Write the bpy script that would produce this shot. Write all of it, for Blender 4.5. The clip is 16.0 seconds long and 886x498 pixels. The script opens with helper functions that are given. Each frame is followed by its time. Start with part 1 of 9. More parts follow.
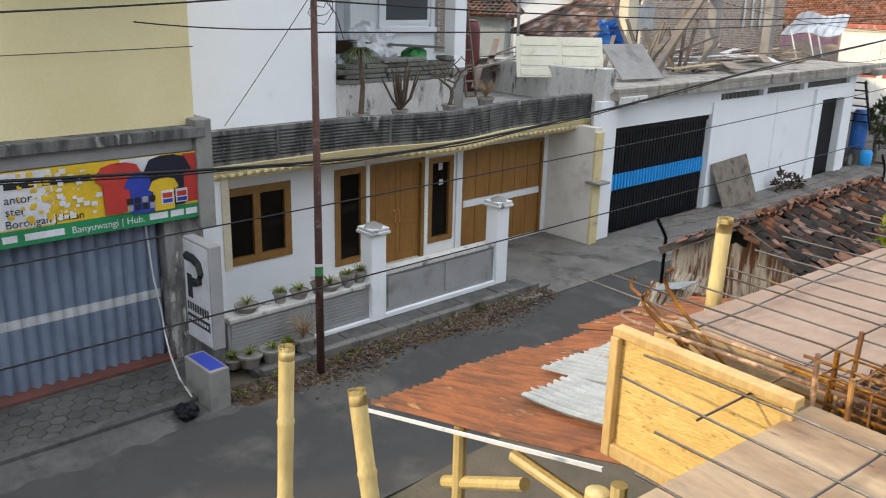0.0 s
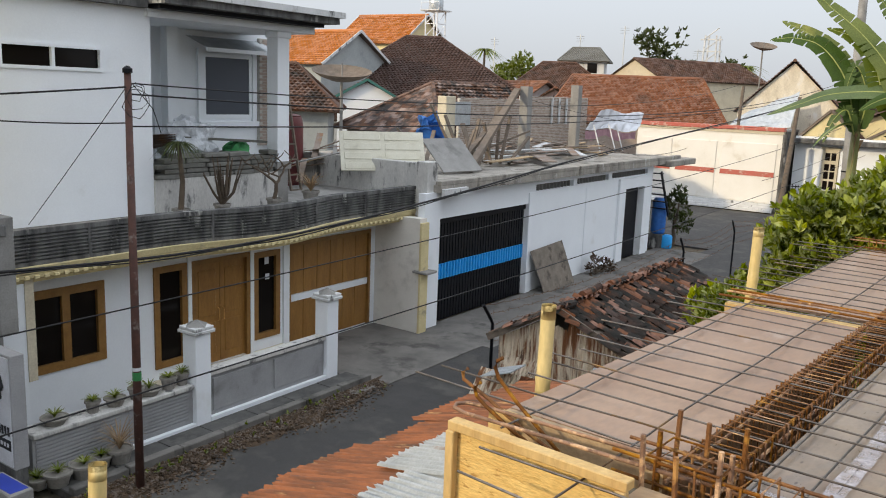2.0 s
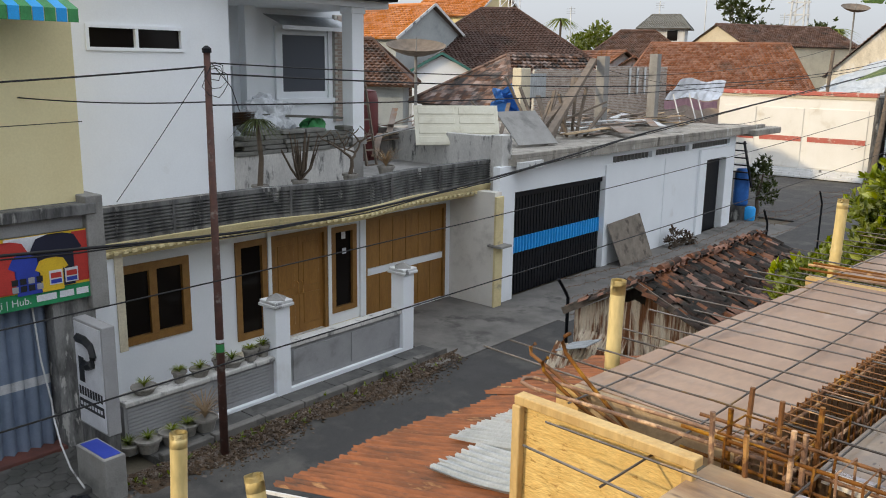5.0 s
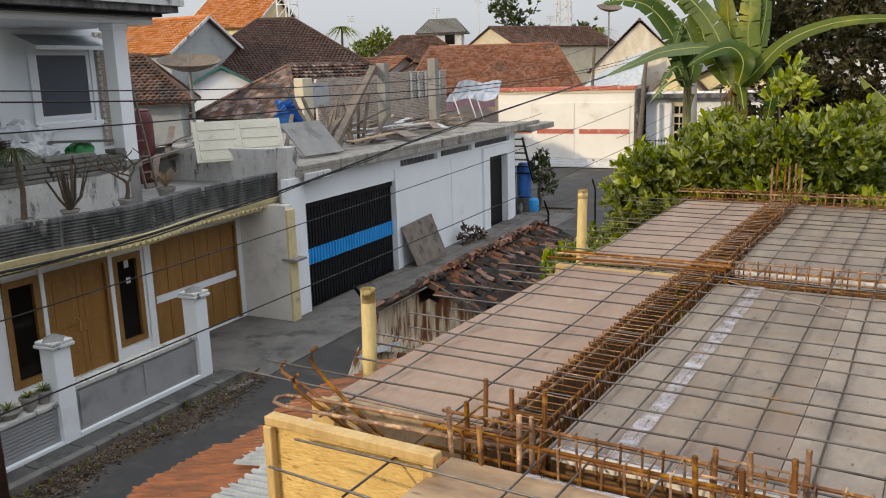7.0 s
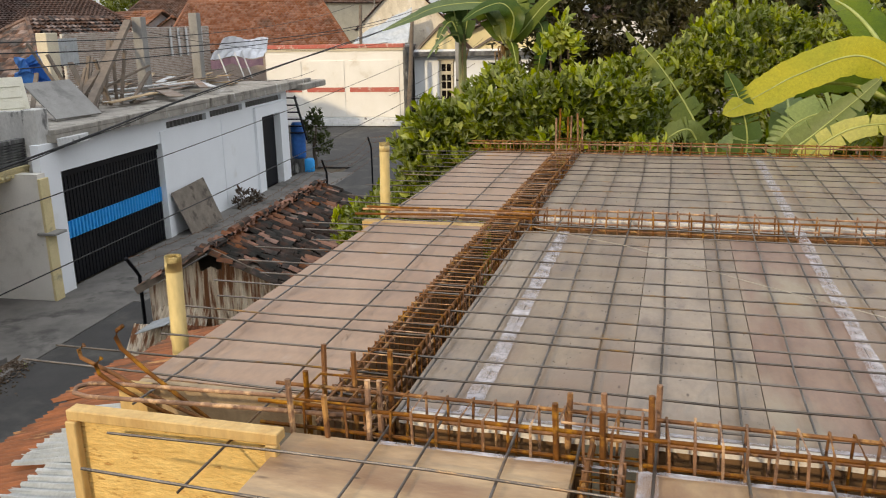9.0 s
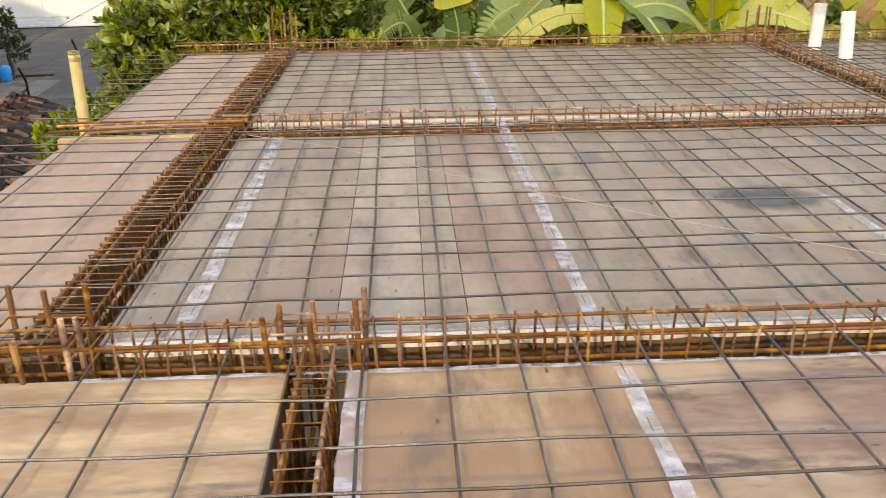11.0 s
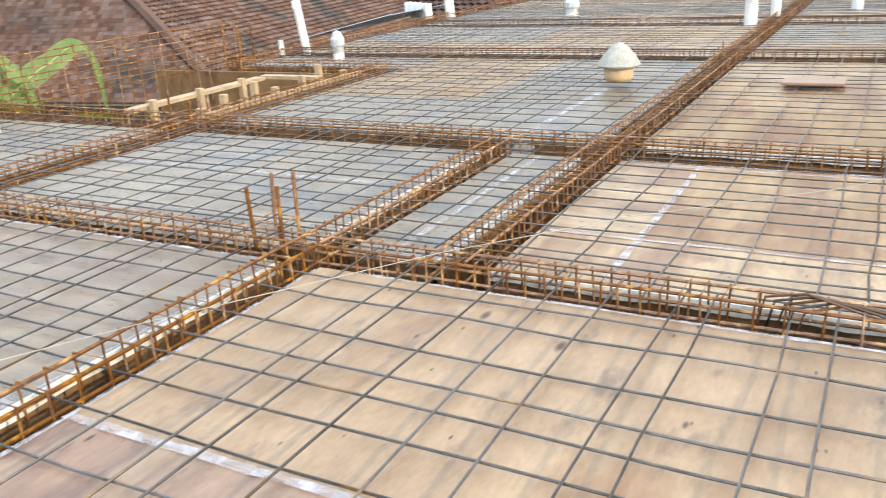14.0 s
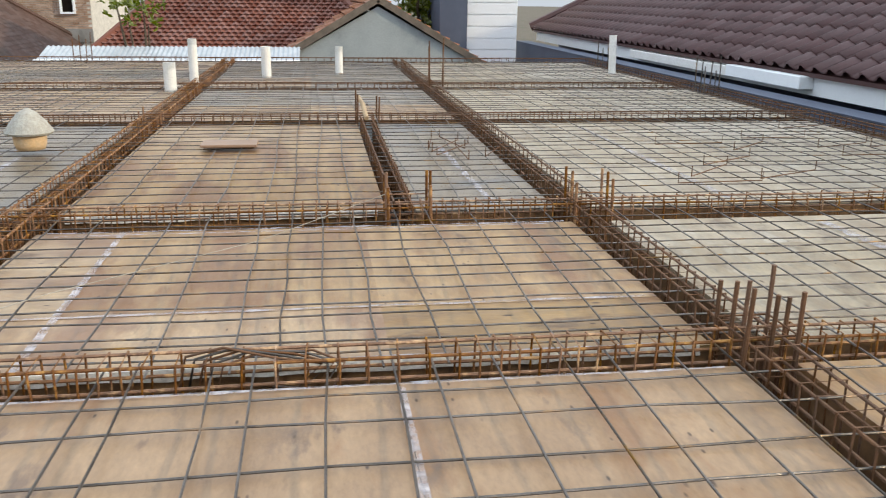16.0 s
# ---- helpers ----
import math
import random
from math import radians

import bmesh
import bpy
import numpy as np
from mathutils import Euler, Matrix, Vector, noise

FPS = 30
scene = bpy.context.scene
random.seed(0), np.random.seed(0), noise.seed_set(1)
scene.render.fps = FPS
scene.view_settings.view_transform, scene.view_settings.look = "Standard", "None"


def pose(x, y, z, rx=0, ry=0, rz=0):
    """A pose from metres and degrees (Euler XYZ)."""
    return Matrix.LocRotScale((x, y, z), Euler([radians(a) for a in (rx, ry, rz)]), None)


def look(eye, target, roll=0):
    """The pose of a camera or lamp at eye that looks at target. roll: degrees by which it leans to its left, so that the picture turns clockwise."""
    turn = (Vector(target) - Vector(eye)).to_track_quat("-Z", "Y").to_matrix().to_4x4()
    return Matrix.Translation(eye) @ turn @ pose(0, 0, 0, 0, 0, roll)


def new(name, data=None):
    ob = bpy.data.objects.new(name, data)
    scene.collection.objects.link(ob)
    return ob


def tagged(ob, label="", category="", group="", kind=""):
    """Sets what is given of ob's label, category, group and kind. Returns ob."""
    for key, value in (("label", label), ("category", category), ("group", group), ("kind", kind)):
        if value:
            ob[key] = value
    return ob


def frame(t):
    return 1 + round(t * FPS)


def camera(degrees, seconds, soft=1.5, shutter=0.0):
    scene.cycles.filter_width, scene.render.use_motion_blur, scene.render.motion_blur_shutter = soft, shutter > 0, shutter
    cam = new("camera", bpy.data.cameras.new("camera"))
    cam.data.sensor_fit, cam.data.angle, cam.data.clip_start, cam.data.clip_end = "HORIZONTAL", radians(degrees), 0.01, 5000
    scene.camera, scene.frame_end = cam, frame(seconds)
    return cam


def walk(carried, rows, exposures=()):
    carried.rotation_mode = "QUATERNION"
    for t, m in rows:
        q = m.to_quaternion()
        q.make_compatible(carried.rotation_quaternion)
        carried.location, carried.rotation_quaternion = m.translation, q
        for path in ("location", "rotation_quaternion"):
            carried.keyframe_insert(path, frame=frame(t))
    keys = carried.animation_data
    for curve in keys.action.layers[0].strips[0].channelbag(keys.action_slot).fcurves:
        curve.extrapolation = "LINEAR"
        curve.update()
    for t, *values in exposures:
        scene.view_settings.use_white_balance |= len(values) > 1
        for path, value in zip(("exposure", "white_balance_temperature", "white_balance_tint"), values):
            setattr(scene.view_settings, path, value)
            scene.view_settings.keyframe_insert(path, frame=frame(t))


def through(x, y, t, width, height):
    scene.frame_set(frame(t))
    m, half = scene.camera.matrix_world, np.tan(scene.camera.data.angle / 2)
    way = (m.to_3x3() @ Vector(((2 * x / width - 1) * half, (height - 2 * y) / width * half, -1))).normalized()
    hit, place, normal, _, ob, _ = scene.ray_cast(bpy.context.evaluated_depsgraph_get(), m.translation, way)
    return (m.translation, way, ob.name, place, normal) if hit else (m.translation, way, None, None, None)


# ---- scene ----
# camera and its way
cam = camera(55.5, 16.0, soft=1.0, shutter=0.15)
PATH = [
    (0, (0.601, -2.267, 1.146), (-0.887, -1.068, 0.557), 1.5),
    (0.5, (0.599, -2.25, 1.145), (-0.797, -0.915, 0.628), 1.6),
    (1, (0.578, -2.236, 1.15), (-0.775, -0.834, 0.698), 2.1),
    (1.5, (0.57, -2.242, 1.152), (-0.74, -0.783, 0.762), 2.3),
    (2, (0.566, -2.232, 1.148), (-0.683, -0.713, 0.781), 2.2),
    (2.5, (0.565, -2.23, 1.144), (-0.632, -0.668, 0.784), 2.3),
    (3, (0.555, -2.233, 1.144), (-0.652, -0.682, 0.772), 2.5),
    (3.5, (0.553, -2.262, 1.147), (-0.773, -0.816, 0.76), 2.5),
    (3.7, (0.55, -2.27, 1.149), (-0.836, -0.883, 0.753), 2.4),
    (5.8, (0.736, -2.159, 1.17), (-0.582, -0.719, 0.738), -1.4),
    (6, (0.788, -2.149, 1.184), (-0.489, -0.666, 0.776), -2.2),
    (6.5, (0.832, -2.131, 1.199), (-0.328, -0.55, 0.802), -2.1),
    (7, (0.796, -2.089, 1.187), (-0.215, -0.415, 0.768), -1.8),
    (7.5, (0.66, -2.034, 1.171), (-0.261, -0.313, 0.736), -0.7),
    (8, (0.573, -2.012, 1.141), (-0.236, -0.242, 0.68), -0.2),
    (8.5, (0.555, -1.995, 1.136), (-0.122, -0.177, 0.653), -0.8),
    (8.7, (0.547, -1.99, 1.124), (-0.064, -0.151, 0.629), -1.0),
    (10.8, (0.664, -1.986, 1.165), (0.66, -0.135, 0.408), -0.9),
    (11, (0.676, -1.971, 1.164), (0.756, -0.125, 0.4), -0.7),
    (11.5, (0.717, -1.956, 1.155), (1.093, -0.152, 0.377), -0.0),
    (12, (0.799, -1.961, 1.162), (1.568, -0.284, 0.39), -1.2),
    (12.5, (0.915, -1.976, 1.163), (1.934, -0.431, 0.405), -3.0),
    (13, (1.053, -1.994, 1.176), (2.27, -0.58, 0.455), -4.6),
    (13.5, (1.178, -1.998, 1.167), (2.614, -0.805, 0.451), -4.7),
    (14, (1.159, -1.928, 1.174), (2.804, -1.02, 0.49), -3.4),
    (14.5, (1.146, -1.913, 1.17), (2.982, -1.441, 0.533), -2.7),
    (15, (1.144, -1.949, 1.165), (3.049, -1.796, 0.575), -0.9),
    (15.5, (1.147, -1.981, 1.171), (3.059, -2.064, 0.589), 0.2),
    (16, (1.203, -2.077, 1.178), (3.098, -2.362, 0.605), 0.8),
]
EXPOSURES = [(0.0, 0.3, 6600, 9), (1.0, 0.08, 6550, 9), (2.0, -0.03, 6550, 9), (3.7, -0.06, 6500, 9), (5.8, -0.05, 6600, 9), (6.3, -0.08, 6650, 10), (7.0, -0.16, 6700, 10), (8.7, -0.14, 6900, 10), (10.8, 0.25, 6780, 10), (11.5, 0.3, 6700, 9), (12.0, 0.52, 6450, 7), (12.5, 0.64, 6220, 5), (13.0, 0.68, 6150, 5), (13.5, 0.68, 6080, 4), (14.0, 0.74, 5950, 4), (14.5, 0.5, 5930, 3), (15.0, 0.26, 6080, 5), (15.5, 0.06, 6260, 6), (16.0, 0.16, 6300, 6)]
walk(cam, [(t, look(eye, target, roll)) for t, eye, target, roll in PATH], EXPOSURES)

# late afternoon: hazy bright sky, low warm sun from behind the first view
SUN_EL, SUN_AZ = radians(20.0), radians(200.0)  # azimuth clockwise from +y
world = bpy.data.worlds.new("world")
world.use_nodes = True
scene.world = world
wn = world.node_tree.nodes
sky = wn.new("ShaderNodeTexSky")
sky.sky_type = "NISHITA"
sky.sun_disc = False
sky.sun_elevation, sky.sun_rotation = SUN_EL, SUN_AZ
sky.air_density, sky.dust_density, sky.ozone_density = 1.0, 3.0, 1.0
wl = world.node_tree.links
# thin bright overcast, as such skies are: three times as bright overhead as at the horizon
spot = wn.new("ShaderNodeTexCoord")
axes = wn.new("ShaderNodeSeparateXYZ")
wl.new(spot.outputs["Generated"], axes.inputs[0])
grow = wn.new("ShaderNodeMapRange")
grow.inputs["From Min"].default_value, grow.inputs["From Max"].default_value = 0.0, 1.0
grow.inputs["To Min"].default_value, grow.inputs["To Max"].default_value = 0.95, 2.7
wl.new(axes.outputs["Z"], grow.inputs["Value"])
cloud = wn.new("ShaderNodeMixRGB")
cloud.blend_type = "MULTIPLY"
cloud.inputs[0].default_value = 1.0
cloud.inputs[1].default_value = (5.85, 6.15, 6.75, 1)
wl.new(grow.outputs[0], cloud.inputs[2])
haze = wn.new("ShaderNodeMixRGB")
haze.inputs[0].default_value = 0.8
wl.new(sky.outputs[0], haze.inputs[1])
wl.new(cloud.outputs[0], haze.inputs[2])
wl.new(haze.outputs[0], wn["Background"].inputs[0])
wn["Background"].inputs[1].default_value = 0.125
sun_data = bpy.data.lights.new("sun", "SUN")
sun_data.energy, sun_data.angle, sun_data.color = 2.4, radians(2.0), (1.0, 0.8, 0.54)
sun = new("sun", sun_data)
sun_dir = Vector((math.sin(SUN_AZ) * math.cos(SUN_EL), math.cos(SUN_AZ) * math.cos(SUN_EL), math.sin(SUN_EL)))
sun.matrix_world = look(sun_dir * 50, (0, 0, 0))

# ---- helpers of this scene ----
STREET = Matrix.Translation((-13.415, 14.422, -5.0)) @ Matrix.Rotation(radians(4.5), 4, "Z")  # x out of the fronts, y along the street
BASES = {}
rng = random.Random(7)


def thing(name, base=(0, 0, 0), space=None, label="", category="", group="", kind="", turn=0.0):
    """An empty at its base; its parts are given in the same space as base."""
    ob = new(name)
    local = Matrix.Translation(base) @ Matrix.Rotation(radians(turn), 4, "Z")
    ob.matrix_world = (space or Matrix()) @ local
    BASES[ob] = local.inverted() if not turn else Matrix()
    return tagged(ob, label, category, group, kind)


def mesh_of(bm, name, material, smooth=False):
    me = bpy.data.meshes.new(name)
    bm.to_mesh(me)
    bm.free()
    for m in material if isinstance(material, (list, tuple)) else (material,):
        me.materials.append(m)
    if smooth:
        me.shade_smooth()
    return me


def part(name, bm, material, parent, label="", smooth=False):
    """Links a bmesh as one mesh object under a thing or a part."""
    root = parent
    while root.parent:
        root = root.parent
    bmesh.ops.transform(bm, matrix=BASES[root], verts=bm.verts)
    ob = new(name, mesh_of(bm, name, material, smooth))
    ob.parent = parent
    return tagged(ob, label)


def solo(name, bm, material, label="", category="", group="", kind="", space=None, smooth=False):
    """One mesh as a thing of its own."""
    ob = new(name, mesh_of(bm, name, material, smooth))
    if space:
        ob.matrix_world = space
    return tagged(ob, label, category, group, kind)


def box(bm, x0, x1, y0, y1, z0, z1, bevel=0.0):
    m = Matrix.Translation(((x0 + x1) / 2, (y0 + y1) / 2, (z0 + z1) / 2)) @ Matrix.Diagonal((abs(x1 - x0), abs(y1 - y0), abs(z1 - z0), 1))
    made = bmesh.ops.create_cube(bm, size=1, matrix=m)["verts"]
    if bevel:
        edges = list({e for v in made for e in v.link_edges})
        bmesh.ops.bevel(bm, geom=edges, offset=bevel, segments=1, affect="EDGES")
    return bm


def boxes(*rows, bevel=0.0):
    bm = bmesh.new()
    for r in rows:
        box(bm, *r, bevel=bevel)
    return bm


def slanted(bm, p, q, w, h):
    """A timber of section w x h from p to q."""
    p, q = Vector(p), Vector(q)
    d = q - p
    m = Matrix.Translation((p + q) / 2) @ d.to_track_quat("Z", "Y").to_matrix().to_4x4() @ Matrix.Diagonal((w, h, d.length, 1))
    bmesh.ops.create_cube(bm, size=1, matrix=m)
    return bm


def tube(bm, pts, r, seg=6, closed=False, cap=True):
    """A round bar along pts; r is one radius or one for each point."""
    pts = [Vector(p) for p in pts]
    n = len(pts)
    rings = []
    for i, p in enumerate(pts):
        if closed:
            d = pts[(i + 1) % n] - pts[i - 1]
        else:
            d = pts[min(i + 1, n - 1)] - pts[max(i - 1, 0)]
        d.normalize()
        side = d.cross(Vector((0.13, 0.21, 1.0)) if abs(d.z) < 0.9 else Vector((1.0, 0.1, 0.05))).normalized()
        up = side.cross(d)
        rr = r[i] if isinstance(r, (list, tuple)) else r
        rings.append([bm.verts.new(p + rr * (math.cos(a) * side + math.sin(a) * up)) for a in (2 * math.pi * k / seg for k in range(seg))])
    for i in range(n if closed else n - 1):
        a, b = rings[i], rings[(i + 1) % n]
        for k in range(seg):
            bm.faces.new((a[k], a[(k + 1) % seg], b[(k + 1) % seg], b[k]))
    if cap and not closed:
        bm.faces.new(rings[0][::-1])
        bm.faces.new(rings[-1])
    return bm


def rod(p, q, r, seg=6):
    return tube(bmesh.new(), (p, q), r, seg)


def lathe(bm, profile, centre=(0, 0, 0), seg=16):
    """Turns (radius, height) pairs about a vertical axis."""
    rings = []
    for r, z in profile:
        rings.append([bm.verts.new((centre[0] + max(r, 1e-4) * math.cos(2 * math.pi * k / seg), centre[1] + max(r, 1e-4) * math.sin(2 * math.pi * k / seg), centre[2] + z)) for k in range(seg)])
    for a, b in zip(rings, rings[1:]):
        for k in range(seg):
            bm.faces.new((a[k], a[(k + 1) % seg], b[(k + 1) % seg], b[k]))
    bm.faces.new(rings[0][::-1])
    bm.faces.new(rings[-1])
    return bm


def sweep(bm, profile, path):
    """A closed profile of (out, up) pairs carried along path points (x, y), out being to the path's +x side."""
    rows = []
    for i, (px, py) in enumerate(path):
        ax, ay = path[max(i - 1, 0)]
        bx, by = path[min(i + 1, len(path) - 1)]
        d = Vector((bx - ax, by - ay)).normalized()
        nx, ny = d.y, -d.x
        rows.append([bm.verts.new((px + nx * o, py + ny * o, z)) for o, z in profile])
    n = len(profile)
    for a, b in zip(rows, rows[1:]):
        for k in range(n):
            bm.faces.new((a[k], b[k], b[(k + 1) % n], a[(k + 1) % n]))
    bm.faces.new(rows[0])
    bm.faces.new(rows[-1][::-1])
    bmesh.ops.recalc_face_normals(bm, faces=bm.faces)
    return bm


def sheet(bm, f, nu, nv, thick=0.0):
    """A grid surface f(a, b), a and b from 0 to 1, with thickness downwards."""
    top = [[bm.verts.new(f(i / nu, j / nv)) for j in range(nv + 1)] for i in range(nu + 1)]
    for i in range(nu):
        for j in range(nv):
            bm.faces.new((top[i][j], top[i + 1][j], top[i + 1][j + 1], top[i][j + 1]))
    if thick:
        geom = bmesh.ops.extrude_face_region(bm, geom=list(bm.faces))
        vs = [g for g in geom["geom"] if isinstance(g, bmesh.types.BMVert)]
        bmesh.ops.translate(bm, verts=vs, vec=(0, 0, -thick))
        bmesh.ops.recalc_face_normals(bm, faces=bm.faces)
    return bm


def text_mesh(words, size, depth=0.002):
    """Raised lettering as a mesh in the x-z plane, read from -y, starting at the origin."""
    cu = bpy.data.curves.new("lettering", "FONT")
    cu.body, cu.size, cu.extrude = words, size, depth
    ob = new("lettering", cu)
    me = bpy.data.meshes.new_from_object(ob.evaluated_get(bpy.context.evaluated_depsgraph_get()))
    bpy.data.objects.remove(ob)
    bpy.data.curves.remove(cu)
    bm = bmesh.new()
    bm.from_mesh(me)
    bpy.data.meshes.remove(me)
    return bm


# ---- materials ----
def mat(name, base, second=None, rough=0.8, metal=0.0, scale=3.0, mix=(0.35, 0.7), bump=0.15, grain=60.0, stain=None, stain_scale=1.2, stain_at=(0.55, 0.7),
        vary=0.0, stretch=(1, 1, 1), local=False, spec=0.4, by_island=False, smear=None, smear_scale=1.0, smear_at=(0.55, 0.75), knots=None, shift=0.0, grit=(0.82, 1.12), patch=None):
    """A surface of two tones in clouds, fine grain with relief, stains with a shape of their own, and a shift of tone from piece to piece."""
    m = bpy.data.materials.new(name)
    m.use_nodes = True
    nt = m.node_tree
    nodes, link = nt.nodes, nt.links.new
    bsdf = nodes["Principled BSDF"]
    if local:
        src = nodes.new("ShaderNodeTexCoord").outputs["Object"]
    else:
        src = nodes.new("ShaderNodeNewGeometry").outputs["Position"]
    mp = nodes.new("ShaderNodeMapping")
    mp.inputs["Scale"].default_value = stretch
    link(src, mp.inputs["Vector"])
    vec = mp.outputs[0]
    if shift:  # each piece cut from another part of the timber
        info = nodes.new("ShaderNodeObjectInfo")
        far = nodes.new("ShaderNodeVectorMath")
        far.operation = "MULTIPLY_ADD"
        link(info.outputs["Random"], far.inputs[0])
        far.inputs[1].default_value = (shift, shift * 0.6, shift * 1.7)
        link(vec, far.inputs[2])
        vec = far.outputs[0]

    def cloud(size, detail=5.0):
        t = nodes.new("ShaderNodeTexNoise")
        t.inputs["Scale"].default_value, t.inputs["Detail"].default_value = size, detail
        t.inputs["Roughness"].default_value = 0.62
        link(vec, t.inputs["Vector"])
        return t.outputs["Fac"]

    def ramp(x, lo, hi):
        r = nodes.new("ShaderNodeMapRange")
        r.inputs["From Min"].default_value, r.inputs["From Max"].default_value = lo, hi
        link(x, r.inputs["Value"])
        return r.outputs["Result"]

    def mixed(f, a, b):
        x = nodes.new("ShaderNodeMixRGB")
        for i, v in ((0, f), (1, a), (2, b)):
            if isinstance(v, (tuple, float)):
                x.inputs[i].default_value = v if isinstance(v, float) else (*v[:3], 1)
            else:
                link(v, x.inputs[i])
        return x

    second = second or tuple(c * 0.72 for c in base)
    col = mixed(ramp(cloud(scale), *mix), base, second).outputs[0]
    fine = cloud(grain, 3.0)
    g = mixed(ramp(fine, 0.25, 0.75), tuple(grit[0] for _ in base), tuple(grit[1] for _ in base)).outputs[0]
    mul = mixed(1.0, col, g)
    mul.blend_type = "MULTIPLY"
    col = mul.outputs[0]
    if stain:
        col = mixed(ramp(cloud(stain_scale, 8.0), *stain_at), col, stain).outputs[0]
    if smear:
        col = mixed(ramp(cloud(smear_scale, 10.0), *smear_at), col, smear).outputs[0]
    if knots:  # knots, nail marks and small scuffs
        for size, wide, far_part in ((3.2, 0.07, 0.45), (11.0, 0.13, 0.2), (23.0, 0.16, 0.16)):
            vo = nodes.new("ShaderNodeTexVoronoi")
            vo.inputs["Scale"].default_value = size
            link(vec, vo.inputs["Vector"])
            some = nodes.new("ShaderNodeMath")
            some.operation = "LESS_THAN"
            some.inputs[1].default_value = far_part
            split = nodes.new("ShaderNodeSeparateColor")
            link(vo.outputs["Color"], split.inputs[0])
            link(split.outputs[0], some.inputs[0])
            both = nodes.new("ShaderNodeMath")
            both.operation = "MULTIPLY"
            link(ramp(vo.outputs["Distance"], wide, wide * 0.4), both.inputs[0])
            link(some.outputs[0], both.inputs[1])
            col = mixed(both.outputs[0], col, knots).outputs[0]
    if patch:  # broad faded patches of another tone
        col = mixed(ramp(cloud(1.1, 3.0), 0.5, 0.66), col, patch).outputs[0]
    if vary:
        rnd = nodes.new("ShaderNodeNewGeometry").outputs["Random Per Island"] if by_island else nodes.new("ShaderNodeObjectInfo").outputs["Random"]
        hsv = nodes.new("ShaderNodeHueSaturation")
        v = nodes.new("ShaderNodeMapRange")
        v.inputs["To Min"].default_value, v.inputs["To Max"].default_value = 1 - vary, 1 + vary * 0.7
        link(rnd, v.inputs["Value"])
        link(v.outputs[0], hsv.inputs["Value"])
        s = nodes.new("ShaderNodeMapRange")
        s.inputs["To Min"].default_value, s.inputs["To Max"].default_value = 1 + vary * 0.6, 1 - vary * 0.8
        link(rnd, s.inputs["Value"])
        link(s.outputs[0], hsv.inputs["Saturation"])
        link(col, hsv.inputs["Color"])
        col = hsv.outputs[0]
    link(col, bsdf.inputs["Base Color"])
    rr = nodes.new("ShaderNodeMapRange")
    rr.inputs["To Min"].default_value, rr.inputs["To Max"].default_value = max(0.02, rough - 0.12), min(1.0, rough + 0.12)
    link(fine, rr.inputs["Value"])
    link(rr.outputs[0], bsdf.inputs["Roughness"])
    bsdf.inputs["Metallic"].default_value = metal
    bsdf.inputs["Specular IOR Level"].default_value = spec
    if bump:
        b = nodes.new("ShaderNodeBump")
        b.inputs["Strength"].default_value, b.inputs["Distance"].default_value = bump, 0.02
        add = nodes.new("ShaderNodeMath")
        add.operation = "ADD"
        link(fine, add.inputs[0])
        link(cloud(scale * 2), add.inputs[1])
        link(add.outputs[0], b.inputs["Height"])
        link(b.outputs[0], bsdf.inputs["Normal"])
    return m


def glass_mat(name, colour, rough=0.05):
    m = bpy.data.materials.new(name)
    m.use_nodes = True
    b = m.node_tree.nodes["Principled BSDF"]
    b.inputs["Base Color"].default_value = (*colour, 1)
    b.inputs["Roughness"].default_value = rough
    b.inputs["Specular IOR Level"].default_value = 0.15
    return m


def leaf_mat(name, base, second, yellow=None, rough=0.45, vary=0.3, scale=2.0, through=0.35, by_island=True):
    m = mat(name, base, second, rough, scale=scale, bump=0.1, grain=40, stain=yellow, stain_scale=0.9, stain_at=(0.56, 0.66), vary=vary, by_island=by_island, spec=0.25)
    nt = m.node_tree
    b = nt.nodes["Principled BSDF"]
    tr = nt.nodes.new("ShaderNodeBsdfTranslucent")
    src = b.inputs["Base Color"].links[0].from_socket
    nt.links.new(src, tr.inputs["Color"])
    mx = nt.nodes.new("ShaderNodeMixShader")
    mx.inputs[0].default_value = through
    nt.links.new(b.outputs[0], mx.inputs[1])
    nt.links.new(tr.outputs[0], mx.inputs[2])
    nt.links.new(mx.outputs[0], nt.nodes["Material Output"].inputs["Surface"])
    return m


def veined(m):
    """Fine parallel veins across a blade and a pale midrib, by the blade's own coordinates (along, across)."""
    nt = m.node_tree
    nodes, link = nt.nodes, nt.links.new
    uv = nodes.new("ShaderNodeUVMap")
    wave = nodes.new("ShaderNodeTexWave")
    wave.bands_direction = "X"
    wave.inputs["Scale"].default_value, wave.inputs["Distortion"].default_value = 26.0, 0.8
    link(uv.outputs[0], wave.inputs["Vector"])
    tone = nodes.new("ShaderNodeMapRange")
    tone.inputs["To Min"].default_value, tone.inputs["To Max"].default_value = 0.86, 1.08
    link(wave.outputs["Fac"], tone.inputs["Value"])
    b = nodes["Principled BSDF"]
    src = b.inputs["Base Color"].links[0].from_socket
    targets = [k.to_socket for k in nt.links if k.from_socket == src]
    mul = nodes.new("ShaderNodeMixRGB")
    mul.blend_type = "MULTIPLY"
    mul.inputs[0].default_value = 1.0
    link(src, mul.inputs[1])
    link(tone.outputs[0], mul.inputs[2])
    for k in targets:
        link(mul.outputs[0], k)
    return m


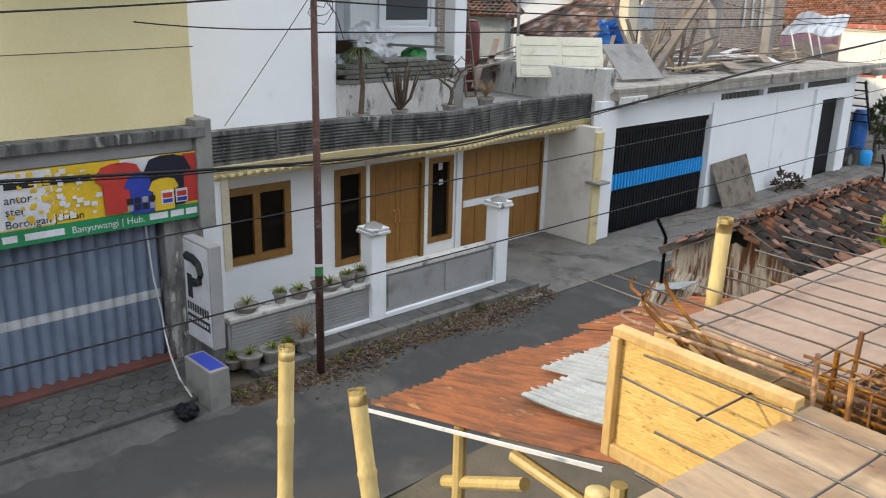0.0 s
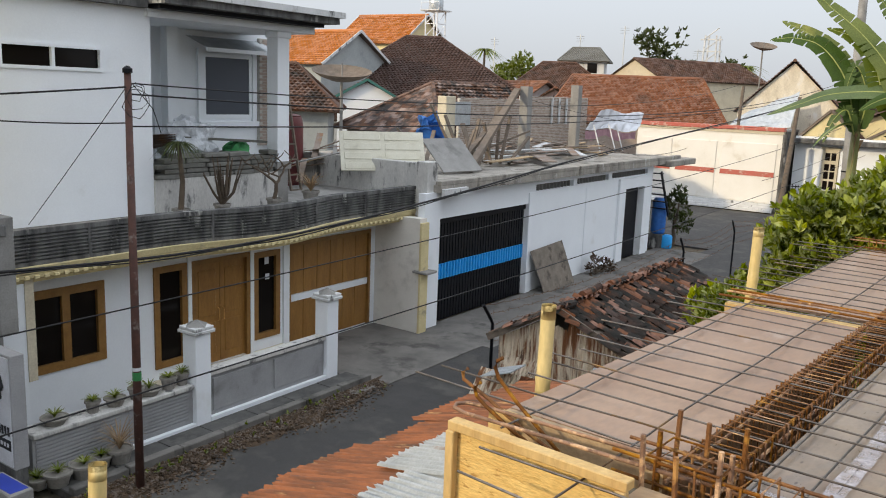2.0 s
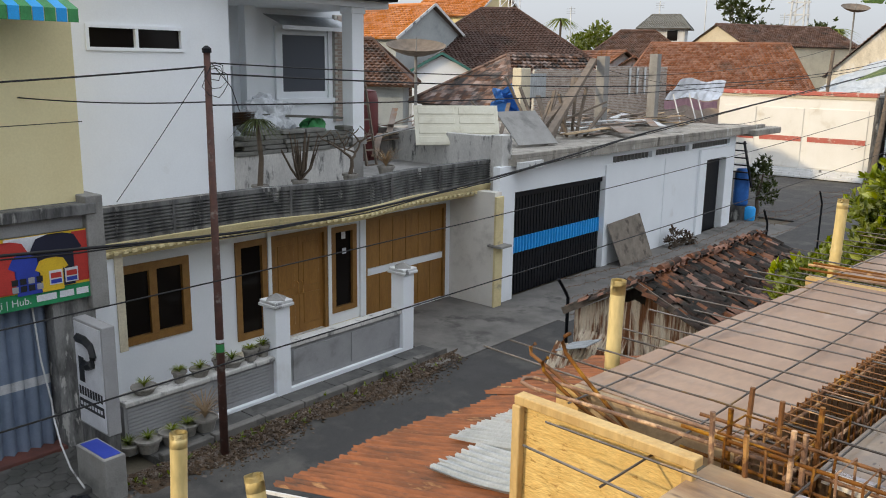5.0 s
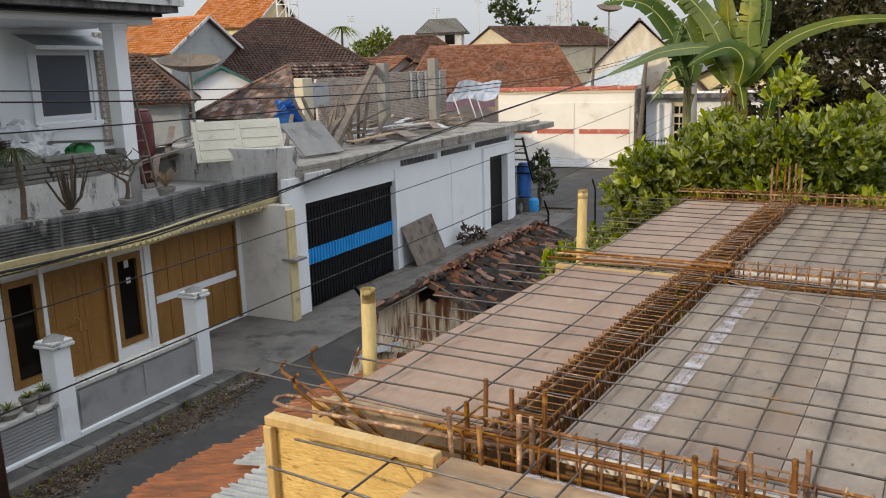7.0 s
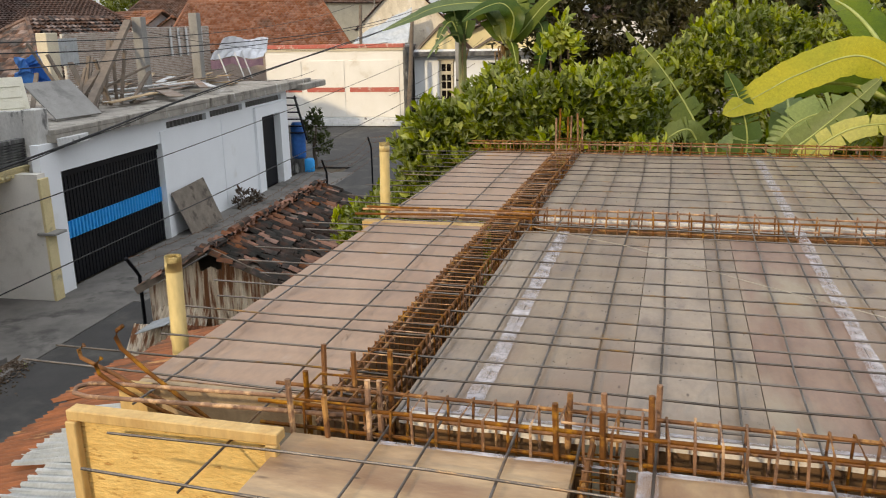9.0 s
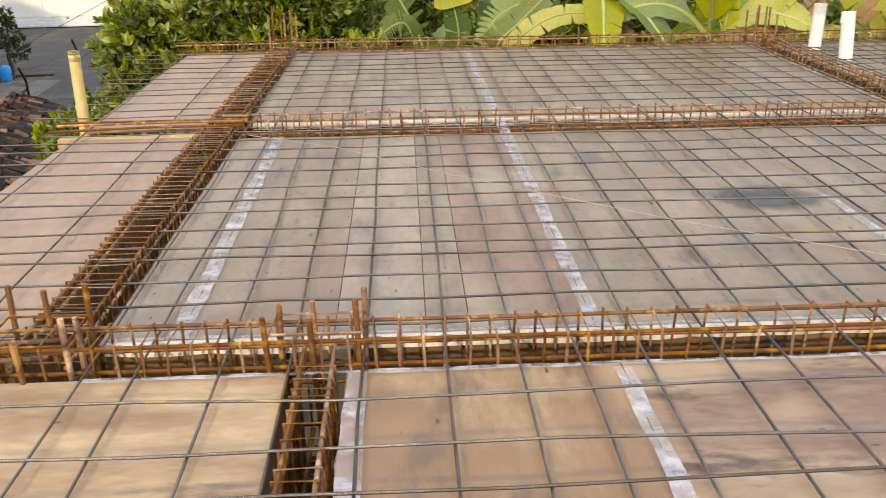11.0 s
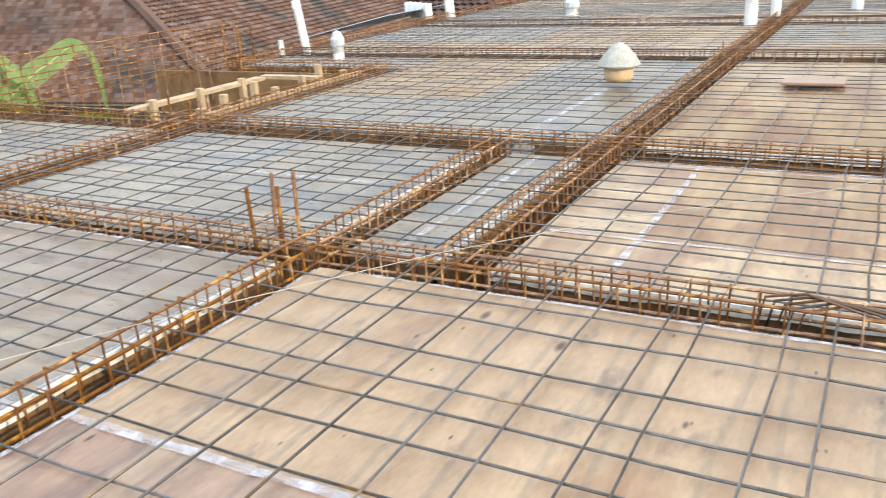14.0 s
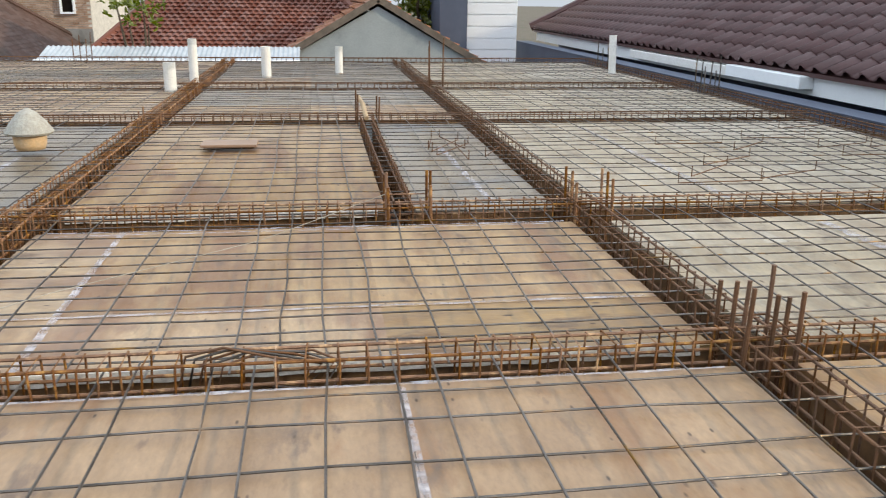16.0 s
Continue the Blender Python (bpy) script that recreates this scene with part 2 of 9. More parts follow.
M = {}
M["ply"] = mat("plywood", (0.41, 0.282, 0.146), (0.27, 0.17, 0.086), 0.44, scale=6.0, mix=(0.36, 0.66), bump=0.08, grain=50, stain=(0.24, 0.137, 0.068), stain_scale=2.6, stain_at=(0.5, 0.6), vary=0.23, stretch=(1.0, 0.42, 1), smear=(0.16, 0.1, 0.06), smear_scale=5.5, smear_at=(0.55, 0.65), knots=(0.075, 0.045, 0.03), shift=30)
M["ply_grey"] = mat("weathered_plywood", (0.3, 0.243, 0.172), (0.195, 0.156, 0.114), 0.31, scale=6.0, mix=(0.36, 0.66), bump=0.08, grain=50, stain=(0.17, 0.16, 0.15), stain_scale=2.4, stain_at=(0.53, 0.62), vary=0.15, stretch=(1.2, 0.45, 1), smear=(0.15, 0.125, 0.105), smear_scale=6, smear_at=(0.59, 0.7), knots=(0.08, 0.055, 0.04), shift=30)
M["ply_red"] = mat("reddish_plywood", (0.345, 0.235, 0.162), (0.29, 0.185, 0.125), 0.48, scale=3, bump=0.05, grain=45, stain=(0.22, 0.15, 0.11), stain_scale=4, stain_at=(0.56, 0.72), vary=0.1, stretch=(1, 0.4, 1), smear=(0.37, 0.28, 0.22), smear_scale=7, smear_at=(0.58, 0.7), shift=30)
M["ply_warm"] = mat("fresh_plywood", (0.42, 0.282, 0.142), (0.28, 0.168, 0.082), 0.44, scale=5.0, mix=(0.36, 0.66), bump=0.08, grain=50, stain=(0.245, 0.135, 0.066), stain_scale=2.8, stain_at=(0.5, 0.6), vary=0.24, stretch=(0.42, 1.2, 1), smear=(0.17, 0.105, 0.062), smear_scale=5.5, smear_at=(0.6, 0.7), knots=(0.09, 0.05, 0.028), shift=30)
M["board"] = mat("formwork_board", (0.24, 0.135, 0.06), (0.12, 0.07, 0.034), 0.8, scale=4, bump=0.2, grain=40, stain=(0.06, 0.04, 0.027), stain_scale=3)
M["rust"] = mat("rusty_steel", (0.29, 0.13, 0.043), (0.12, 0.055, 0.025), 0.72, metal=0.15, scale=11, bump=0.3, grain=160, stain=(0.5, 0.27, 0.085), stain_scale=16, stain_at=(0.53, 0.64), vary=0.35)
M["rust_dark"] = mat("dark_rusty_steel", (0.19, 0.09, 0.04), (0.1, 0.055, 0.03), 0.7, metal=0.3, scale=9, bump=0.3, grain=160, vary=0.25)
M["bar"] = mat("reinforcing_steel", (0.18, 0.16, 0.142), (0.095, 0.084, 0.076), 0.35, metal=0.8, scale=7, bump=0.25, grain=180, stain=(0.32, 0.18, 0.055), stain_scale=4, stain_at=(0.57, 0.7), vary=0.35)
M["tape"] = mat("plastic_tape", (0.66, 0.65, 0.7), (0.58, 0.56, 0.61), 0.28, scale=10, bump=0.3, grain=40, grit=(0.94, 1.04))
# worn clear tape: thin and patchy, the plywood shows through
for key, low, high in (("tape", 0.42, 0.66),):
    nt = M[key].node_tree
    holes = nt.nodes.new("ShaderNodeTexNoise")
    holes.inputs["Scale"].default_value, holes.inputs["Detail"].default_value = 14.0, 6.0
    nt.links.new(nt.nodes.new("ShaderNodeNewGeometry").outputs["Position"], holes.inputs["Vector"])
    worn = nt.nodes.new("ShaderNodeMapRange")
    worn.inputs["From Min"].default_value, worn.inputs["From Max"].default_value = low, high
    worn.inputs["To Min"].default_value, worn.inputs["To Max"].default_value = 0.2, 0.66
    nt.links.new(holes.outputs["Fac"], worn.inputs["Value"])
    clear = nt.nodes.new("ShaderNodeBsdfTransparent")
    both = nt.nodes.new("ShaderNodeMixShader")
    nt.links.new(worn.outputs[0], both.inputs[0])
    nt.links.new(clear.outputs[0], both.inputs[1])
    nt.links.new(nt.nodes["Principled BSDF"].outputs[0], both.inputs[2])
    nt.links.new(both.outputs[0], nt.nodes["Material Output"].inputs["Surface"])
M["pvc"] = mat("white_pvc", (0.82, 0.82, 0.8), (0.75, 0.75, 0.72), 0.35, scale=6, bump=0.02)
M["osb"] = mat("yellow_board", (0.78, 0.55, 0.2), (0.66, 0.42, 0.13), 0.65, scale=30, bump=0.3, grain=90, stain=(0.42, 0.23, 0.06), stain_scale=38, stain_at=(0.6, 0.66), stretch=(0.5, 1, 1.6))
M["pine"] = mat("sawn_pine", (0.62, 0.44, 0.19), (0.5, 0.32, 0.12), 0.7, scale=10, bump=0.2, grain=50, stretch=(1, 1, 0.3))
M["plank"] = mat("weathered_plank", (0.48, 0.36, 0.22), (0.32, 0.23, 0.14), 0.8, scale=8, bump=0.2, grain=50)
M["bamboo"] = mat("bamboo", (0.68, 0.55, 0.26), (0.56, 0.42, 0.16), 0.4, scale=6, bump=0.08, grain=40, stain=(0.42, 0.29, 0.11), stain_scale=7, stain_at=(0.62, 0.76), stretch=(1, 1, 0.3))
M["tin_rust"] = mat("rusted_corrugated_iron", (0.27, 0.1, 0.042), (0.14, 0.058, 0.03), 0.75, metal=0.1, scale=6, mix=(0.4, 0.6), bump=0.15, grain=60, stain=(0.42, 0.24, 0.11), stain_scale=6, stain_at=(0.6, 0.68), stretch=(0.25, 2.0, 1), smear=(0.09, 0.05, 0.035), smear_scale=4, smear_at=(0.57, 0.66))
M["tin"] = mat("galvanised_corrugated_iron", (0.52, 0.55, 0.57), (0.38, 0.41, 0.43), 0.4, metal=0.45, scale=4, bump=0.1, grain=60, stain=(0.32, 0.2, 0.12), stain_scale=2.5, stain_at=(0.66, 0.78))
M["tin_old"] = mat("old_corrugated_iron", (0.3, 0.25, 0.21), (0.2, 0.14, 0.1), 0.7, metal=0.2, scale=3, bump=0.1, grain=60, stain=(0.32, 0.15, 0.06), stain_scale=3)
M["asphalt"] = mat("asphalt", (0.062, 0.06, 0.058), (0.038, 0.038, 0.037), 0.85, scale=0.9, bump=0.3, grain=90, stain=(0.105, 0.1, 0.09), stain_scale=0.9, stain_at=(0.5, 0.68), smear=(0.045, 0.045, 0.044), smear_scale=2.2, smear_at=(0.58, 0.68))
M["earth"] = mat("dry_earth", (0.15, 0.12, 0.085), (0.09, 0.08, 0.055), 0.95, scale=1.5, bump=0.5, grain=30, stain=(0.06, 0.075, 0.03), stain_scale=0.3)
M["concrete"] = mat("grey_concrete", (0.3, 0.295, 0.28), (0.2, 0.195, 0.185), 0.85, scale=1.4, bump=0.25, grain=40, stain=(0.1, 0.1, 0.095), stain_scale=1.1, stain_at=(0.58, 0.75))
M["concrete_dark"] = mat("mouldy_concrete", (0.17, 0.17, 0.165), (0.06, 0.06, 0.06), 0.9, scale=3.0, mix=(0.4, 0.58), bump=0.3, grain=40, stain=(0.36, 0.36, 0.34), stain_scale=3.0, stain_at=(0.6, 0.68), stretch=(1, 1, 0.3))
M["white"] = mat("white_plaster", (0.83, 0.865, 0.895), (0.79, 0.825, 0.855), 0.8, scale=0.9, bump=0.05, grain=30, grit=(0.97, 1.02), stain=(0.64, 0.64, 0.62), stain_scale=0.8, stain_at=(0.62, 0.85))
M["white_old"] = mat("stained_white_plaster", (0.68, 0.69, 0.69), (0.54, 0.55, 0.55), 0.85, scale=1.6, bump=0.2, grain=30, stain=(0.16, 0.16, 0.16), stain_scale=2.6, stain_at=(0.6, 0.66), stretch=(1, 1, 0.4), smear=(0.44, 0.44, 0.43), smear_scale=6, smear_at=(0.58, 0.66), grit=(0.93, 1.05))
M["cream"] = mat("cream_paint", (0.62, 0.56, 0.42), (0.52, 0.46, 0.34), 0.8, scale=1.5, bump=0.12, grain=30, stain=(0.42, 0.36, 0.24), stain_scale=1.8, stain_at=(0.6, 0.75))
M["yellow_wall"] = mat("pale_yellow_wall", (0.74, 0.66, 0.39), (0.69, 0.6, 0.34), 0.8, scale=0.7, bump=0.08, grain=30, grit=(0.94, 1.04))
M["wood_door"] = mat("varnished_wood", (0.33, 0.17, 0.045), (0.24, 0.115, 0.03), 0.38, scale=5, bump=0.08, grain=45, stretch=(1, 1, 0.2))
M["wood_frame"] = mat("brown_window_wood", (0.29, 0.155, 0.045), (0.22, 0.11, 0.03), 0.45, scale=5, bump=0.08, grain=45)
M["dark_glass"] = glass_mat("dark_glass", (0.01, 0.008, 0.007), 0.08)
M["black_metal"] = mat("black_painted_metal", (0.008, 0.009, 0.012), (0.006, 0.006, 0.008), 0.5, scale=3, bump=0.05, spec=0.15)
M["blue_metal"] = mat("blue_painted_metal", (0.02, 0.36, 0.82), (0.016, 0.3, 0.72), 0.45, scale=3, bump=0.05)
M["shutter"] = mat("blue_grey_shutter", (0.24, 0.3, 0.4), (0.19, 0.24, 0.33), 0.5, metal=0.2, scale=2, bump=0.08, stain=(0.13, 0.15, 0.2), stain_scale=0.9, stain_at=(0.6, 0.8))
M["shutter_band"] = mat("pale_shutter_band", (0.62, 0.64, 0.66), None, 0.5, scale=3, bump=0.05)
M["grey_paint"] = mat("grey_paint", (0.36, 0.362, 0.365), (0.29, 0.292, 0.296), 0.8, scale=1.5, bump=0.12, stain=(0.17, 0.17, 0.165), stain_scale=1.5, stain_at=(0.6, 0.8))
M["pole"] = mat("rust_brown_pole", (0.11, 0.05, 0.038), (0.065, 0.035, 0.029), 0.7, scale=7, bump=0.15, stain=(0.2, 0.17, 0.15), stain_scale=6, stain_at=(0.6, 0.7))
M["cable"] = mat("black_cable", (0.008, 0.008, 0.009), None, 0.6, bump=0.0)
M["red_paint"] = mat("red_paint", (0.5, 0.12, 0.09), (0.45, 0.16, 0.12), 0.7, scale=2, bump=0.1, stain=(0.6, 0.42, 0.36), stain_scale=4, stain_at=(0.55, 0.68))
M["tile_brown"] = mat("brown_roof_tile", (0.15, 0.078, 0.05), (0.085, 0.048, 0.035), 0.85, scale=1.4, bump=0.2, grain=20, stain=(0.045, 0.04, 0.034), stain_scale=0.7, vary=0.4, by_island=True)
M["tile_red"] = mat("red_roof_tile", (0.3, 0.125, 0.06), (0.2, 0.085, 0.048), 0.85, scale=0.8, bump=0.2, grain=20, stain=(0.13, 0.075, 0.05), stain_scale=0.5, vary=0.3, by_island=True)
M["tile_orange"] = mat("orange_roof_tile", (0.56, 0.21, 0.055), (0.48, 0.18, 0.05), 0.8, scale=0.8, bump=0.2, grain=20, stain=(0.33, 0.14, 0.06), stain_scale=0.5, vary=0.2, by_island=True)
M["tile_dark"] = mat("dark_roof_tile", (0.1, 0.056, 0.043), (0.07, 0.043, 0.035), 0.85, scale=1.2, bump=0.2, grain=20, stain=(0.05, 0.038, 0.032), stain_scale=0.9, vary=0.25, by_island=True)
M["tile_maroon"] = mat("maroon_roof_tile", (0.1, 0.046, 0.046), (0.07, 0.035, 0.036), 0.5, scale=2.5, bump=0.1, grain=30, vary=0.25)
M["tile_moss"] = mat("mossy_clay_tile", (0.075, 0.04, 0.027), (0.03, 0.023, 0.018), 0.95, scale=3.4, mix=(0.4, 0.6), bump=0.5, grain=30, stain=(0.024, 0.023, 0.019), stain_scale=2.2, stain_at=(0.48, 0.58), vary=0.5)
M["blue_grey"] = mat("blue_grey_wall", (0.095, 0.115, 0.165), (0.075, 0.092, 0.135), 0.7, scale=1.5, bump=0.08)
M["gable_grey"] = mat("cement_render", (0.4, 0.43, 0.43), (0.31, 0.34, 0.345), 0.85, scale=1.0, bump=0.12, stain=(0.22, 0.24, 0.24), stain_scale=1.0, stain_at=(0.58, 0.78))
M["brick"] = mat("dusty_brick", (0.43, 0.35, 0.29), (0.34, 0.26, 0.21), 0.9, scale=6, bump=0.3, vary=0.25, by_island=True)
M["mortar"] = mat("mortar", (0.62, 0.6, 0.55), None, 0.9, scale=5, bump=0.3)
M["blue_tarp"] = mat("blue_tarpaulin", (0.03, 0.16, 0.5), (0.02, 0.1, 0.36), 0.5, scale=5, bump=0.4)
M["plastic"] = mat("clear_plastic_sheet", (0.6, 0.63, 0.66), (0.42, 0.45, 0.48), 0.3, scale=9, bump=0.5)
M["green_bag"] = mat("green_plastic", (0.05, 0.28, 0.09), None, 0.5, scale=8, bump=0.3)
M["stone_tile"] = mat("grey_stacked_tile", (0.2, 0.2, 0.18), (0.13, 0.13, 0.115), 0.9, scale=6, bump=0.2, vary=0.3)
M["old_wood"] = mat("grey_old_wood", (0.2, 0.16, 0.125), (0.12, 0.1, 0.08), 0.9, scale=5, bump=0.3, grain=60)
M["terracotta"] = mat("cement_pot", (0.3, 0.28, 0.25), (0.2, 0.19, 0.17), 0.85, scale=8, bump=0.2)
M["soil"] = mat("soil", (0.06, 0.045, 0.03), None, 0.95, scale=15, bump=0.5)
M["leaf"] = leaf_mat("bush_leaf", (0.27, 0.32, 0.027), (0.12, 0.175, 0.017), vary=0.6, through=0.42)
M["leaf_bright"] = leaf_mat("young_leaf", (0.42, 0.47, 0.04), (0.27, 0.35, 0.03), vary=0.4)
M["leaf_dark"] = leaf_mat("dark_leaf", (0.085, 0.115, 0.026), (0.06, 0.07, 0.025), vary=0.5)
M["leaf_olive"] = leaf_mat("olive_leaf", (0.13, 0.12, 0.045), (0.07, 0.068, 0.028), vary=0.6)
M["banana"] = veined(leaf_mat("banana_leaf", (0.24, 0.32, 0.05), (0.1, 0.175, 0.03), (0.5, 0.47, 0.065), vary=0.35, scale=1.6, rough=0.35, through=0.4, by_island=False))
M["banana_yellow"] = veined(leaf_mat("banana_yellow_leaf", (0.64, 0.58, 0.065), (0.42, 0.46, 0.055), vary=0.3, scale=1.6, rough=0.42, through=0.45, by_island=False))
M["banana_dry"] = veined(leaf_mat("banana_dry_leaf", (0.55, 0.38, 0.18), (0.27, 0.16, 0.075), vary=0.3, scale=1.6, rough=0.42, through=0.45, by_island=False))
M["stem"] = mat("banana_stem", (0.22, 0.24, 0.09), (0.2, 0.15, 0.07), 0.6, scale=3, bump=0.15, stretch=(1, 1, 0.3))
M["bark"] = mat("bark", (0.13, 0.1, 0.07), (0.08, 0.06, 0.045), 0.95, scale=6, bump=0.5)
M["banner_white"] = mat("banner_white", (0.72, 0.74, 0.78), None, 0.55, scale=2, bump=0.05)
M["banner_yellow"] = mat("banner_yellow", (0.75, 0.5, 0.03), None, 0.55, scale=2, bump=0.05)
M["banner_green"] = mat("banner_green", (0.02, 0.26, 0.1), None, 0.55, scale=2, bump=0.05)
M["banner_red"] = mat("banner_red", (0.55, 0.05, 0.04), None, 0.55, scale=2, bump=0.05)
M["banner_blue"] = mat("banner_blue", (0.03, 0.06, 0.4), None, 0.55, scale=2, bump=0.05)
M["banner_navy"] = mat("banner_navy", (0.012, 0.014, 0.035), None, 0.55, scale=2, bump=0.05)
M["ink"] = mat("black_ink", (0.02, 0.022, 0.025), None, 0.5, bump=0.0)
M["pavers"] = mat("grey_paver", (0.1, 0.098, 0.09), (0.062, 0.062, 0.058), 0.9, scale=3, bump=0.25, stain=(0.055, 0.056, 0.05), stain_scale=1.4, stain_at=(0.5, 0.65), vary=0.2)
M["leaf_litter"] = mat("dry_leaf_litter", (0.15, 0.1, 0.062), (0.055, 0.04, 0.028), 0.95, scale=8, bump=0.5, vary=0.65, by_island=True)
M["string"] = mat("pale_string", (0.4, 0.375, 0.32), None, 0.7, bump=0.0)
M["straw"] = mat("grey_straw_hat", (0.42, 0.41, 0.36), (0.33, 0.31, 0.27), 0.8, scale=20, bump=0.3)
M["orange_plastic"] = mat("orange_plastic", (0.6, 0.32, 0.1), None, 0.5, scale=5, bump=0.05)
M["tin_pale"] = mat("pale_streaked_iron", (0.74, 0.66, 0.53), (0.56, 0.45, 0.33), 0.7, metal=0.05, scale=5, bump=0.1, grain=60, stain=(0.2, 0.085, 0.035), stain_scale=4, stain_at=(0.47, 0.56), stretch=(2.2, 1, 0.2), smear=(0.1, 0.055, 0.035), smear_scale=6, smear_at=(0.6, 0.68))
M["mould"] = mat("mouldy_grey_plaster", (0.26, 0.26, 0.25), (0.1, 0.1, 0.098), 0.9, scale=3.4, mix=(0.4, 0.6), bump=0.25, grain=40, stain=(0.52, 0.51, 0.48), stain_scale=4.5, stain_at=(0.58, 0.64), stretch=(1, 1.6, 0.45))
M["red_sill"] = mat("dark_red_cement", (0.15, 0.055, 0.042), (0.09, 0.04, 0.033), 0.8, scale=4, bump=0.15)
M["strip"] = mat("white_plastic_strip", (0.68, 0.64, 0.57), (0.5, 0.45, 0.38), 0.4, scale=9, bump=0.2, grain=50, stain=(0.3, 0.24, 0.19), stain_scale=7, stain_at=(0.55, 0.7))
M["teal_paint"] = mat("teal_painted_board", (0.05, 0.17, 0.15), None, 0.7, scale=3)
M["beige_brick"] = mat("beige_brick", (0.46, 0.33, 0.24), (0.38, 0.26, 0.19), 0.85, scale=5, bump=0.2, vary=0.2, by_island=True)
M["yellow_white"] = mat("yellowed_white_paint", (0.74, 0.72, 0.6), (0.66, 0.63, 0.5), 0.6, scale=3, bump=0.1, stain=(0.5, 0.47, 0.38), stain_scale=3, stain_at=(0.6, 0.75))
M["pink_cloth"] = mat("faded_pink_cloth", (0.62, 0.42, 0.46), (0.52, 0.32, 0.38), 0.85, scale=6, bump=0.2)
M["ply_pale"] = mat("bleached_plywood", (0.45, 0.38, 0.27), (0.33, 0.265, 0.185), 0.45, scale=4.6, mix=(0.38, 0.64), bump=0.08, grain=45, stain=(0.2, 0.155, 0.11), stain_scale=3.4, stain_at=(0.57, 0.68), vary=0.18, stretch=(0.5, 1.2, 1), smear=(0.5, 0.45, 0.36), smear_scale=6, smear_at=(0.57, 0.69), knots=(0.1, 0.065, 0.04), shift=30)
M["ply_taupe"] = mat("taupe_weathered_plywood", (0.302, 0.234, 0.166), (0.192, 0.147, 0.107), 0.32, scale=5.5, mix=(0.36, 0.66), bump=0.08, grain=50, stain=(0.235, 0.165, 0.118), stain_scale=2.2, stain_at=(0.5, 0.62), vary=0.16, stretch=(1.2, 0.45, 1), smear=(0.14, 0.105, 0.085), smear_scale=6, smear_at=(0.58, 0.69), knots=(0.08, 0.05, 0.035), shift=30)
M["ply_beige"] = mat("beige_plywood", (0.385, 0.264, 0.157), (0.275, 0.18, 0.105), 0.42, scale=5.0, mix=(0.36, 0.66), bump=0.08, grain=50, stain=(0.27, 0.155, 0.08), stain_scale=2.6, stain_at=(0.52, 0.62), vary=0.14, stretch=(0.45, 1.1, 1), smear=(0.2, 0.135, 0.09), smear_scale=6.5, smear_at=(0.59, 0.68), knots=(0.09, 0.055, 0.035), shift=30)
M["ply_stain"] = mat("red_stained_plywood", (0.25, 0.165, 0.118), (0.19, 0.115, 0.083), 0.45, scale=5.0, mix=(0.38, 0.64), bump=0.08, grain=45, stain=(0.28, 0.23, 0.165), stain_scale=2.6, stain_at=(0.46, 0.6), vary=0.12, stretch=(1.3, 0.45, 1), smear=(0.16, 0.1, 0.08), smear_scale=7, smear_at=(0.57, 0.68), shift=30)
M["white_side"] = mat("flaking_white_plaster", (0.72, 0.7, 0.65), (0.64, 0.62, 0.57), 0.85, scale=1.2, bump=0.12, grain=30, stain=(0.33, 0.3, 0.26), stain_scale=2.4, stain_at=(0.66, 0.72), grit=(0.95, 1.03), smear=(0.52, 0.5, 0.46), smear_scale=1.4, smear_at=(0.56, 0.7))
# glass whose base colour carries a painted grey reflection
M["grey_glass"] = glass_mat("grey_glass", (0.09, 0.1, 0.12), 0.12)
M["tile_clay"] = mat("weathered_clay_tile", (0.3, 0.125, 0.062), (0.15, 0.07, 0.042), 0.92, scale=4, bump=0.4, grain=30, stain=(0.04, 0.035, 0.028), stain_scale=3, stain_at=(0.52, 0.62), vary=0.4)
M["red_plastic"] = mat("dark_red_plastic", (0.13, 0.024, 0.024), (0.1, 0.03, 0.028), 0.5, scale=4)
M["old_path"] = mat("dark_worn_cement", (0.115, 0.112, 0.106), (0.06, 0.06, 0.058), 0.88, scale=2.5, bump=0.25, grain=40, stain=(0.05, 0.05, 0.047), stain_scale=2.2, stain_at=(0.53, 0.66))
M["cement_floor"] = mat("dusty_cement_floor", (0.19, 0.18, 0.165), (0.11, 0.106, 0.098), 0.88, scale=1.4, bump=0.2, grain=50, stain=(0.07, 0.068, 0.062), stain_scale=1.3, stain_at=(0.54, 0.66))
# two more banana greens: one painted as in shade, one as in sun
M["banana_deep_shaded"] = veined(leaf_mat("deep_green_shaded_banana_leaf", (0.12, 0.19, 0.055), (0.075, 0.13, 0.04), (0.24, 0.27, 0.055), vary=0.35, scale=1.6, rough=0.35, through=0.35, by_island=False))
M["banana_olive_sunlit"] = veined(leaf_mat("sunlit_banana_leaf", (0.2, 0.25, 0.055), (0.11, 0.165, 0.04), (0.36, 0.36, 0.07), vary=0.3, scale=1.6, rough=0.42, through=0.4, by_island=False))
M["midrib"] = mat("pale_midrib", (0.36, 0.4, 0.13), (0.27, 0.32, 0.09), 0.45, scale=6, bump=0.05)
M["board_old"] = mat("dirty_board", (0.24, 0.205, 0.165), (0.14, 0.12, 0.1), 0.9, scale=3, bump=0.2, grain=40, stain=(0.09, 0.075, 0.06), stain_scale=2.5, stain_at=(0.52, 0.62))
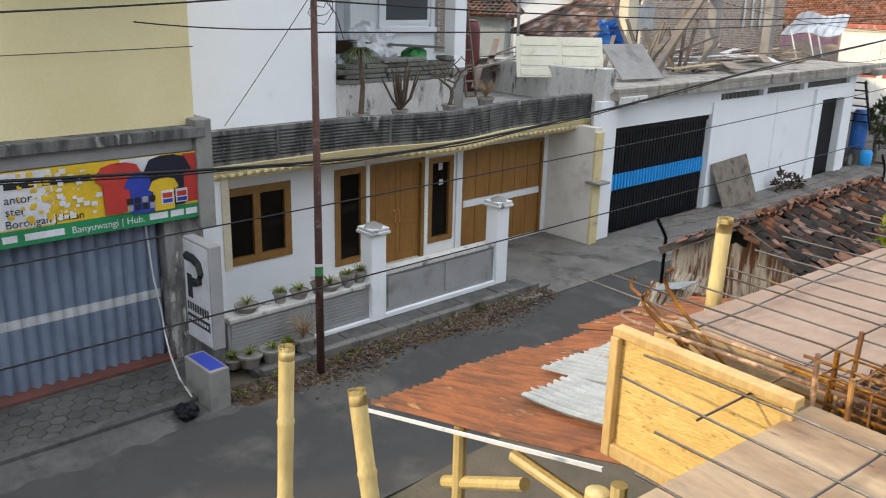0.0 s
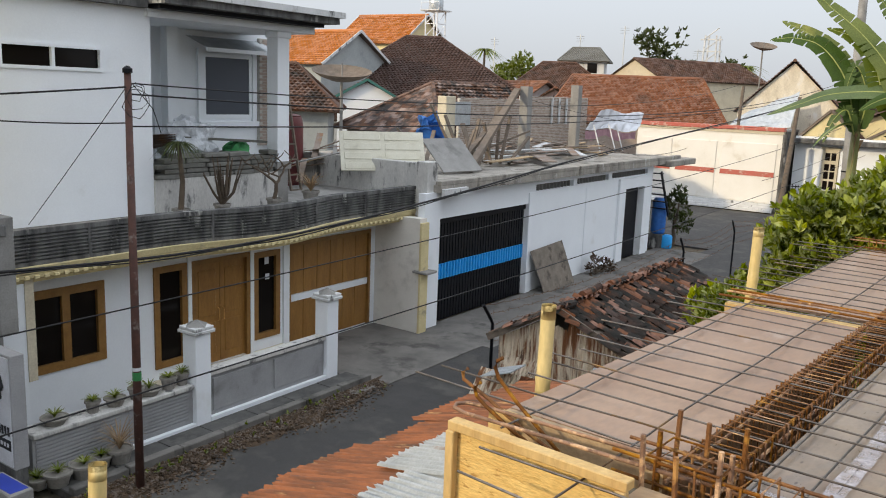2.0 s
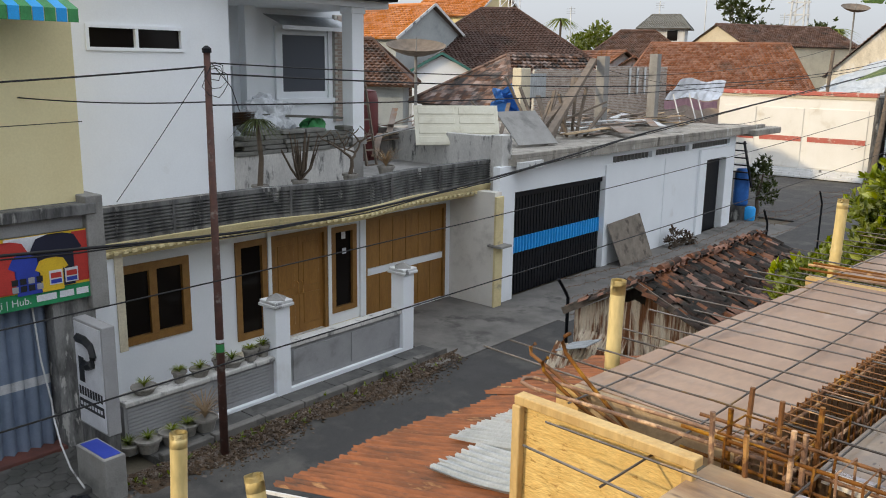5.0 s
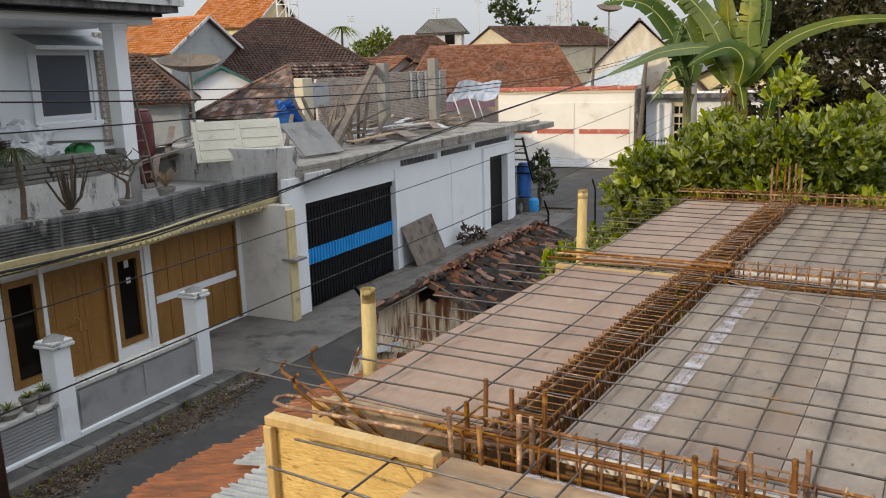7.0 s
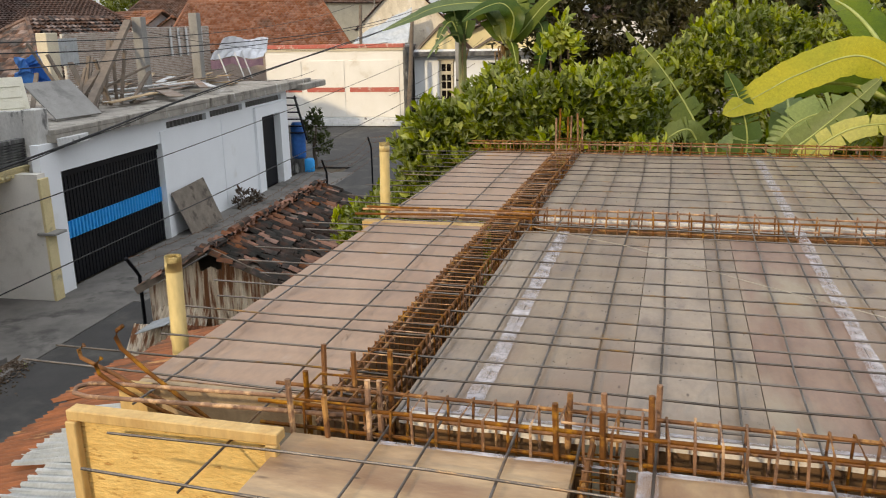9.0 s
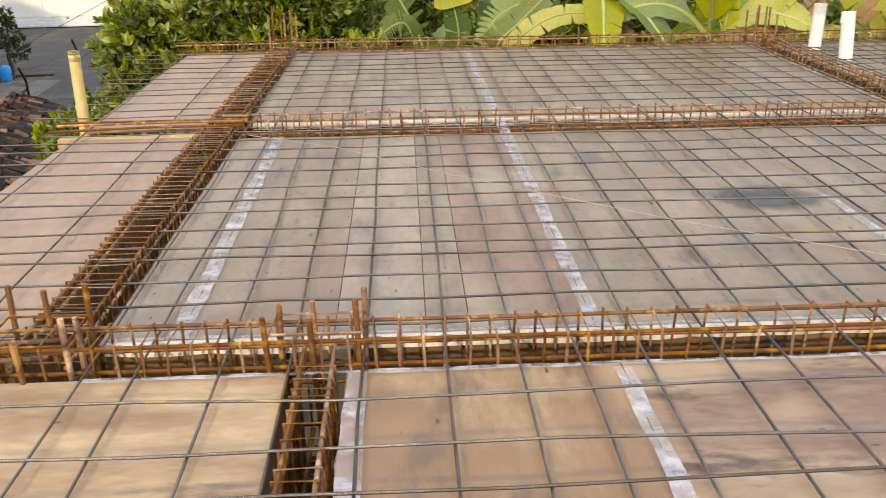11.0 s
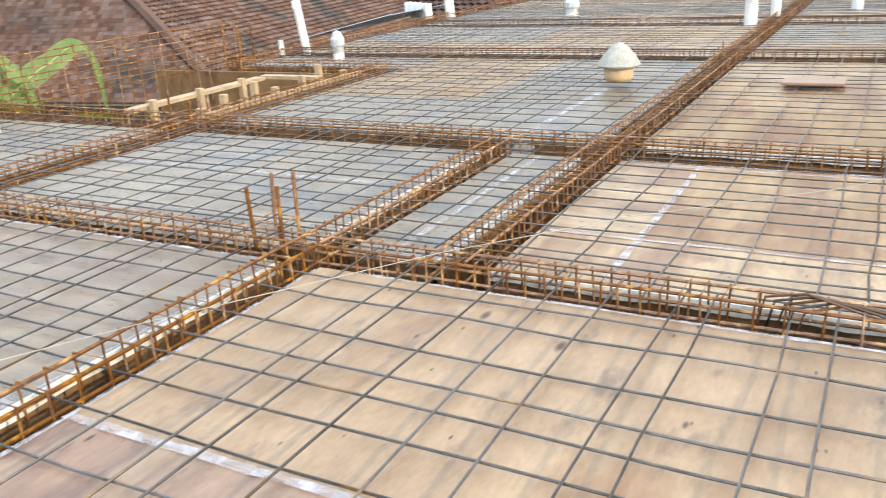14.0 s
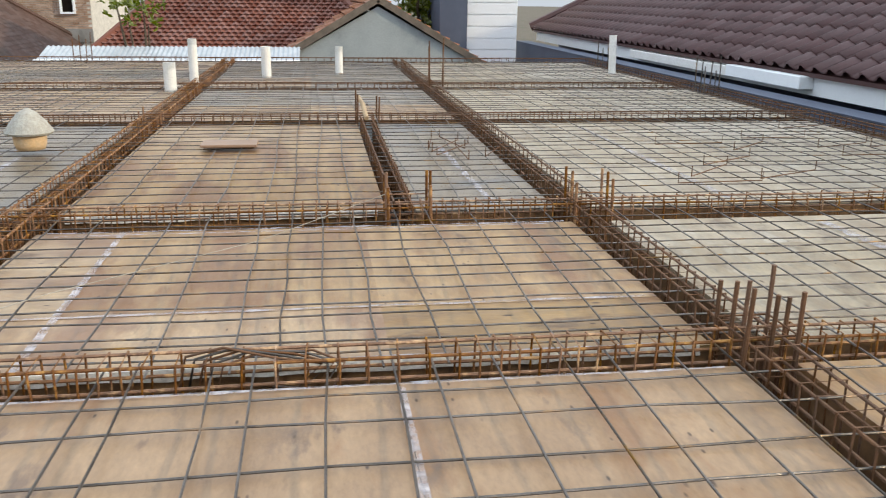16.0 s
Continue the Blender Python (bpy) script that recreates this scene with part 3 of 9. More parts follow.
M["slab_old"] = mat("weather_stained_concrete", (0.36, 0.335, 0.29), (0.24, 0.225, 0.2), 0.9, scale=1.8, mix=(0.4, 0.62), bump=0.3, grain=40, stain=(0.11, 0.095, 0.08), stain_scale=1.6, stain_at=(0.55, 0.64), smear=(0.5, 0.49, 0.46), smear_scale=2.6, smear_at=(0.6, 0.68), stretch=(1, 1, 0.5))
M["wall_old"] = mat("mould_streaked_white_plaster", (0.6, 0.59, 0.56), (0.48, 0.475, 0.455), 0.9, scale=2.2, bump=0.2, grain=30, stain=(0.14, 0.14, 0.135), stain_scale=3.2, stain_at=(0.57, 0.65), stretch=(1, 1, 0.4), smear=(0.3, 0.29, 0.28), smear_scale=6, smear_at=(0.58, 0.68))
M["tile_old"] = mat("old_brown_roof_tile", (0.21, 0.115, 0.075), (0.065, 0.042, 0.034), 0.85, scale=2.4, mix=(0.4, 0.6), bump=0.25, grain=20, stain=(0.035, 0.03, 0.027), stain_scale=1.2, stain_at=(0.52, 0.62), vary=0.65, by_island=True)
M["gate_white"] = mat("warm_white_plaster", (0.83, 0.815, 0.765), (0.78, 0.76, 0.7), 0.8, scale=0.9, bump=0.06, grain=30, grit=(0.96, 1.03), stain=(0.6, 0.55, 0.45), stain_scale=0.9, stain_at=(0.6, 0.8))
M["old_gable"] = mat("stained_lime_plaster", (0.76, 0.7, 0.57), (0.62, 0.56, 0.44), 0.9, scale=1.6, mix=(0.4, 0.62), bump=0.25, grain=25, stain=(0.3, 0.22, 0.15), stain_scale=1.5, stain_at=(0.62, 0.7), stretch=(1, 1, 0.5), smear=(0.75, 0.72, 0.65), smear_scale=2.2, smear_at=(0.55, 0.65))
M["tile_deep"] = mat("deep_red_roof_tile", (0.2, 0.075, 0.05), (0.14, 0.055, 0.04), 0.8, scale=0.9, bump=0.2, grain=20, stain=(0.09, 0.045, 0.036), stain_scale=0.7, vary=0.25, by_island=True)
M["hat_bucket"] = mat("pale_orange_plastic", (0.62, 0.42, 0.22), (0.6, 0.5, 0.38), 0.5, scale=6, bump=0.05)
M["cornice"] = mat("yellow_cream_paint", (0.7, 0.6, 0.34), (0.6, 0.5, 0.27), 0.8, scale=2.5, bump=0.12, grain=30, stain=(0.34, 0.3, 0.2), stain_scale=2.4, stain_at=(0.58, 0.7))
M["stain"] = mat("dark_cement_stain", (0.06, 0.065, 0.072), (0.1, 0.1, 0.095), 0.5, scale=14, bump=0.05)
M["ply_dark"] = mat("red_weathered_plywood", (0.27, 0.17, 0.112), (0.17, 0.1, 0.07), 0.46, scale=4.4, mix=(0.36, 0.64), bump=0.08, grain=50, stain=(0.34, 0.24, 0.15), stain_scale=2.4, stain_at=(0.5, 0.64), vary=0.1, stretch=(0.45, 1.2, 1), smear=(0.12, 0.072, 0.05), smear_scale=5.5, smear_at=(0.56, 0.66), knots=(0.08, 0.045, 0.028), shift=30)
# trough bottoms: board colour taken nearly to black, painting in the recess's shade
M["board_shaded"] = mat("shaded_bottom_board", (0.06, 0.042, 0.028), (0.03, 0.024, 0.018), 0.85, scale=4, bump=0.2, grain=40)
# the slurry thins out towards its edge, in blotches
nt = M["stain"].node_tree
spot_at = nt.nodes.new("ShaderNodeTexCoord")
flat = nt.nodes.new("ShaderNodeVectorMath")
flat.operation = "MULTIPLY"
flat.inputs[1].default_value = (3.7, 5.4, 0.0)
nt.links.new(spot_at.outputs["Object"], flat.inputs[0])
reach = nt.nodes.new("ShaderNodeVectorMath")
reach.operation = "LENGTH"
nt.links.new(flat.outputs[0], reach.inputs[0])
blot = nt.nodes.new("ShaderNodeTexNoise")
blot.inputs["Scale"].default_value, blot.inputs["Detail"].default_value = 7.0, 7.0
nt.links.new(spot_at.outputs["Object"], blot.inputs["Vector"])
edge = nt.nodes.new("ShaderNodeMath")
edge.operation = "SUBTRACT"
nt.links.new(blot.outputs["Fac"], edge.inputs[0])
nt.links.new(reach.outputs["Value"], edge.inputs[1])
cover = nt.nodes.new("ShaderNodeMapRange")
cover.inputs["From Min"].default_value, cover.inputs["From Max"].default_value = -0.45, 0.15
cover.inputs["To Max"].default_value = 0.85
nt.links.new(edge.outputs[0], cover.inputs["Value"])
veil = nt.nodes.new("ShaderNodeMixShader")
nt.links.new(cover.outputs[0], veil.inputs[0])
nt.links.new(nt.nodes.new("ShaderNodeBsdfTransparent").outputs[0], veil.inputs[1])
nt.links.new(nt.nodes["Principled BSDF"].outputs[0], veil.inputs[2])
nt.links.new(veil.outputs[0], nt.nodes["Material Output"].inputs["Surface"])

# ---- the slab being prepared: plywood decks, beam troughs, cages, mesh ----
# beams: axis, centre, from, to, width of the trough, steel
BEAMS = [
    ("y", -0.34, 0.19, 5.2, 0.24, "rust"),
    ("x", 0.095, -0.46, 3.64, 0.19, "rust"),
    ("x", 0.095, 3.82, 5.55, 0.19, "rust"),
    ("x", 2.62, -0.22, 3.64, 0.3, "rust"),
    ("x", 2.62, 3.82, 5.55, 0.3, "rust"),
    ("x", 5.34, -1.1, 5.6, 0.26, "rust"),
    ("y", 3.73, -7.1, 5.2, 0.18, "rust"),
    ("y", 0.42, -3.45, 0.0, 0.155, "rust"),
    ("y", 5.72, -7.1, 5.2, 0.33, "rust"),
    ("x", -0.535, 3.82, 17.2, 0.23, "rust"),
    ("x", -3.56, -0.46, 17.2, 0.21, "rust_dark"),
    ("x", -2.535, 5.9, 9.3, 0.17, "rust_dark"),
    ("y", 9.45, -7.1, 4.55, 0.3, "rust_dark"),
    ("y", 12.55, -7.1, 4.55, 0.3, "rust_dark"),
    ("y", 17.3, -7.1, 4.55, 0.25, "rust_dark"),
    ("x", -7.23, -0.46, 17.4, 0.26, "rust_dark"),
    ("x", 2.62, 5.9, 8.3, 0.24, "rust"),
    ("y", 8.42, 2.5, 4.55, 0.25, "rust"),
    ("x", 4.66, 8.55, 17.3, 0.22, "rust"),
]
deck = thing("floor", (0, 0, 0), label="used plywood sheets forming the deck for a concrete slab", category="formwork deck", kind="structure")


def sheets(x0, x1, y0, y1, xs=(), ys=(), material="ply"):
    """One deck field, cut into plywood sheets at the given seams."""
    gx, gy = [x0, *xs, x1], [y0, *ys, y1]
    for a, b in zip(gx, gx[1:]):
        for c, d in zip(gy, gy[1:]):
            z = rng.uniform(-0.0015, 0.001)
            m = material if isinstance(material, str) else rng.choice(material)
            part("plywood_sheet", boxes((a + 0.0015, b - 0.0015, c + 0.0015, d - 0.0015, z - 0.018, z)), M[m], deck)


sheets(-1.12, -0.46, 0.25, 2.52, material="ply_red")
sheets(-1.12, -0.46, 2.72, 5.2, material="ply_red")
sheets(-0.22, 0.85, 0.19, 2.47, (0.0, 0.45, 0.72), material="ply_taupe")
sheets(0.85, 1.22, 0.19, 2.47, material="ply_stain")
sheets(1.22, 3.64, 0.19, 2.47, (2.44,), material="ply_taupe")
sheets(-0.22, 3.64, 2.77, 5.2, (1.2, 2.42), material="ply_taupe")
sheets(-0.46, 0.3425, -3.45, 0.0, (), (-2.44,), material="ply_warm")
sheets(0.4975, 1.24, -3.45, 0.0, (), (-2.31,), material="ply")
sheets(1.24, 2.44, -3.45, 0.0, (), (-2.31,), material="ply_dark")
sheets(2.44, 3.64, -3.45, 0.0, (), (-2.31,), material="ply_beige")
sheets(3.82, 5.555, 0.19, 2.47, (), (1.4,), material="ply_grey")
sheets(3.82, 5.555, 2.77, 5.2, (), (4.05,), material="ply_grey")
sheets(3.82, 5.555, -0.42, 0.0, (), (), material="ply_grey")
sheets(3.82, 5.555, -3.45, -0.65, (4.33,), (-1.075, -2.3), material=("ply_warm", "ply"))
sheets(5.885, 9.3, -0.42, 2.5, (7.1, 8.3), (1.0,), material=("ply_grey", "ply_grey", "ply"))
sheets(5.885, 9.3, -2.45, -0.65, (7.1, 8.3), (), material=("ply", "ply_warm"))
sheets(5.885, 9.3, -3.45, -2.62, (8.1,), (), material="ply_grey")
sheets(9.6, 12.4, -3.45, -0.65, (10.8,), (-2.0,), material=("ply_warm", "ply", "ply_grey"))
sheets(9.6, 12.4, -0.42, 4.55, (10.8,), (2.0,), material=("ply_grey", "ply"))
sheets(12.7, 17.175, -3.45, -0.65, (14.0, 15.5), (-2.0,), material=("ply", "ply_grey"))
sheets(12.7, 17.175, -0.42, 4.55, (14.0, 15.5), (2.0,), material=("ply_grey", "ply"))
sheets(8.55, 9.3, 2.5, 4.55, material="ply_grey")
for a, b in ((-0.46, 3.64), (3.82, 5.555), (5.885, 9.3), (9.6, 12.4), (12.7, 17.175)):
    sheets(a, b, -7.1, -3.665, [a + 1.22 * k for k in range(1, 4) if a + 1.22 * k < b - 0.3], (-5.4,), material="ply_pale" if a > 3 else ("ply_warm", "ply_pale"))


def beam_formwork(axis, c, a0, a1, w):
    """The trough under a beam: two side boards and a bottom, open where other troughs cross."""
    ob = thing("beam_formwork", (0, 0, 0), label="brown plywood trough of a beam, open at the top", category="formwork", group="beam troughs")
    cuts = sorted((o[1] - o[4] / 2, o[1] + o[4] / 2) for o in BEAMS if o[0] != axis and o[2] - 0.2 < c < o[3] + 0.2 and a0 - 0.3 < o[1] < a1 + 0.3)
    stretches, at = [], a0
    for lo, hi in cuts:
        if lo > at:
            stretches.append((at, lo))
        at = max(at, hi)
    if at < a1:
        stretches.append((at, a1))
    for lo, hi in stretches:
        if hi - lo < 0.05:
            continue
        for s in (-1, 1):
            e0, e1 = sorted((c + s * w / 2, c + s * (w / 2 + 0.014)))
            r = (lo, hi, e0, e1) if axis == "x" else (e0, e1, lo, hi)
            part("side_board", boxes((*r, -0.4, -0.021)), M["board"], ob)
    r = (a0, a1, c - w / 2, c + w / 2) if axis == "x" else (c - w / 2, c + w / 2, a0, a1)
    part("bottom_board", boxes((*r, -0.42, -0.405 if axis == "x" else -0.402)), M["board_shaded"], ob)


def loop_points(w, top, bottom):
    return [(-w / 2, 0, top), (w / 2, 0, top), (w / 2, 0, bottom), (-w / 2, 0, bottom)]


def rebar_cage(axis, c, a0, a1, w, steel):
    """Longitudinal bars held by closed links."""
    tone = "orange-rusted" if steel == "rust" else "dark rusty"
    ob = thing("rebar_cage", (0, 0, 0), label=f"{tone} steel reinforcement cage lying in a beam trough", category="rebar cage", group="beam cages")
    half = min(w - 0.055, 0.17) / 2
    top, bottom = (0.03 if w < 0.16 else 0.05 if axis == "y" and c < 0 else 0.085), -0.27
    name = M[steel]
    for s in (-1, 1):
        for z in (top - 0.011, 0.0, bottom + 0.01):
            pts = []
            n = max(3, int((a1 - a0) / 0.7))
            for i in range(n + 1):
                a = a0 - 0.12 + (a1 - a0 + 0.24) * i / n
                o = c + s * (half - 0.009) + rng.uniform(-0.004, 0.004)
                pts.append((a, o, z + rng.uniform(-0.004, 0.004)) if axis == "x" else (o, a, z + rng.uniform(-0.004, 0.004)))
            part("main_bar", tube(bmesh.new(), pts, 0.0062, 6), name, ob)
    bm = bmesh.new()
    tube(bm, loop_points(2 * half, top, bottom), 0.0042, 5, closed=True)
    me = mesh_of(bm, "link", name)
    # links stand close together near the columns and wider apart in the middle of a span
    nodes_at = [o[1] for o in BEAMS if o[0] != axis and o[2] - 0.3 < c < o[3] + 0.3] + [a0, a1]
    a = a0 + 0.03
    while a < a1:
        link_ob = new("link", me)
        link_ob.parent = ob
        turn = rng.uniform(-4, 4) + (90 if axis == "x" else 0)
        at = (a, c, rng.uniform(-0.004, 0.004)) if axis == "x" else (c, a, rng.uniform(-0.004, 0.004))
        link_ob.matrix_local = pose(*at, rng.uniform(-3, 3), 0, turn)
        near = min(abs(a - k) for k in nodes_at) < 1.0
        a += (0.054 if w < 0.16 or c < 0 and axis == "y" else 0.066 if near else 0.1) * (1.0 if steel == "rust" else 1.35) + rng.uniform(-0.008, 0.008)


for b in BEAMS:
    beam_formwork(*b[:5])
    rebar_cage(*b)

# the mat of crossing bars over the decks
mesh_mat = thing("rebar_mesh", (0, 0, 0), label="grid of thin steel bars laid over the plywood deck", category="rebar mesh", group="slab mesh")


def mesh_bar(p, q, z, amp=0.008):
    p, q = Vector((*p, z)), Vector((*q, z))
    d = q - p
    side = Vector((-d.y, d.x, 0)).normalized()
    n = max(2, int(d.length / 0.45))
    off, pts = 0.0, []
    for i in range(n + 1):
        off = off * 0.7 + rng.uniform(-amp, amp)
        pts.append(p + d * (i / n) + side * off + Vector((0, 0, rng.uniform(-0.006, 0.006))))
    part("bar", tube(bmesh.new(), pts, 0.0041, 6), M["bar"], mesh_mat)


# bars along y, by their x
for x0, y0, x1 in ((-1.0, 0.02, -1.12), (-0.59, -0.39, -0.71)):
    mesh_bar((x0, y0), (x1, 5.33), 0.022)
XS = [-0.2, -0.05, 0.16, 0.35, 0.55, 0.76, 0.95, 1.14, 1.31, 1.51, 1.69, 1.88, 2.06, 2.26, 2.48, 2.66, 2.81, 2.95, 3.13, 3.35, 3.54, 3.86, 3.98, 4.06, 4.2, 4.35, 4.5, 4.66, 4.8, 4.93, 5.07, 5.21, 5.38]
while XS[-1] < 17.0:
    XS.append(XS[-1] + 0.19 + rng.uniform(-0.03, 0.03))
for x in XS:
    hi = 5.33 if x < 5.7 else (2.6 if x < 8.4 else 4.6)
    mesh_bar((x, -7.2), (x + rng.uniform(-0.02, 0.02), hi), 0.019)
# bars along x, by their y; the fields have their own
FRONT = [-3.4, -3.22, -3.04, -2.85, -2.65, -2.44, -2.3, -2.06, -1.88, -1.72, -1.48, -1.36, -1.16, -0.96, -0.76, -0.55, -0.37, -0.17]
SECOND = [-3.3, -3.11, -2.9, -2.67, -2.48, -2.26, -2.08, -1.92, -1.76, -1.51, -1.27, -0.94, -0.72, -0.36, -0.17]
BACK = [0.22, 0.39, 0.55, 0.74, 0.84, 1.01, 1.21, 1.36, 1.52, 1.77, 1.96, 2.15, 2.33, 2.5]
for y in FRONT:
    x0 = {-0.17: -0.95, -0.37: -0.88, -0.55: -0.6}.get(y, -0.5)
    mesh_bar((x0, y), (3.84, y + rng.uniform(-0.03, 0.03)), 0.028, 0.011)
for y in SECOND:
    mesh_bar((3.7, y), (17.3, y + rng.uniform(-0.04, 0.04)), 0.03, 0.018)
for y in BACK:
    mesh_bar((-1.2 - rng.uniform(0.0, 0.4), y), (17.3, y + rng.uniform(-0.03, 0.03)), 0.028)
y = 2.9
while y < 5.2:
    mesh_bar((-1.2 - rng.uniform(0.0, 0.4), y), (5.6, y + rng.uniform(-0.03, 0.03)), 0.028)
    if y < 4.6:
        mesh_bar((8.4, y), (17.3, y), 0.028)
    y += 0.19 + rng.uniform(-0.02, 0.02)
y = -7.0
while y < -3.6:
    mesh_bar((-0.5, y), (17.3, y + rng.uniform(-0.03, 0.03)), 0.028)
    y += 0.19 + rng.uniform(-0.02, 0.02)

# bars standing up where columns go on
def starter_bars(cx, cy, w, d, heights, steel="rust", lean=2.5):
    ob = thing("column_starter_bars", (cx, cy, 0), label="bundle of rusty steel bars standing up for a column", category="starter bars", group="column starters")
    n = len(heights)
    spots = [(-w, -d), (w, -d), (w, d), (-w, d), (0, -d), (0, d), (-w, 0), (w, 0)][:n]
    for (px, py), h in zip(spots, heights):
        top = (cx + px + rng.uniform(-0.02, 0.02), cy + py + rng.uniform(-0.02, 0.02), h)
        part("bar", rod((cx + px, cy + py, -0.33), top, 0.0085, 7), M[steel], ob)
    for z in (-0.05, 0.1):
        pts = [(cx - w, cy - d, z), (cx + w, cy - d, z), (cx + w, cy + d, z), (cx - w, cy + d, z)]
        if max(heights) > z + 0.05:
            part("tie", tube(bmesh.new(), pts, 0.004, 5, closed=True), M[steel], ob)


starter_bars(-0.34, 0.1, 0.11, 0.09, (0.16, 0.17, 0.2, 0.19, 0.13, 0.18, 0.15, 0.14))
starter_bars(0.42, 0.095, 0.12, 0.06, (0.16, 0.19, 0.17, 0.13, 0.15, 0.14))
starter_bars(3.84, 0.36, 0.055, 0.07, (0.27, 0.3, 0.28, 0.25))
starter_bars(3.74, 2.62, 0.1, 0.1, (0.16, 0.17, 0.2, 0.19, 0.13, 0.18, 0.15, 0.14))
starter_bars(-0.34, 5.36, 0.1, 0.09, (0.3, 0.34, 0.28, 0.36, 0.31, 0.3))
starter_bars(3.78, 5.36, 0.1, 0.09, (0.3, 0.24, 0.28, 0.26, 0.31, 0.3))
starter_bars(3.74, -3.56, 0.1, 0.1, (0.26, 0.29, 0.24, 0.28, 0.2, 0.27, 0.25, 0.23), "rust_dark")
starter_bars(5.72, -3.6, 0.1, 0.11, (0.22, 0.24, 0.26, 0.2, 0.24, 0.25))
starter_bars(5.75, -2.56, 0.12, 0.12, (0.2, 0.24, 0.22, 0.19, 0.26, 0.25))
starter_bars(9.45, -2.55, 0.13, 0.1, (0.26, 0.24, 0.3, 0.28), "rust_dark")
starter_bars(12.5, -3.65, 0.09, 0.09, (0.6, 0.66, 0.55, 0.63), "rust_dark")
starter_bars(5.72, 2.65, 0.1, 0.1, (0.2, 0.22, 0.16, 0.24, 0.2))
starter_bars(8.45, 4.5, 0.12, 0.1, (0.42, 0.46, 0.4, 0.5))
starter_bars(9.45, -0.53, 0.1, 0.1, (0.12, 0.1, 0.15, 0.13))
starter_bars(17.2, 2.0, 0.2, 0.1, (0.4, 0.5, 0.45, 0.4), "rust_dark")
starter_bars(11.9, -7.2, 0.15, 0.1, (0.5, 0.42, 0.48, 0.36, 0.3, 0.45), "bar")
starter_bars(16.0, -7.2, 0.15, 0.1, (0.5, 0.42, 0.48, 0.36), "bar")

# spare bars bent over and left in the long cage
loops = thing("bent_bars", (3.73, -1.9, 0.0), label="loose bent dark bars lying in a beam cage", category="rebar")
for k in range(5):
    y0, d = -1.74 + 0.03 * k, 0.012 * k
    part("bar", tube(bmesh.new(), [(3.67 + d, y0, -0.02), (3.7 + d, y0 - 0.02, 0.06 + 0.004 * k), (3.73, y0 - 0.14, 0.09 + 0.005 * k), (3.75 - d, y0 - 0.3, 0.08), (3.73, y0 - 0.4 - d, 0.04), (3.69, y0 - 0.36, -0.03), (3.69 + d, y0 - 0.2, -0.02)], 0.0045, 6), M["bar" if k % 2 else "rust_dark"], loops, smooth=True)

# hooked ends of the first cross beam, sticking out towards the street
hooks = thing("hooked_bars", (-1.2, 0.15, 0), label="loose rusty bars with hooked ends sticking over the street", category="rebar", group="hooked bars")
HOOKS = [
    [(-0.5, 0.12, -0.2), (-0.82, 0.12, -0.06), (-0.99, 0.12, 0.0), (-1.13, 0.12, 0.066), (-1.2, 0.12, 0.092), (-1.245, 0.12, 0.11), (-1.25, 0.12, 0.135), (-1.228, 0.12, 0.155)],
    [(-0.48, 0.09, -0.21), (-0.8, 0.09, -0.08), (-1.0, 0.09, -0.01), (-1.12, 0.09, 0.05), (-1.16, 0.09, 0.075), (-1.17, 0.09, 0.105), (-1.145, 0.09, 0.13)],
    [(-0.7, 0.14, -0.15), (-0.9, 0.13, 0.0), (-1.01, 0.12, 0.088), (-1.09, 0.12, 0.155), (-1.106, 0.12, 0.19), (-1.098, 0.12, 0.215), (-1.075, 0.12, 0.231)],
    [(-0.3, 0.15, 0.045), (-0.7, 0.125, 0.042), (-1.14, 0.1, 0.04), (-1.2, 0.085, 0.04), (-1.22, 0.05, 0.04), (-1.2, 0.015, 0.04), (-1.14, 0.0, 0.04), (-0.7, 0.03, 0.042), (-0.3, 0.05, 0.045)],
]
for h in HOOKS:
    part("bar", tube(bmesh.new(), h, 0.0072, 7), M["rust"], hooks, smooth=True)
strip = thing("strip_bars", (-1.0, 2.62, 0), label="rusty bars and a pale batten crossing the outer deck", category="rebar")
for i, yy in enumerate((2.56, 2.66, 2.7)):
    part("bar", tube(bmesh.new(), [(-0.2, yy, 0.05), (-0.7, yy + 0.02, 0.045), (-1.25, yy + 0.03 * i, 0.035)], 0.008, 6), M["rust"], strip)
part("batten", boxes((-1.2, -0.46, 2.535, 2.6, -0.09, -0.003)), M["pine"], strip)

# tape over the seams
def tape(p, q, w=0.05):
    p, q = Vector((*p, 0.005)), Vector((*q, 0.005))
    d = q - p
    s = Vector((-d.y, d.x, 0)).normalized()
    bm = bmesh.new()
    n = max(4, int(d.length / 0.09))
    ws = [w * rng.uniform(0.4, 0.56) for _ in range(2 * (n + 1))]
    hs = [rng.uniform(0.0, 0.004) for _ in range(3 * (n + 1))]
    sheet(bm, lambda a, b: p + d * a + s * ((b - 0.5) * 2 * ws[2 * round(a * n) + (b > 0.5)]) + Vector((0, 0, hs[3 * round(a * n) + round(b * 2)])), n, 2)
    solo("tape_strip", bm, M["tape"], "crinkled clear plastic tape over a plywood seam", "tape", "seam tapes")


tape((0.0, 0.21), (0.0, 2.46), 0.062)
tape((1.22, 0.21), (1.2, 5.1), 0.058)
tape((2.43, 0.21), (2.43, 1.3), 0.045)
tape((1.24, -0.03), (1.24, -1.4), 0.05)
tape((2.44, 0.0), (2.44, -2.4), 0.035)
tape((0.53, -0.01), (0.525, -0.9), 0.058)
tape((3.6, -2.31), (2.5, -2.31), 0.03)
tape((3.84, -1.08), (5.53, -1.08), 0.032)
tape((4.33, -0.7), (4.33, -3.4), 0.019)
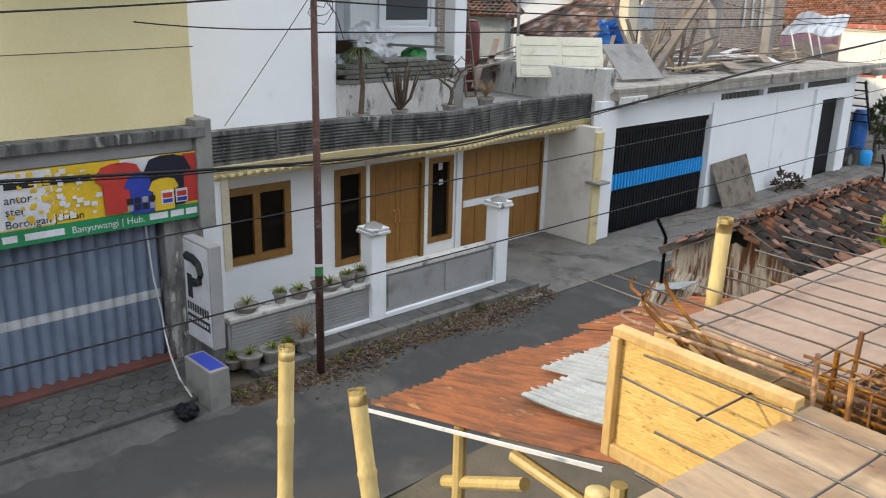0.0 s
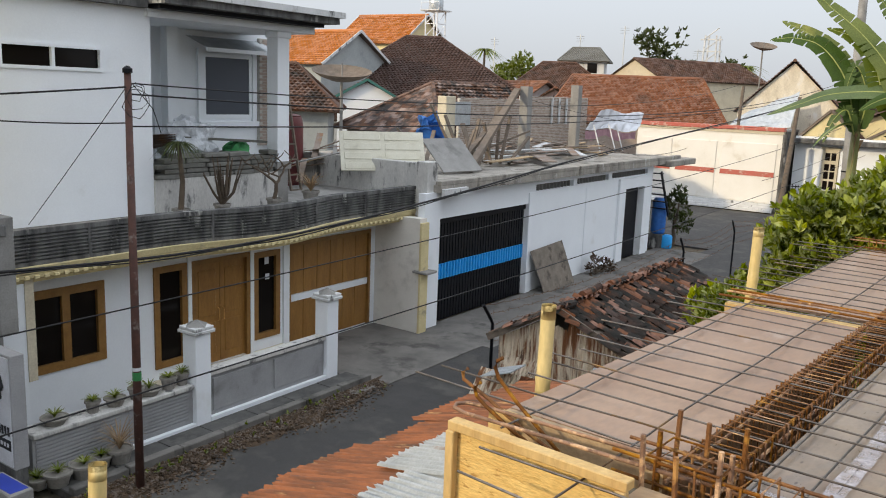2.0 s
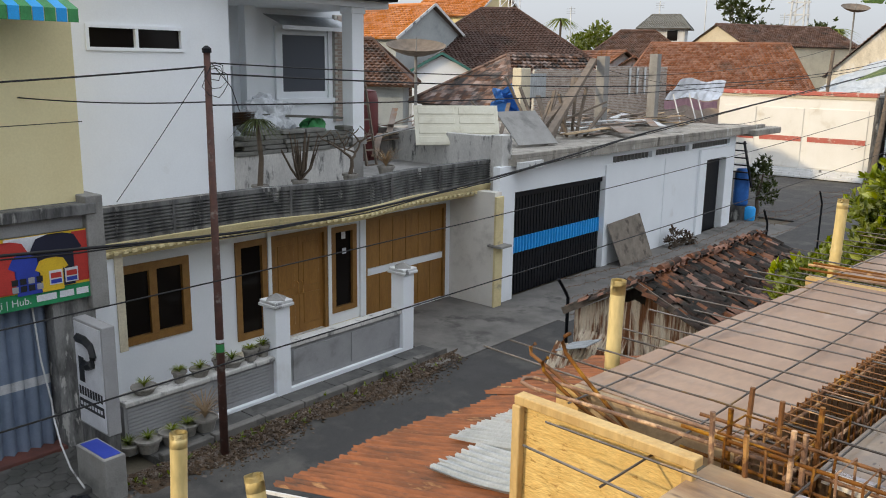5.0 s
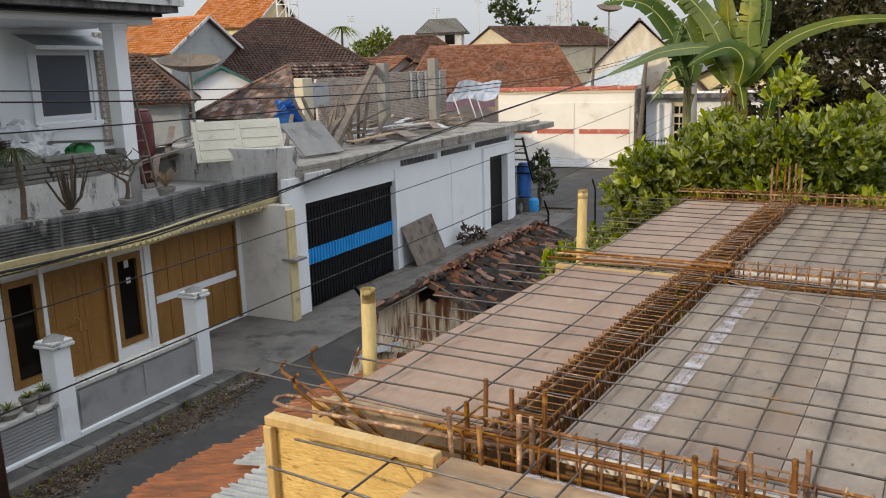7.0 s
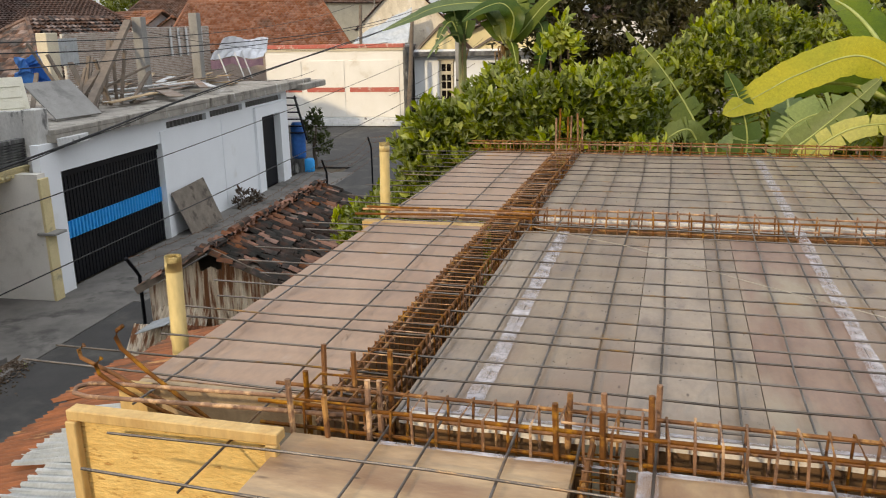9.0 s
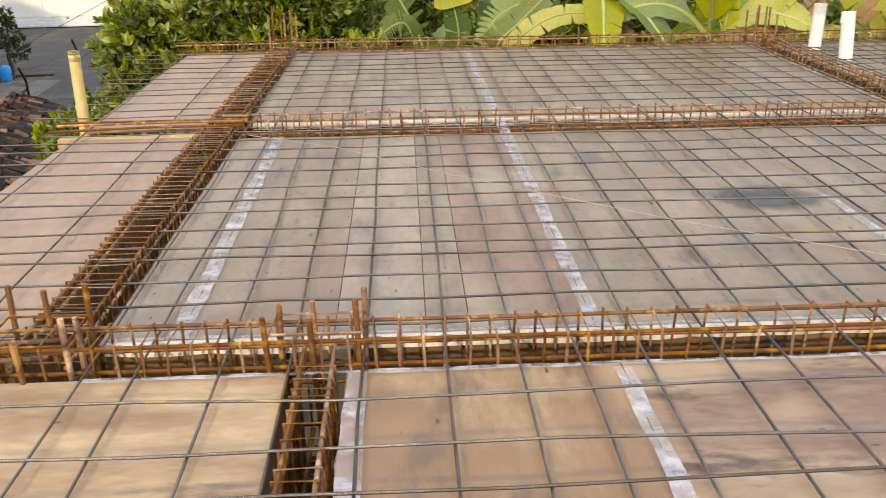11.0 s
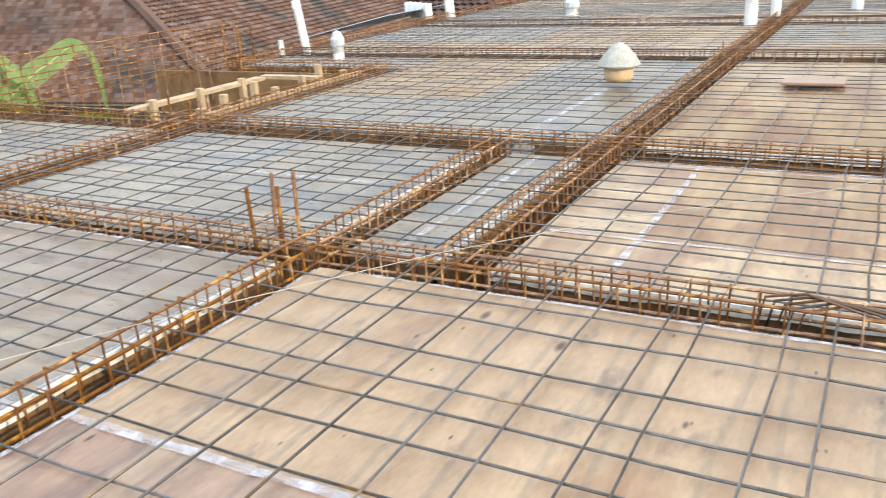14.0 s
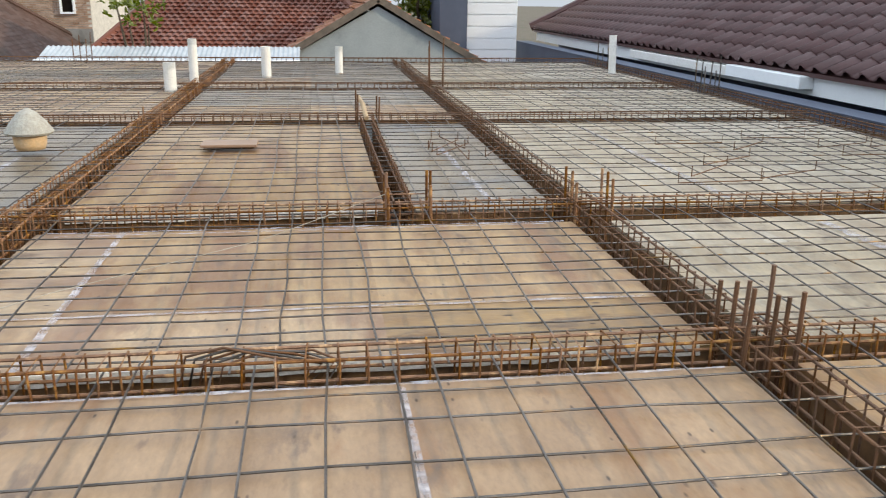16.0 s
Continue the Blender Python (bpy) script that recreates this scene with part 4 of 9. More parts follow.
tape((3.95, -0.2), (5.5, -0.19), 0.035)
tape((5.95, 0.12), (7.7, 0.1), 0.05)
tape((4.75, 0.4), (4.75, 2.4), 0.03)
tape((3.95, -4.9), (5.4, -4.85), 0.06)
tape((6.0, -4.6), (9.0, -4.55), 0.06)
tape((5.95, -3.1), (8.0, -3.05), 0.05)
tape((5.48, -0.75), (5.5, -3.3), 0.02)
# clear tape edging along the front of troughs
for x0, x1, yy in ((-0.2, 3.6, -0.012), (-0.2, 3.55, 0.21), (-0.2, 3.55, 2.785)):
    tape((x0, yy), (x1, yy), 0.018)
for y0, y1, xx in ((-0.2, -3.4, 3.622), (-0.3, -3.4, 3.838), (0.25, 2.45, 3.622), (-0.7, -3.4, 5.54)):
    tape((xx, y0), (xx, y1), 0.018)

# grey slurry dried on the plywood
bm = sheet(bmesh.new(), lambda a, b: Vector((a - 0.5, (b - 0.5) * 0.66, 0.0)), 2, 2)
slurry = solo("slurry_stain", bm, M["stain"], "dark grey dried cement slurry on the plywood", "stain")
slurry.location = (2.16, 1.3, 0.0024)

# pale plastic strips folded over the far edges of the troughs
def edge_strip(axis, at, a0, a1, out):
    n = int((a1 - a0) / 0.1)
    low = [-0.03 + rng.uniform(-0.006, 0.006) for _ in range(n + 1)]
    bm = bmesh.new()
    rows = []
    for i in range(n + 1):
        a = a0 + (a1 - a0) * i / n
        prof = ((0.012, 0.0035), (-0.003, 0.004), (-0.015, low[i]))
        rows.append([bm.verts.new((a, at + out * o, z) if axis == "x" else (at + out * o, a, z)) for o, z in prof])
    for r0, r1 in zip(rows, rows[1:]):
        for k in range(2):
            bm.faces.new((r0[k], r0[k + 1], r1[k + 1], r1[k]))
    solo("edge_strip", bm, M["strip"], "dirty white plastic strip along a trough edge", "plastic strip", "edge strips")


edge_strip("x", 0.19, -0.2, 3.6, 1)
edge_strip("x", 2.77, -0.2, 3.6, 1)
edge_strip("x", 0.19, 3.85, 5.52, 1)
edge_strip("y", 3.82, -3.4, -0.66, 1)
edge_strip("y", 3.82, 0.3, 2.5, 1)
edge_strip("y", 5.885, -2.4, -0.7, 1)
edge_strip("x", -0.42, 3.85, 5.52, 1)

# string pulled across the bars
solo("string_line", tube(bmesh.new(), [(-0.13, 2.3, 0.06), (0.35, 2.02, 0.06), (0.87, 1.54, 0.06), (1.3, 1.2, 0.06), (1.67, 0.91, 0.06), (2.25, 0.54, 0.06), (2.82, 0.12, 0.09), (3.73, -0.5, 0.09), (4.43, -1.04, 0.07), (5.1, -1.8, 0.07), (5.85, -2.45, 0.11)], 0.0018, 5),
     M["string"], "thin pale cord stretched across the reinforcement", "string")


def pvc_pipe(x, y, h, r=0.055, lean=(0, 0), cap=False):
    bm = bmesh.new()
    n = 18
    top = Vector((x + lean[0], y + lean[1], h))
    tube(bm, [(x, y, -0.02), (x + lean[0] * 0.5, y + lean[1] * 0.5, h / 2), top], r, n)
    face = max(bm.faces, key=lambda f: f.calc_center_median().z)
    inset = bmesh.ops.inset_region(bm, faces=[face], thickness=0.008)
    bmesh.ops.translate(bm, verts=face.verts, vec=(0, 0, -0.08))
    ob = thing("pvc_pipe", (x, y, 0), label="white plastic drain pipe standing up through the deck", category="pipe", group="drain pipes")
    part("pipe", bm, M["pvc"], ob, smooth=False)
    if cap:
        part("plastic_wrap", lathe(bmesh.new(), [(r * 0.9, 0), (r * 1.25, 0.03), (r * 1.3, 0.1), (r * 0.7, 0.17), (0.005, 0.19)], (x, y, h - 0.02), 10), M["plastic"], ob, "grey plastic bag tied over the pipe end")


pvc_pipe(4.06, 4.93, 0.36, 0.05)
pvc_pipe(4.05, 4.38, 0.36, 0.05, (-0.02, 0.03))
pvc_pipe(5.09, 4.03, 0.5, 0.045, (-0.03, 0.0))
pvc_pipe(9.0, 3.57, 0.16, 0.06, cap=True)
pvc_pipe(9.6, 4.45, 0.62, 0.05, (-0.1, 0.02))
pvc_pipe(9.45, 4.72, 0.17, 0.035)
pvc_pipe(14.0, 4.75, 0.42, 0.075, (0.0, 0.04))
pvc_pipe(12.24, -0.27, 0.36, 0.075)
pvc_pipe(13.2, -0.43, 0.6, 0.06)
pvc_pipe(14.2, -1.34, 0.45, 0.07, (-0.02, 0))
pvc_pipe(14.8, -2.43, 0.42, 0.06)
pvc_pipe(13.9, 2.6, 0.12, 0.09, cap=True)
pvc_pipe(14.8, -6.9, 0.62, 0.06, (0.0, 0.02))
pvc_pipe(5.35, 5.1, 0.28, 0.025, (0.03, 0.03))

hat = thing("covered_bucket", (7.86, 0.06, 0.03), label="grey conical straw hat resting on an orange plastic bucket", category="bucket")
part("bucket", lathe(bmesh.new(), [(0.1, 0.0), (0.115, 0.04), (0.12, 0.12), (0.11, 0.14)], (7.86, 0.06, 0.045), 20), M["hat_bucket"], hat, smooth=True)
part("conical_hat", lathe(bmesh.new(), [(0.165, 0.115), (0.175, 0.13), (0.13, 0.2), (0.07, 0.27), (0.01, 0.305)], (7.86, 0.06, 0.045), 22), M["straw"], hat, "grey woven conical hat", smooth=False)
slab_board = thing("small_board", (7.95, -1.39, 0.04), label="pale board lying flat on the reinforcement", category="board")
part("panel", boxes((7.84, 8.08, -1.6, -1.17, 0.04, 0.062), bevel=0.004), M["ply_red"], slab_board)
part("batten", boxes((7.86, 7.92, -1.58, -1.2, 0.032, 0.04)), M["old_wood"], slab_board)
# curved pale bar end on the short beam cage
solo("bent_lath", tube(bmesh.new(), [(9.0, -2.52, 0.1), (9.25, -2.5, 0.2), (9.5, -2.47, 0.24)], 0.022, 8), M["plank"], "bent pale lath tied on a beam cage", "lath")

# loose hooked bars on the far field
def chair_bar(x, y, a):
    d = Vector((math.cos(a), math.sin(a), 0))
    p = Vector((x, y, 0.05))
    solo("hooked_bar", tube(bmesh.new(), [p + Vector((0, 0, 0.07)), p + Vector((0, 0, 0.0)), p + d * 0.3, p + d * 0.6, p + d * 0.6 + Vector((0, 0, 0.06))], 0.004, 6), M["rust_dark"],
         "short steel bar with upturned ends lying on the mesh", "rebar", "loose hooked bars")


for i in range(11):
    chair_bar(6.2 + rng.uniform(0, 2.6), -4.2 - rng.uniform(0, 2.4), rng.uniform(-0.4, 0.4) - 1.2)
for i in range(6):
    chair_bar(6.2 + rng.uniform(0, 1.6), -2.9 - rng.uniform(0, 0.4), rng.uniform(-0.4, 0.4) - 0.2)

# stair opening with its timber edge
def stake(x, y, h):
    part("stake", boxes((x - 0.025, x + 0.025, y - 0.03, y + 0.03, -0.4, h), bevel=0.004), M["plank"], stair_edge)


stair_edge = thing("stair_opening_timber", (6.6, 2.9, -0.4), label="pale planks and stakes edging the stair opening", category="timber edging")
part("plank", slanted(bmesh.new(), (5.95, 3.55, 0.03), (7.5, 3.45, 0.05), 0.12, 0.03), M["plank"], stair_edge)
part("plank", slanted(bmesh.new(), (5.95, 2.78, -0.05), (8.2, 2.78, -0.05), 0.03, 0.16), M["plank"], stair_edge)
part("plank", slanted(bmesh.new(), (7.6, 2.85, 0.05), (7.6, 3.5, 0.05), 0.1, 0.03), M["plank"], stair_edge)
for i in range(7):
    stake(6.05 + i * 0.33, 2.86 + 0.05 * (i % 2), 0.06 + 0.05 * (i % 3))
for i in range(3):
    stake(6.1 + i * 0.55, 3.42, 0.1)
stair = thing("stair_side_board", (8.2, 3.5, -0.5), label="dark brown board closing the side of the stair opening", category="formwork")
part("board", boxes((8.24, 8.28, 2.75, 5.6, -0.5, -0.02)), M["board"], stair)
# tall light cage beside the opening
cage2 = thing("wall_cage", (7.0, 4.9, 0), label="rusty horizontal bars tied to uprights beside the stair opening", category="rebar cage")
for i in range(8):
    z = 0.0 + i * 0.062
    part("main_bar", tube(bmesh.new(), [(5.5, 5.0 + 0.01 * (i % 3), z + rng.uniform(0.0, 0.02)), (7.0, 4.84 + 0.012 * (i % 2), z + 0.03), (8.6, 4.55, z + 0.06 + rng.uniform(-0.01, 0.01))], 0.0065, 5), M["rust"], cage2)
for i in range(22):
    xx = 5.65 + i * 0.135 + rng.uniform(-0.02, 0.02)
    yy = 5.0 - (xx - 5.5) * 0.14
    part("upright", rod((xx, yy, -0.3), (xx + rng.uniform(-0.02, 0.02), yy, 0.46 + 0.02 * (i % 3)), 0.005, 5), M["rust"], cage2)

# board standing at the edge
panel = thing("upright_formwork", (-0.78, -0.12, -0.42), label="yellow chipboard formwork panel framed in pine, standing upright", category="formwork panel")
part("board", boxes((-1.08, -0.46, -0.115, -0.1, -0.4, 0.03)), M["osb"], panel)
part("top_rail", boxes((-1.11, -0.44, -0.135, -0.085, 0.03, 0.062), bevel=0.003), M["pine"], panel)
for x0 in (-1.11, -0.475):
    part("side_rail", boxes((x0, x0 + 0.035, -0.145, -0.117, -0.42, 0.03), bevel=0.003), M["pine"], panel)
part("bottom_rail", boxes((-1.08, -0.46, -0.14, -0.117, -0.42, -0.37), bevel=0.003), M["pine"], panel)
ends = thing("edge_board", (-0.78, 0.2, -0.1), label="pale edge plank closing the front of the outer deck", category="formwork")
part("plank", boxes((-1.12, -0.47, 0.222, 0.248, -0.13, -0.004)), M["plank"], ends)
part("block", boxes((-1.16, -1.06, 0.17, 0.215, -0.12, 0.0)), M["pine"], ends)


def bamboo(p, q, r=0.034, label="yellow bamboo pole standing as a prop", group="bamboo poles", hollow=True, name="bamboo_pole"):
    p, q = Vector(p), Vector(q)
    d = q - p
    pts, rs = [], []
    n = max(1, int(d.length / 0.32))
    for i in range(n):
        for f, k in ((0.0, 1.0), (0.06, 1.12), (0.1, 0.98), (0.5, 0.96), (0.93, 1.0)):
            pts.append(p + d * ((i + f) / n))
            rs.append(r * k)
    pts += [q - d.normalized() * 0.004, q]
    rs += [r, r]
    bm = tube(bmesh.new(), pts, rs, 12)
    if hollow:
        bm.faces.ensure_lookup_table()
        f = bm.faces[-1]
        bmesh.ops.inset_region(bm, faces=[f], thickness=r * 0.3)
        bmesh.ops.translate(bm, verts=f.verts, vec=-d.normalized() * 0.06)
    return solo(name, bm, M["bamboo"], label, "bamboo pole", group, smooth=True)


bamboo((-1.21, 0.45, -5.0), (-1.215, 0.63, 0.31), 0.031)
bamboo((-1.19, 2.6, -5.0), (-1.2, 2.98, 0.4), 0.033)
bamboo((-1.85, -1.2, -5.0), (-2.2, -0.8, -0.23), 0.033)
bamboo((-0.35, -0.95, -5.0), (-1.75, -0.76, -0.25), 0.034)
for i in range(8):
    for j in range(3):
        bamboo((-0.9 + i * 1.6, -3.0 + j * 2.6, -5.0), (-0.9 + i * 1.6, -3.0 + j * 2.6, -0.37), 0.04, "bamboo prop under the deck", "deck props", False)

# ---- the street: x out of the house fronts, y along the street, z up from the road ----
def sthing(name, base, label, category="", group="", kind="", turn=0.0):
    return thing(name, base, STREET, label, category, group, kind, turn)


def ssolo(name, bm, material, label="", category="", group="", kind="", smooth=False):
    return solo(name, bm, material, label, category, group, kind, STREET, smooth)


ssolo("ground", sheet(bmesh.new(), lambda a, b: Vector((-700 + 1400 * a, -600 + 1400 * b, -0.06)), 6, 6), M["earth"], "bare dry earth with patches of weeds", "ground", kind="structure")
road = bmesh.new()
sheet(road, lambda a, b: Vector((1.7 + (5.5 - 1.7) * a, -40 + 64 * b, 0.0 + 0.03 * math.sin(a * math.pi))), 8, 60, 0.08)
ssolo("road", road, M["asphalt"], "worn grey asphalt lane", "road", kind="structure")
ssolo("road_crossing", boxes((-30, 30, 24.0, 31.5, -0.05, 0.02)), M["asphalt"], "worn grey asphalt cross street", "road", kind="structure")
ssolo("road_corner", boxes((-14, 1.72, 17.6, 24.0, -0.05, 0.018)), M["asphalt"], "worn grey asphalt street corner", "road", kind="structure")
ssolo("driveway", sheet(bmesh.new(), lambda a, b: Vector((-1.25 + 3.3 * a, -4.6 + 3.9 * b, 0.06 - 0.03 * a * a)), 6, 6, 0.1), M["cement_floor"], "smooth grey cement driveway", "driveway", kind="structure")
ssolo("forecourt", sheet(bmesh.new(), lambda a, b: Vector((0.0 + 2.3 * a, -0.7 + 17 * b, 0.05 - 0.03 * a)), 4, 16, 0.1), M["cement_floor"], "dusty grey cement forecourt", "pavement", kind="structure")
# footpath in front of the house: slabs between two kerbs
walkway = sthing("pavement", (1.2, -8.0, 0), "worn cement footpath slabs behind a low kerb", "pavement", kind="structure")
part("path_bed", boxes((0.95, 1.6, -11.3, -4.5, -0.05, 0.07)), M["old_path"], walkway)
y = -11.3
while y < -4.6:
    n = rng.uniform(0.85, 1.1)
    part("path_slab", boxes((0.98, 1.52, y + 0.01, min(y + n, -4.5) - 0.01, 0.06, 0.085 + rng.uniform(0, 0.012)), bevel=0.006), M["old_path"], walkway)
    part("kerb_stone", boxes((1.54, 1.7, y + 0.008, min(y + n, -4.5) - 0.008, -0.05, 0.19 + rng.uniform(-0.012, 0.012)), bevel=0.014), M["cement_floor"], walkway)
    y += n
part("end_block", boxes((1.72, 2.0, -5.4, -4.7, -0.05, 0.07), bevel=0.02), M["cement_floor"], walkway)
# verge of leaf litter and rubble
litter = bmesh.new()
for i in range(5200):
    u = rng.uniform(-12.2, -4.4)
    v = 1.71 + abs(rng.gauss(0, 0.36)) * (0.9 + 0.35 * math.sin(u * 1.7))
    if v > 2.8:
        continue
    m = Matrix.Translation((v, u, max(0.012, 0.065 - 0.07 * (v - 1.71)) + rng.uniform(0, 0.015))) @ Euler((rng.uniform(-0.6, 0.6), rng.uniform(-0.6, 0.6), rng.uniform(0, 6.3))).to_matrix().to_4x4() @ Matrix.Diagonal((rng.uniform(0.015, 0.07), rng.uniform(0.015, 0.05), rng.uniform(0.004, 0.022), 1))
    bmesh.ops.create_cube(litter, size=1, matrix=m)
ssolo("leaf_litter", litter, M["leaf_litter"], "brown leaf litter and rubble along the kerb", "litter", kind="stuff")
ssolo("verge", sheet(bmesh.new(), lambda a, b: Vector((1.66 + a * (0.62 + 0.12 * math.sin(b * 13) + 0.08 * math.sin(b * 41) + 0.05 * math.sin(b * 97)) * min(1, 6 * (1 - b)), -12.0 + 7.9 * b, 0.06 - 0.055 * a * a + 0.006 * math.sin(b * 90 + a * 9) * (1 - a))), 10, 90), M["leaf_litter"], "earth verge between kerb and road", "verge", kind="structure")


def wall_with_holes(x0, x1, y0, y1, z1, holes, z0=0.0):
    """A wall slab in the plane of the front, cut round rectangular openings (y0, y1, z0, z1)."""
    bm = bmesh.new()
    ys = sorted({y0, y1, *[h[0] for h in holes], *[h[1] for h in holes]})
    for a, b in zip(ys, ys[1:]):
        cuts = sorted((h[2], h[3]) for h in holes if h[0] < b - 1e-6 and h[1] > a + 1e-6)
        z = z0
        for lo, hi in cuts:
            if lo > z:
                box(bm, x0, x1, a, b, z, lo)
            z = max(z, hi)
        if z < z1:
            box(bm, x0, x1, a, b, z, z1)
    bmesh.ops.remove_doubles(bm, verts=bm.verts, dist=1e-4)
    return bm


def framed_window(owner, xf, y0, y1, z0, z1, lights=1, frame_w=0.09, material="wood_frame", name="window"):
    """Frame, mullions and dark panes set in an opening whose outer face is at xf."""
    bm = bmesh.new()
    rings = []
    for x in (xf - 0.09, xf + 0.035):
        for d in (0.0, frame_w):
            rings.append([bm.verts.new((x, y, z)) for y, z in ((y0 + d, z0 + d), (y1 - d, z0 + d), (y1 - d, z1 - d), (y0 + d, z1 - d))])
    for a, b in ((0, 1), (1, 3), (3, 2), (2, 0)):
        for k in range(4):
            bm.faces.new((rings[a][k], rings[b][k], rings[b][(k + 1) % 4], rings[a][(k + 1) % 4]))
    bmesh.ops.recalc_face_normals(bm, faces=bm.faces)
    w = part(name, bm, M[material], owner)
    step = (y1 - y0 - 2 * frame_w) / lights
    for i in range(lights):
        a = y0 + frame_w + i * step
        if i:
            part("mullion", boxes((xf - 0.085, xf + 0.03, a - frame_w / 2, a + frame_w / 2, z0 + frame_w, z1 - frame_w)), M[material], w)
        part("pane", boxes((xf - 0.05, xf - 0.042, a, a + step, z0 + frame_w, z1 - frame_w)), M["dark_glass"], w)
    return w


# -- white house with the terrace --
house = sthing("house", (-1.3, -6.0, 0), "white two-storey house with brown woodwork and a mouldy ribbed parapet", "house")
HOLES = [(-10.37, -8.84, 0.98, 2.49), (-7.77, -6.98, 0.47, 2.55), (-6.87, -5.31, 0.24, 2.55), (-5.19, -4.4, 0.5, 2.5), (-4.11, -1.2, 0.1, 2.6)]
part("front_wall", wall_with_holes(-1.45, -1.2, -11.0, -1.0, 3.05, HOLES), M["white"], house)
framed_window(house, -1.2, -10.37, -8.84, 0.98, 2.49, 2, 0.15)
framed_window(house, -1.2, -7.77, -6.98, 0.47, 2.55, 1, 0.13)
framed_window(house, -1.2, -5.19, -4.4, 0.5, 2.5, 1, 0.13)
for y0 in (-10.1, -9.7, -9.3):
    part("vent", boxes((-1.22, -1.19, y0 - 0.1, y0 + 0.1, 2.68, 2.74)), M["dark_glass"], house)
part("notice", boxes((-1.19, -1.186, -4.86, -4.74, 2.2, 2.36)), M["banner_white"], house)
part("notice", boxes((-1.19, -1.186, -4.84, -4.72, 1.85, 1.98)), M["banner_white"], house)
door = part("door_frame", boxes((-1.3, -1.16, -6.87, -6.78, 0.24, 2.55), (-1.3, -1.16, -5.4, -5.31, 0.24, 2.55), (-1.3, -1.16, -6.78, -5.4, 2.45, 2.55)), M["wood_frame"], house)
for a, b in ((-6.78, -6.095), (-6.085, -5.4)):
    leaf = part("door_leaf", boxes((-1.29, -1.24, a, b, 0.26, 2.45)), M["wood_door"], house)
    for z0, z1 in ((0.45, 1.15), (1.3, 2.3)):
        part("door_panel", boxes((-1.245, -1.225, a + 0.12, b - 0.12, z0, z1), bevel=0.008), M["wood_door"], leaf)
for yy in (-6.15, -6.03):
    part("door_handle", tube(bmesh.new(), [(-1.24, yy, 1.15), (-1.18, yy, 1.18), (-1.18, yy, 1.42), (-1.24, yy, 1.45)], 0.014, 7), M["orange_plastic"], house, "brass pull handle")
for r in ((-1.22, -1.15, -6.97, -6.88, 0.24, 3.0), (-1.22, -1.15, -5.3, -5.2, 0.24, 3.0), (-1.22, -1.15, -4.3, -4.12, 0.1, 3.0)):
    part("white_mullion", boxes(r), M["white"], house)
# folding garage door of brown boards with a white rail
fold = part("folding_door_frame", boxes((-1.3, -1.17, -4.11, -4.05, 0.1, 2.6), (-1.3, -1.17, -1.27, -1.2, 0.1, 2.6), (-1.3, -1.17, -4.05, -1.27, 2.5, 2.6)), M["wood_frame"], house)
yy = -4.05
for i in range(6):
    for z0, z1 in ((0.12, 1.16), (1.34, 2.5)):
        part("folding_panel", boxes((-1.28, -1.235, yy + 0.006, yy + 0.457, z0, z1), bevel=0.006), M["wood_door"], house)
    yy += 0.463
part("white_rail", boxes((-1.27, -1.215, -4.05, -1.27, 1.17, 1.33)), M["white"], house)
part("porch", boxes((-1.2, 0.3, -8.0, -4.3, -0.05, 0.24), (0.3, 0.62, -8.0, -4.8, -0.05, 0.12)), M["cream"], house)
part("side_wall", boxes((-1.2, 0.25, -1.0, -0.72, 0, 3.0)), M["white_side"], house)
part("yellow_pilaster", boxes((0.25, 0.32, -1.02, -0.7, 0, 2.9), bevel=0.01), M["cornice"], house)
part("white_pilaster", boxes((-0.05, 0.16, -0.7, -0.02, 0, 3.6)), M["white"], house)
part("pilaster_cap", boxes((0.1, 0.55, -1.08, -0.62, 1.62, 1.68), bevel=0.01), M["concrete"], house)
part("side_panel", boxes((-1.2, -0.42, -11.2, -10.75, 0, 3.0)), M["white"], house)
part("corner_strip", boxes((-1.18, -0.4, -10.75, -10.6, 1.2, 3.0)), M["cream"], house)


def front_line(u):
    """How far the parapet stands out: straight, with a swell in the middle."""
    s = min(max((u + 8.2) / 5.2, 0), 1)
    return -0.42 + 0.42 * math.sin(math.pi * s) ** 2


line = [(front_line(-11.2 + 11.1 * i / 60), -11.2 + 11.1 * i / 60) for i in range(61)]
part("terrace_slab", sweep(bmesh.new(), [(-4.6, 3.03), (0.12, 3.03), (0.16, 3.14), (-4.6, 3.14)], line), M["cornice"], house)
part("cornice", sweep(bmesh.new(), [(-0.5, 2.86), (0.0, 2.86), (0.02, 2.92), (0.1, 2.95), (0.12, 3.02), (-0.5, 3.02)], line), M["cornice"], house)
part("terrace_floor", sweep(bmesh.new(), [(-3.6, 3.14), (-0.15, 3.14), (-0.15, 3.46), (-3.6, 3.46)], line), M["concrete"], house, "pale grey cement terrace floor")
ribs = [(-0.14, 3.14), (0.06, 3.14), (0.06, 3.2)]
z = 3.2
while z < 3.66:
    ribs += [(0.015, z + 0.006), (0.015, z + 0.03), (0.06, z + 0.036), (0.06, z + 0.056)]
    z += 0.06
ribs += [(0.06, 3.68), (0.06, 3.74), (-0.14, 3.74)]
par = part("parapet", sweep(bmesh.new(), ribs, line), M["concrete_dark"], house)
for u in (-9.6, -7.1, -4.3, -2.4):
    v = front_line(u)
    part("parapet_post", boxes((v - 0.02, v + 0.065, u - 0.03, u + 0.03, 3.14, 3.745), bevel=0.008), M["concrete_dark"], par)

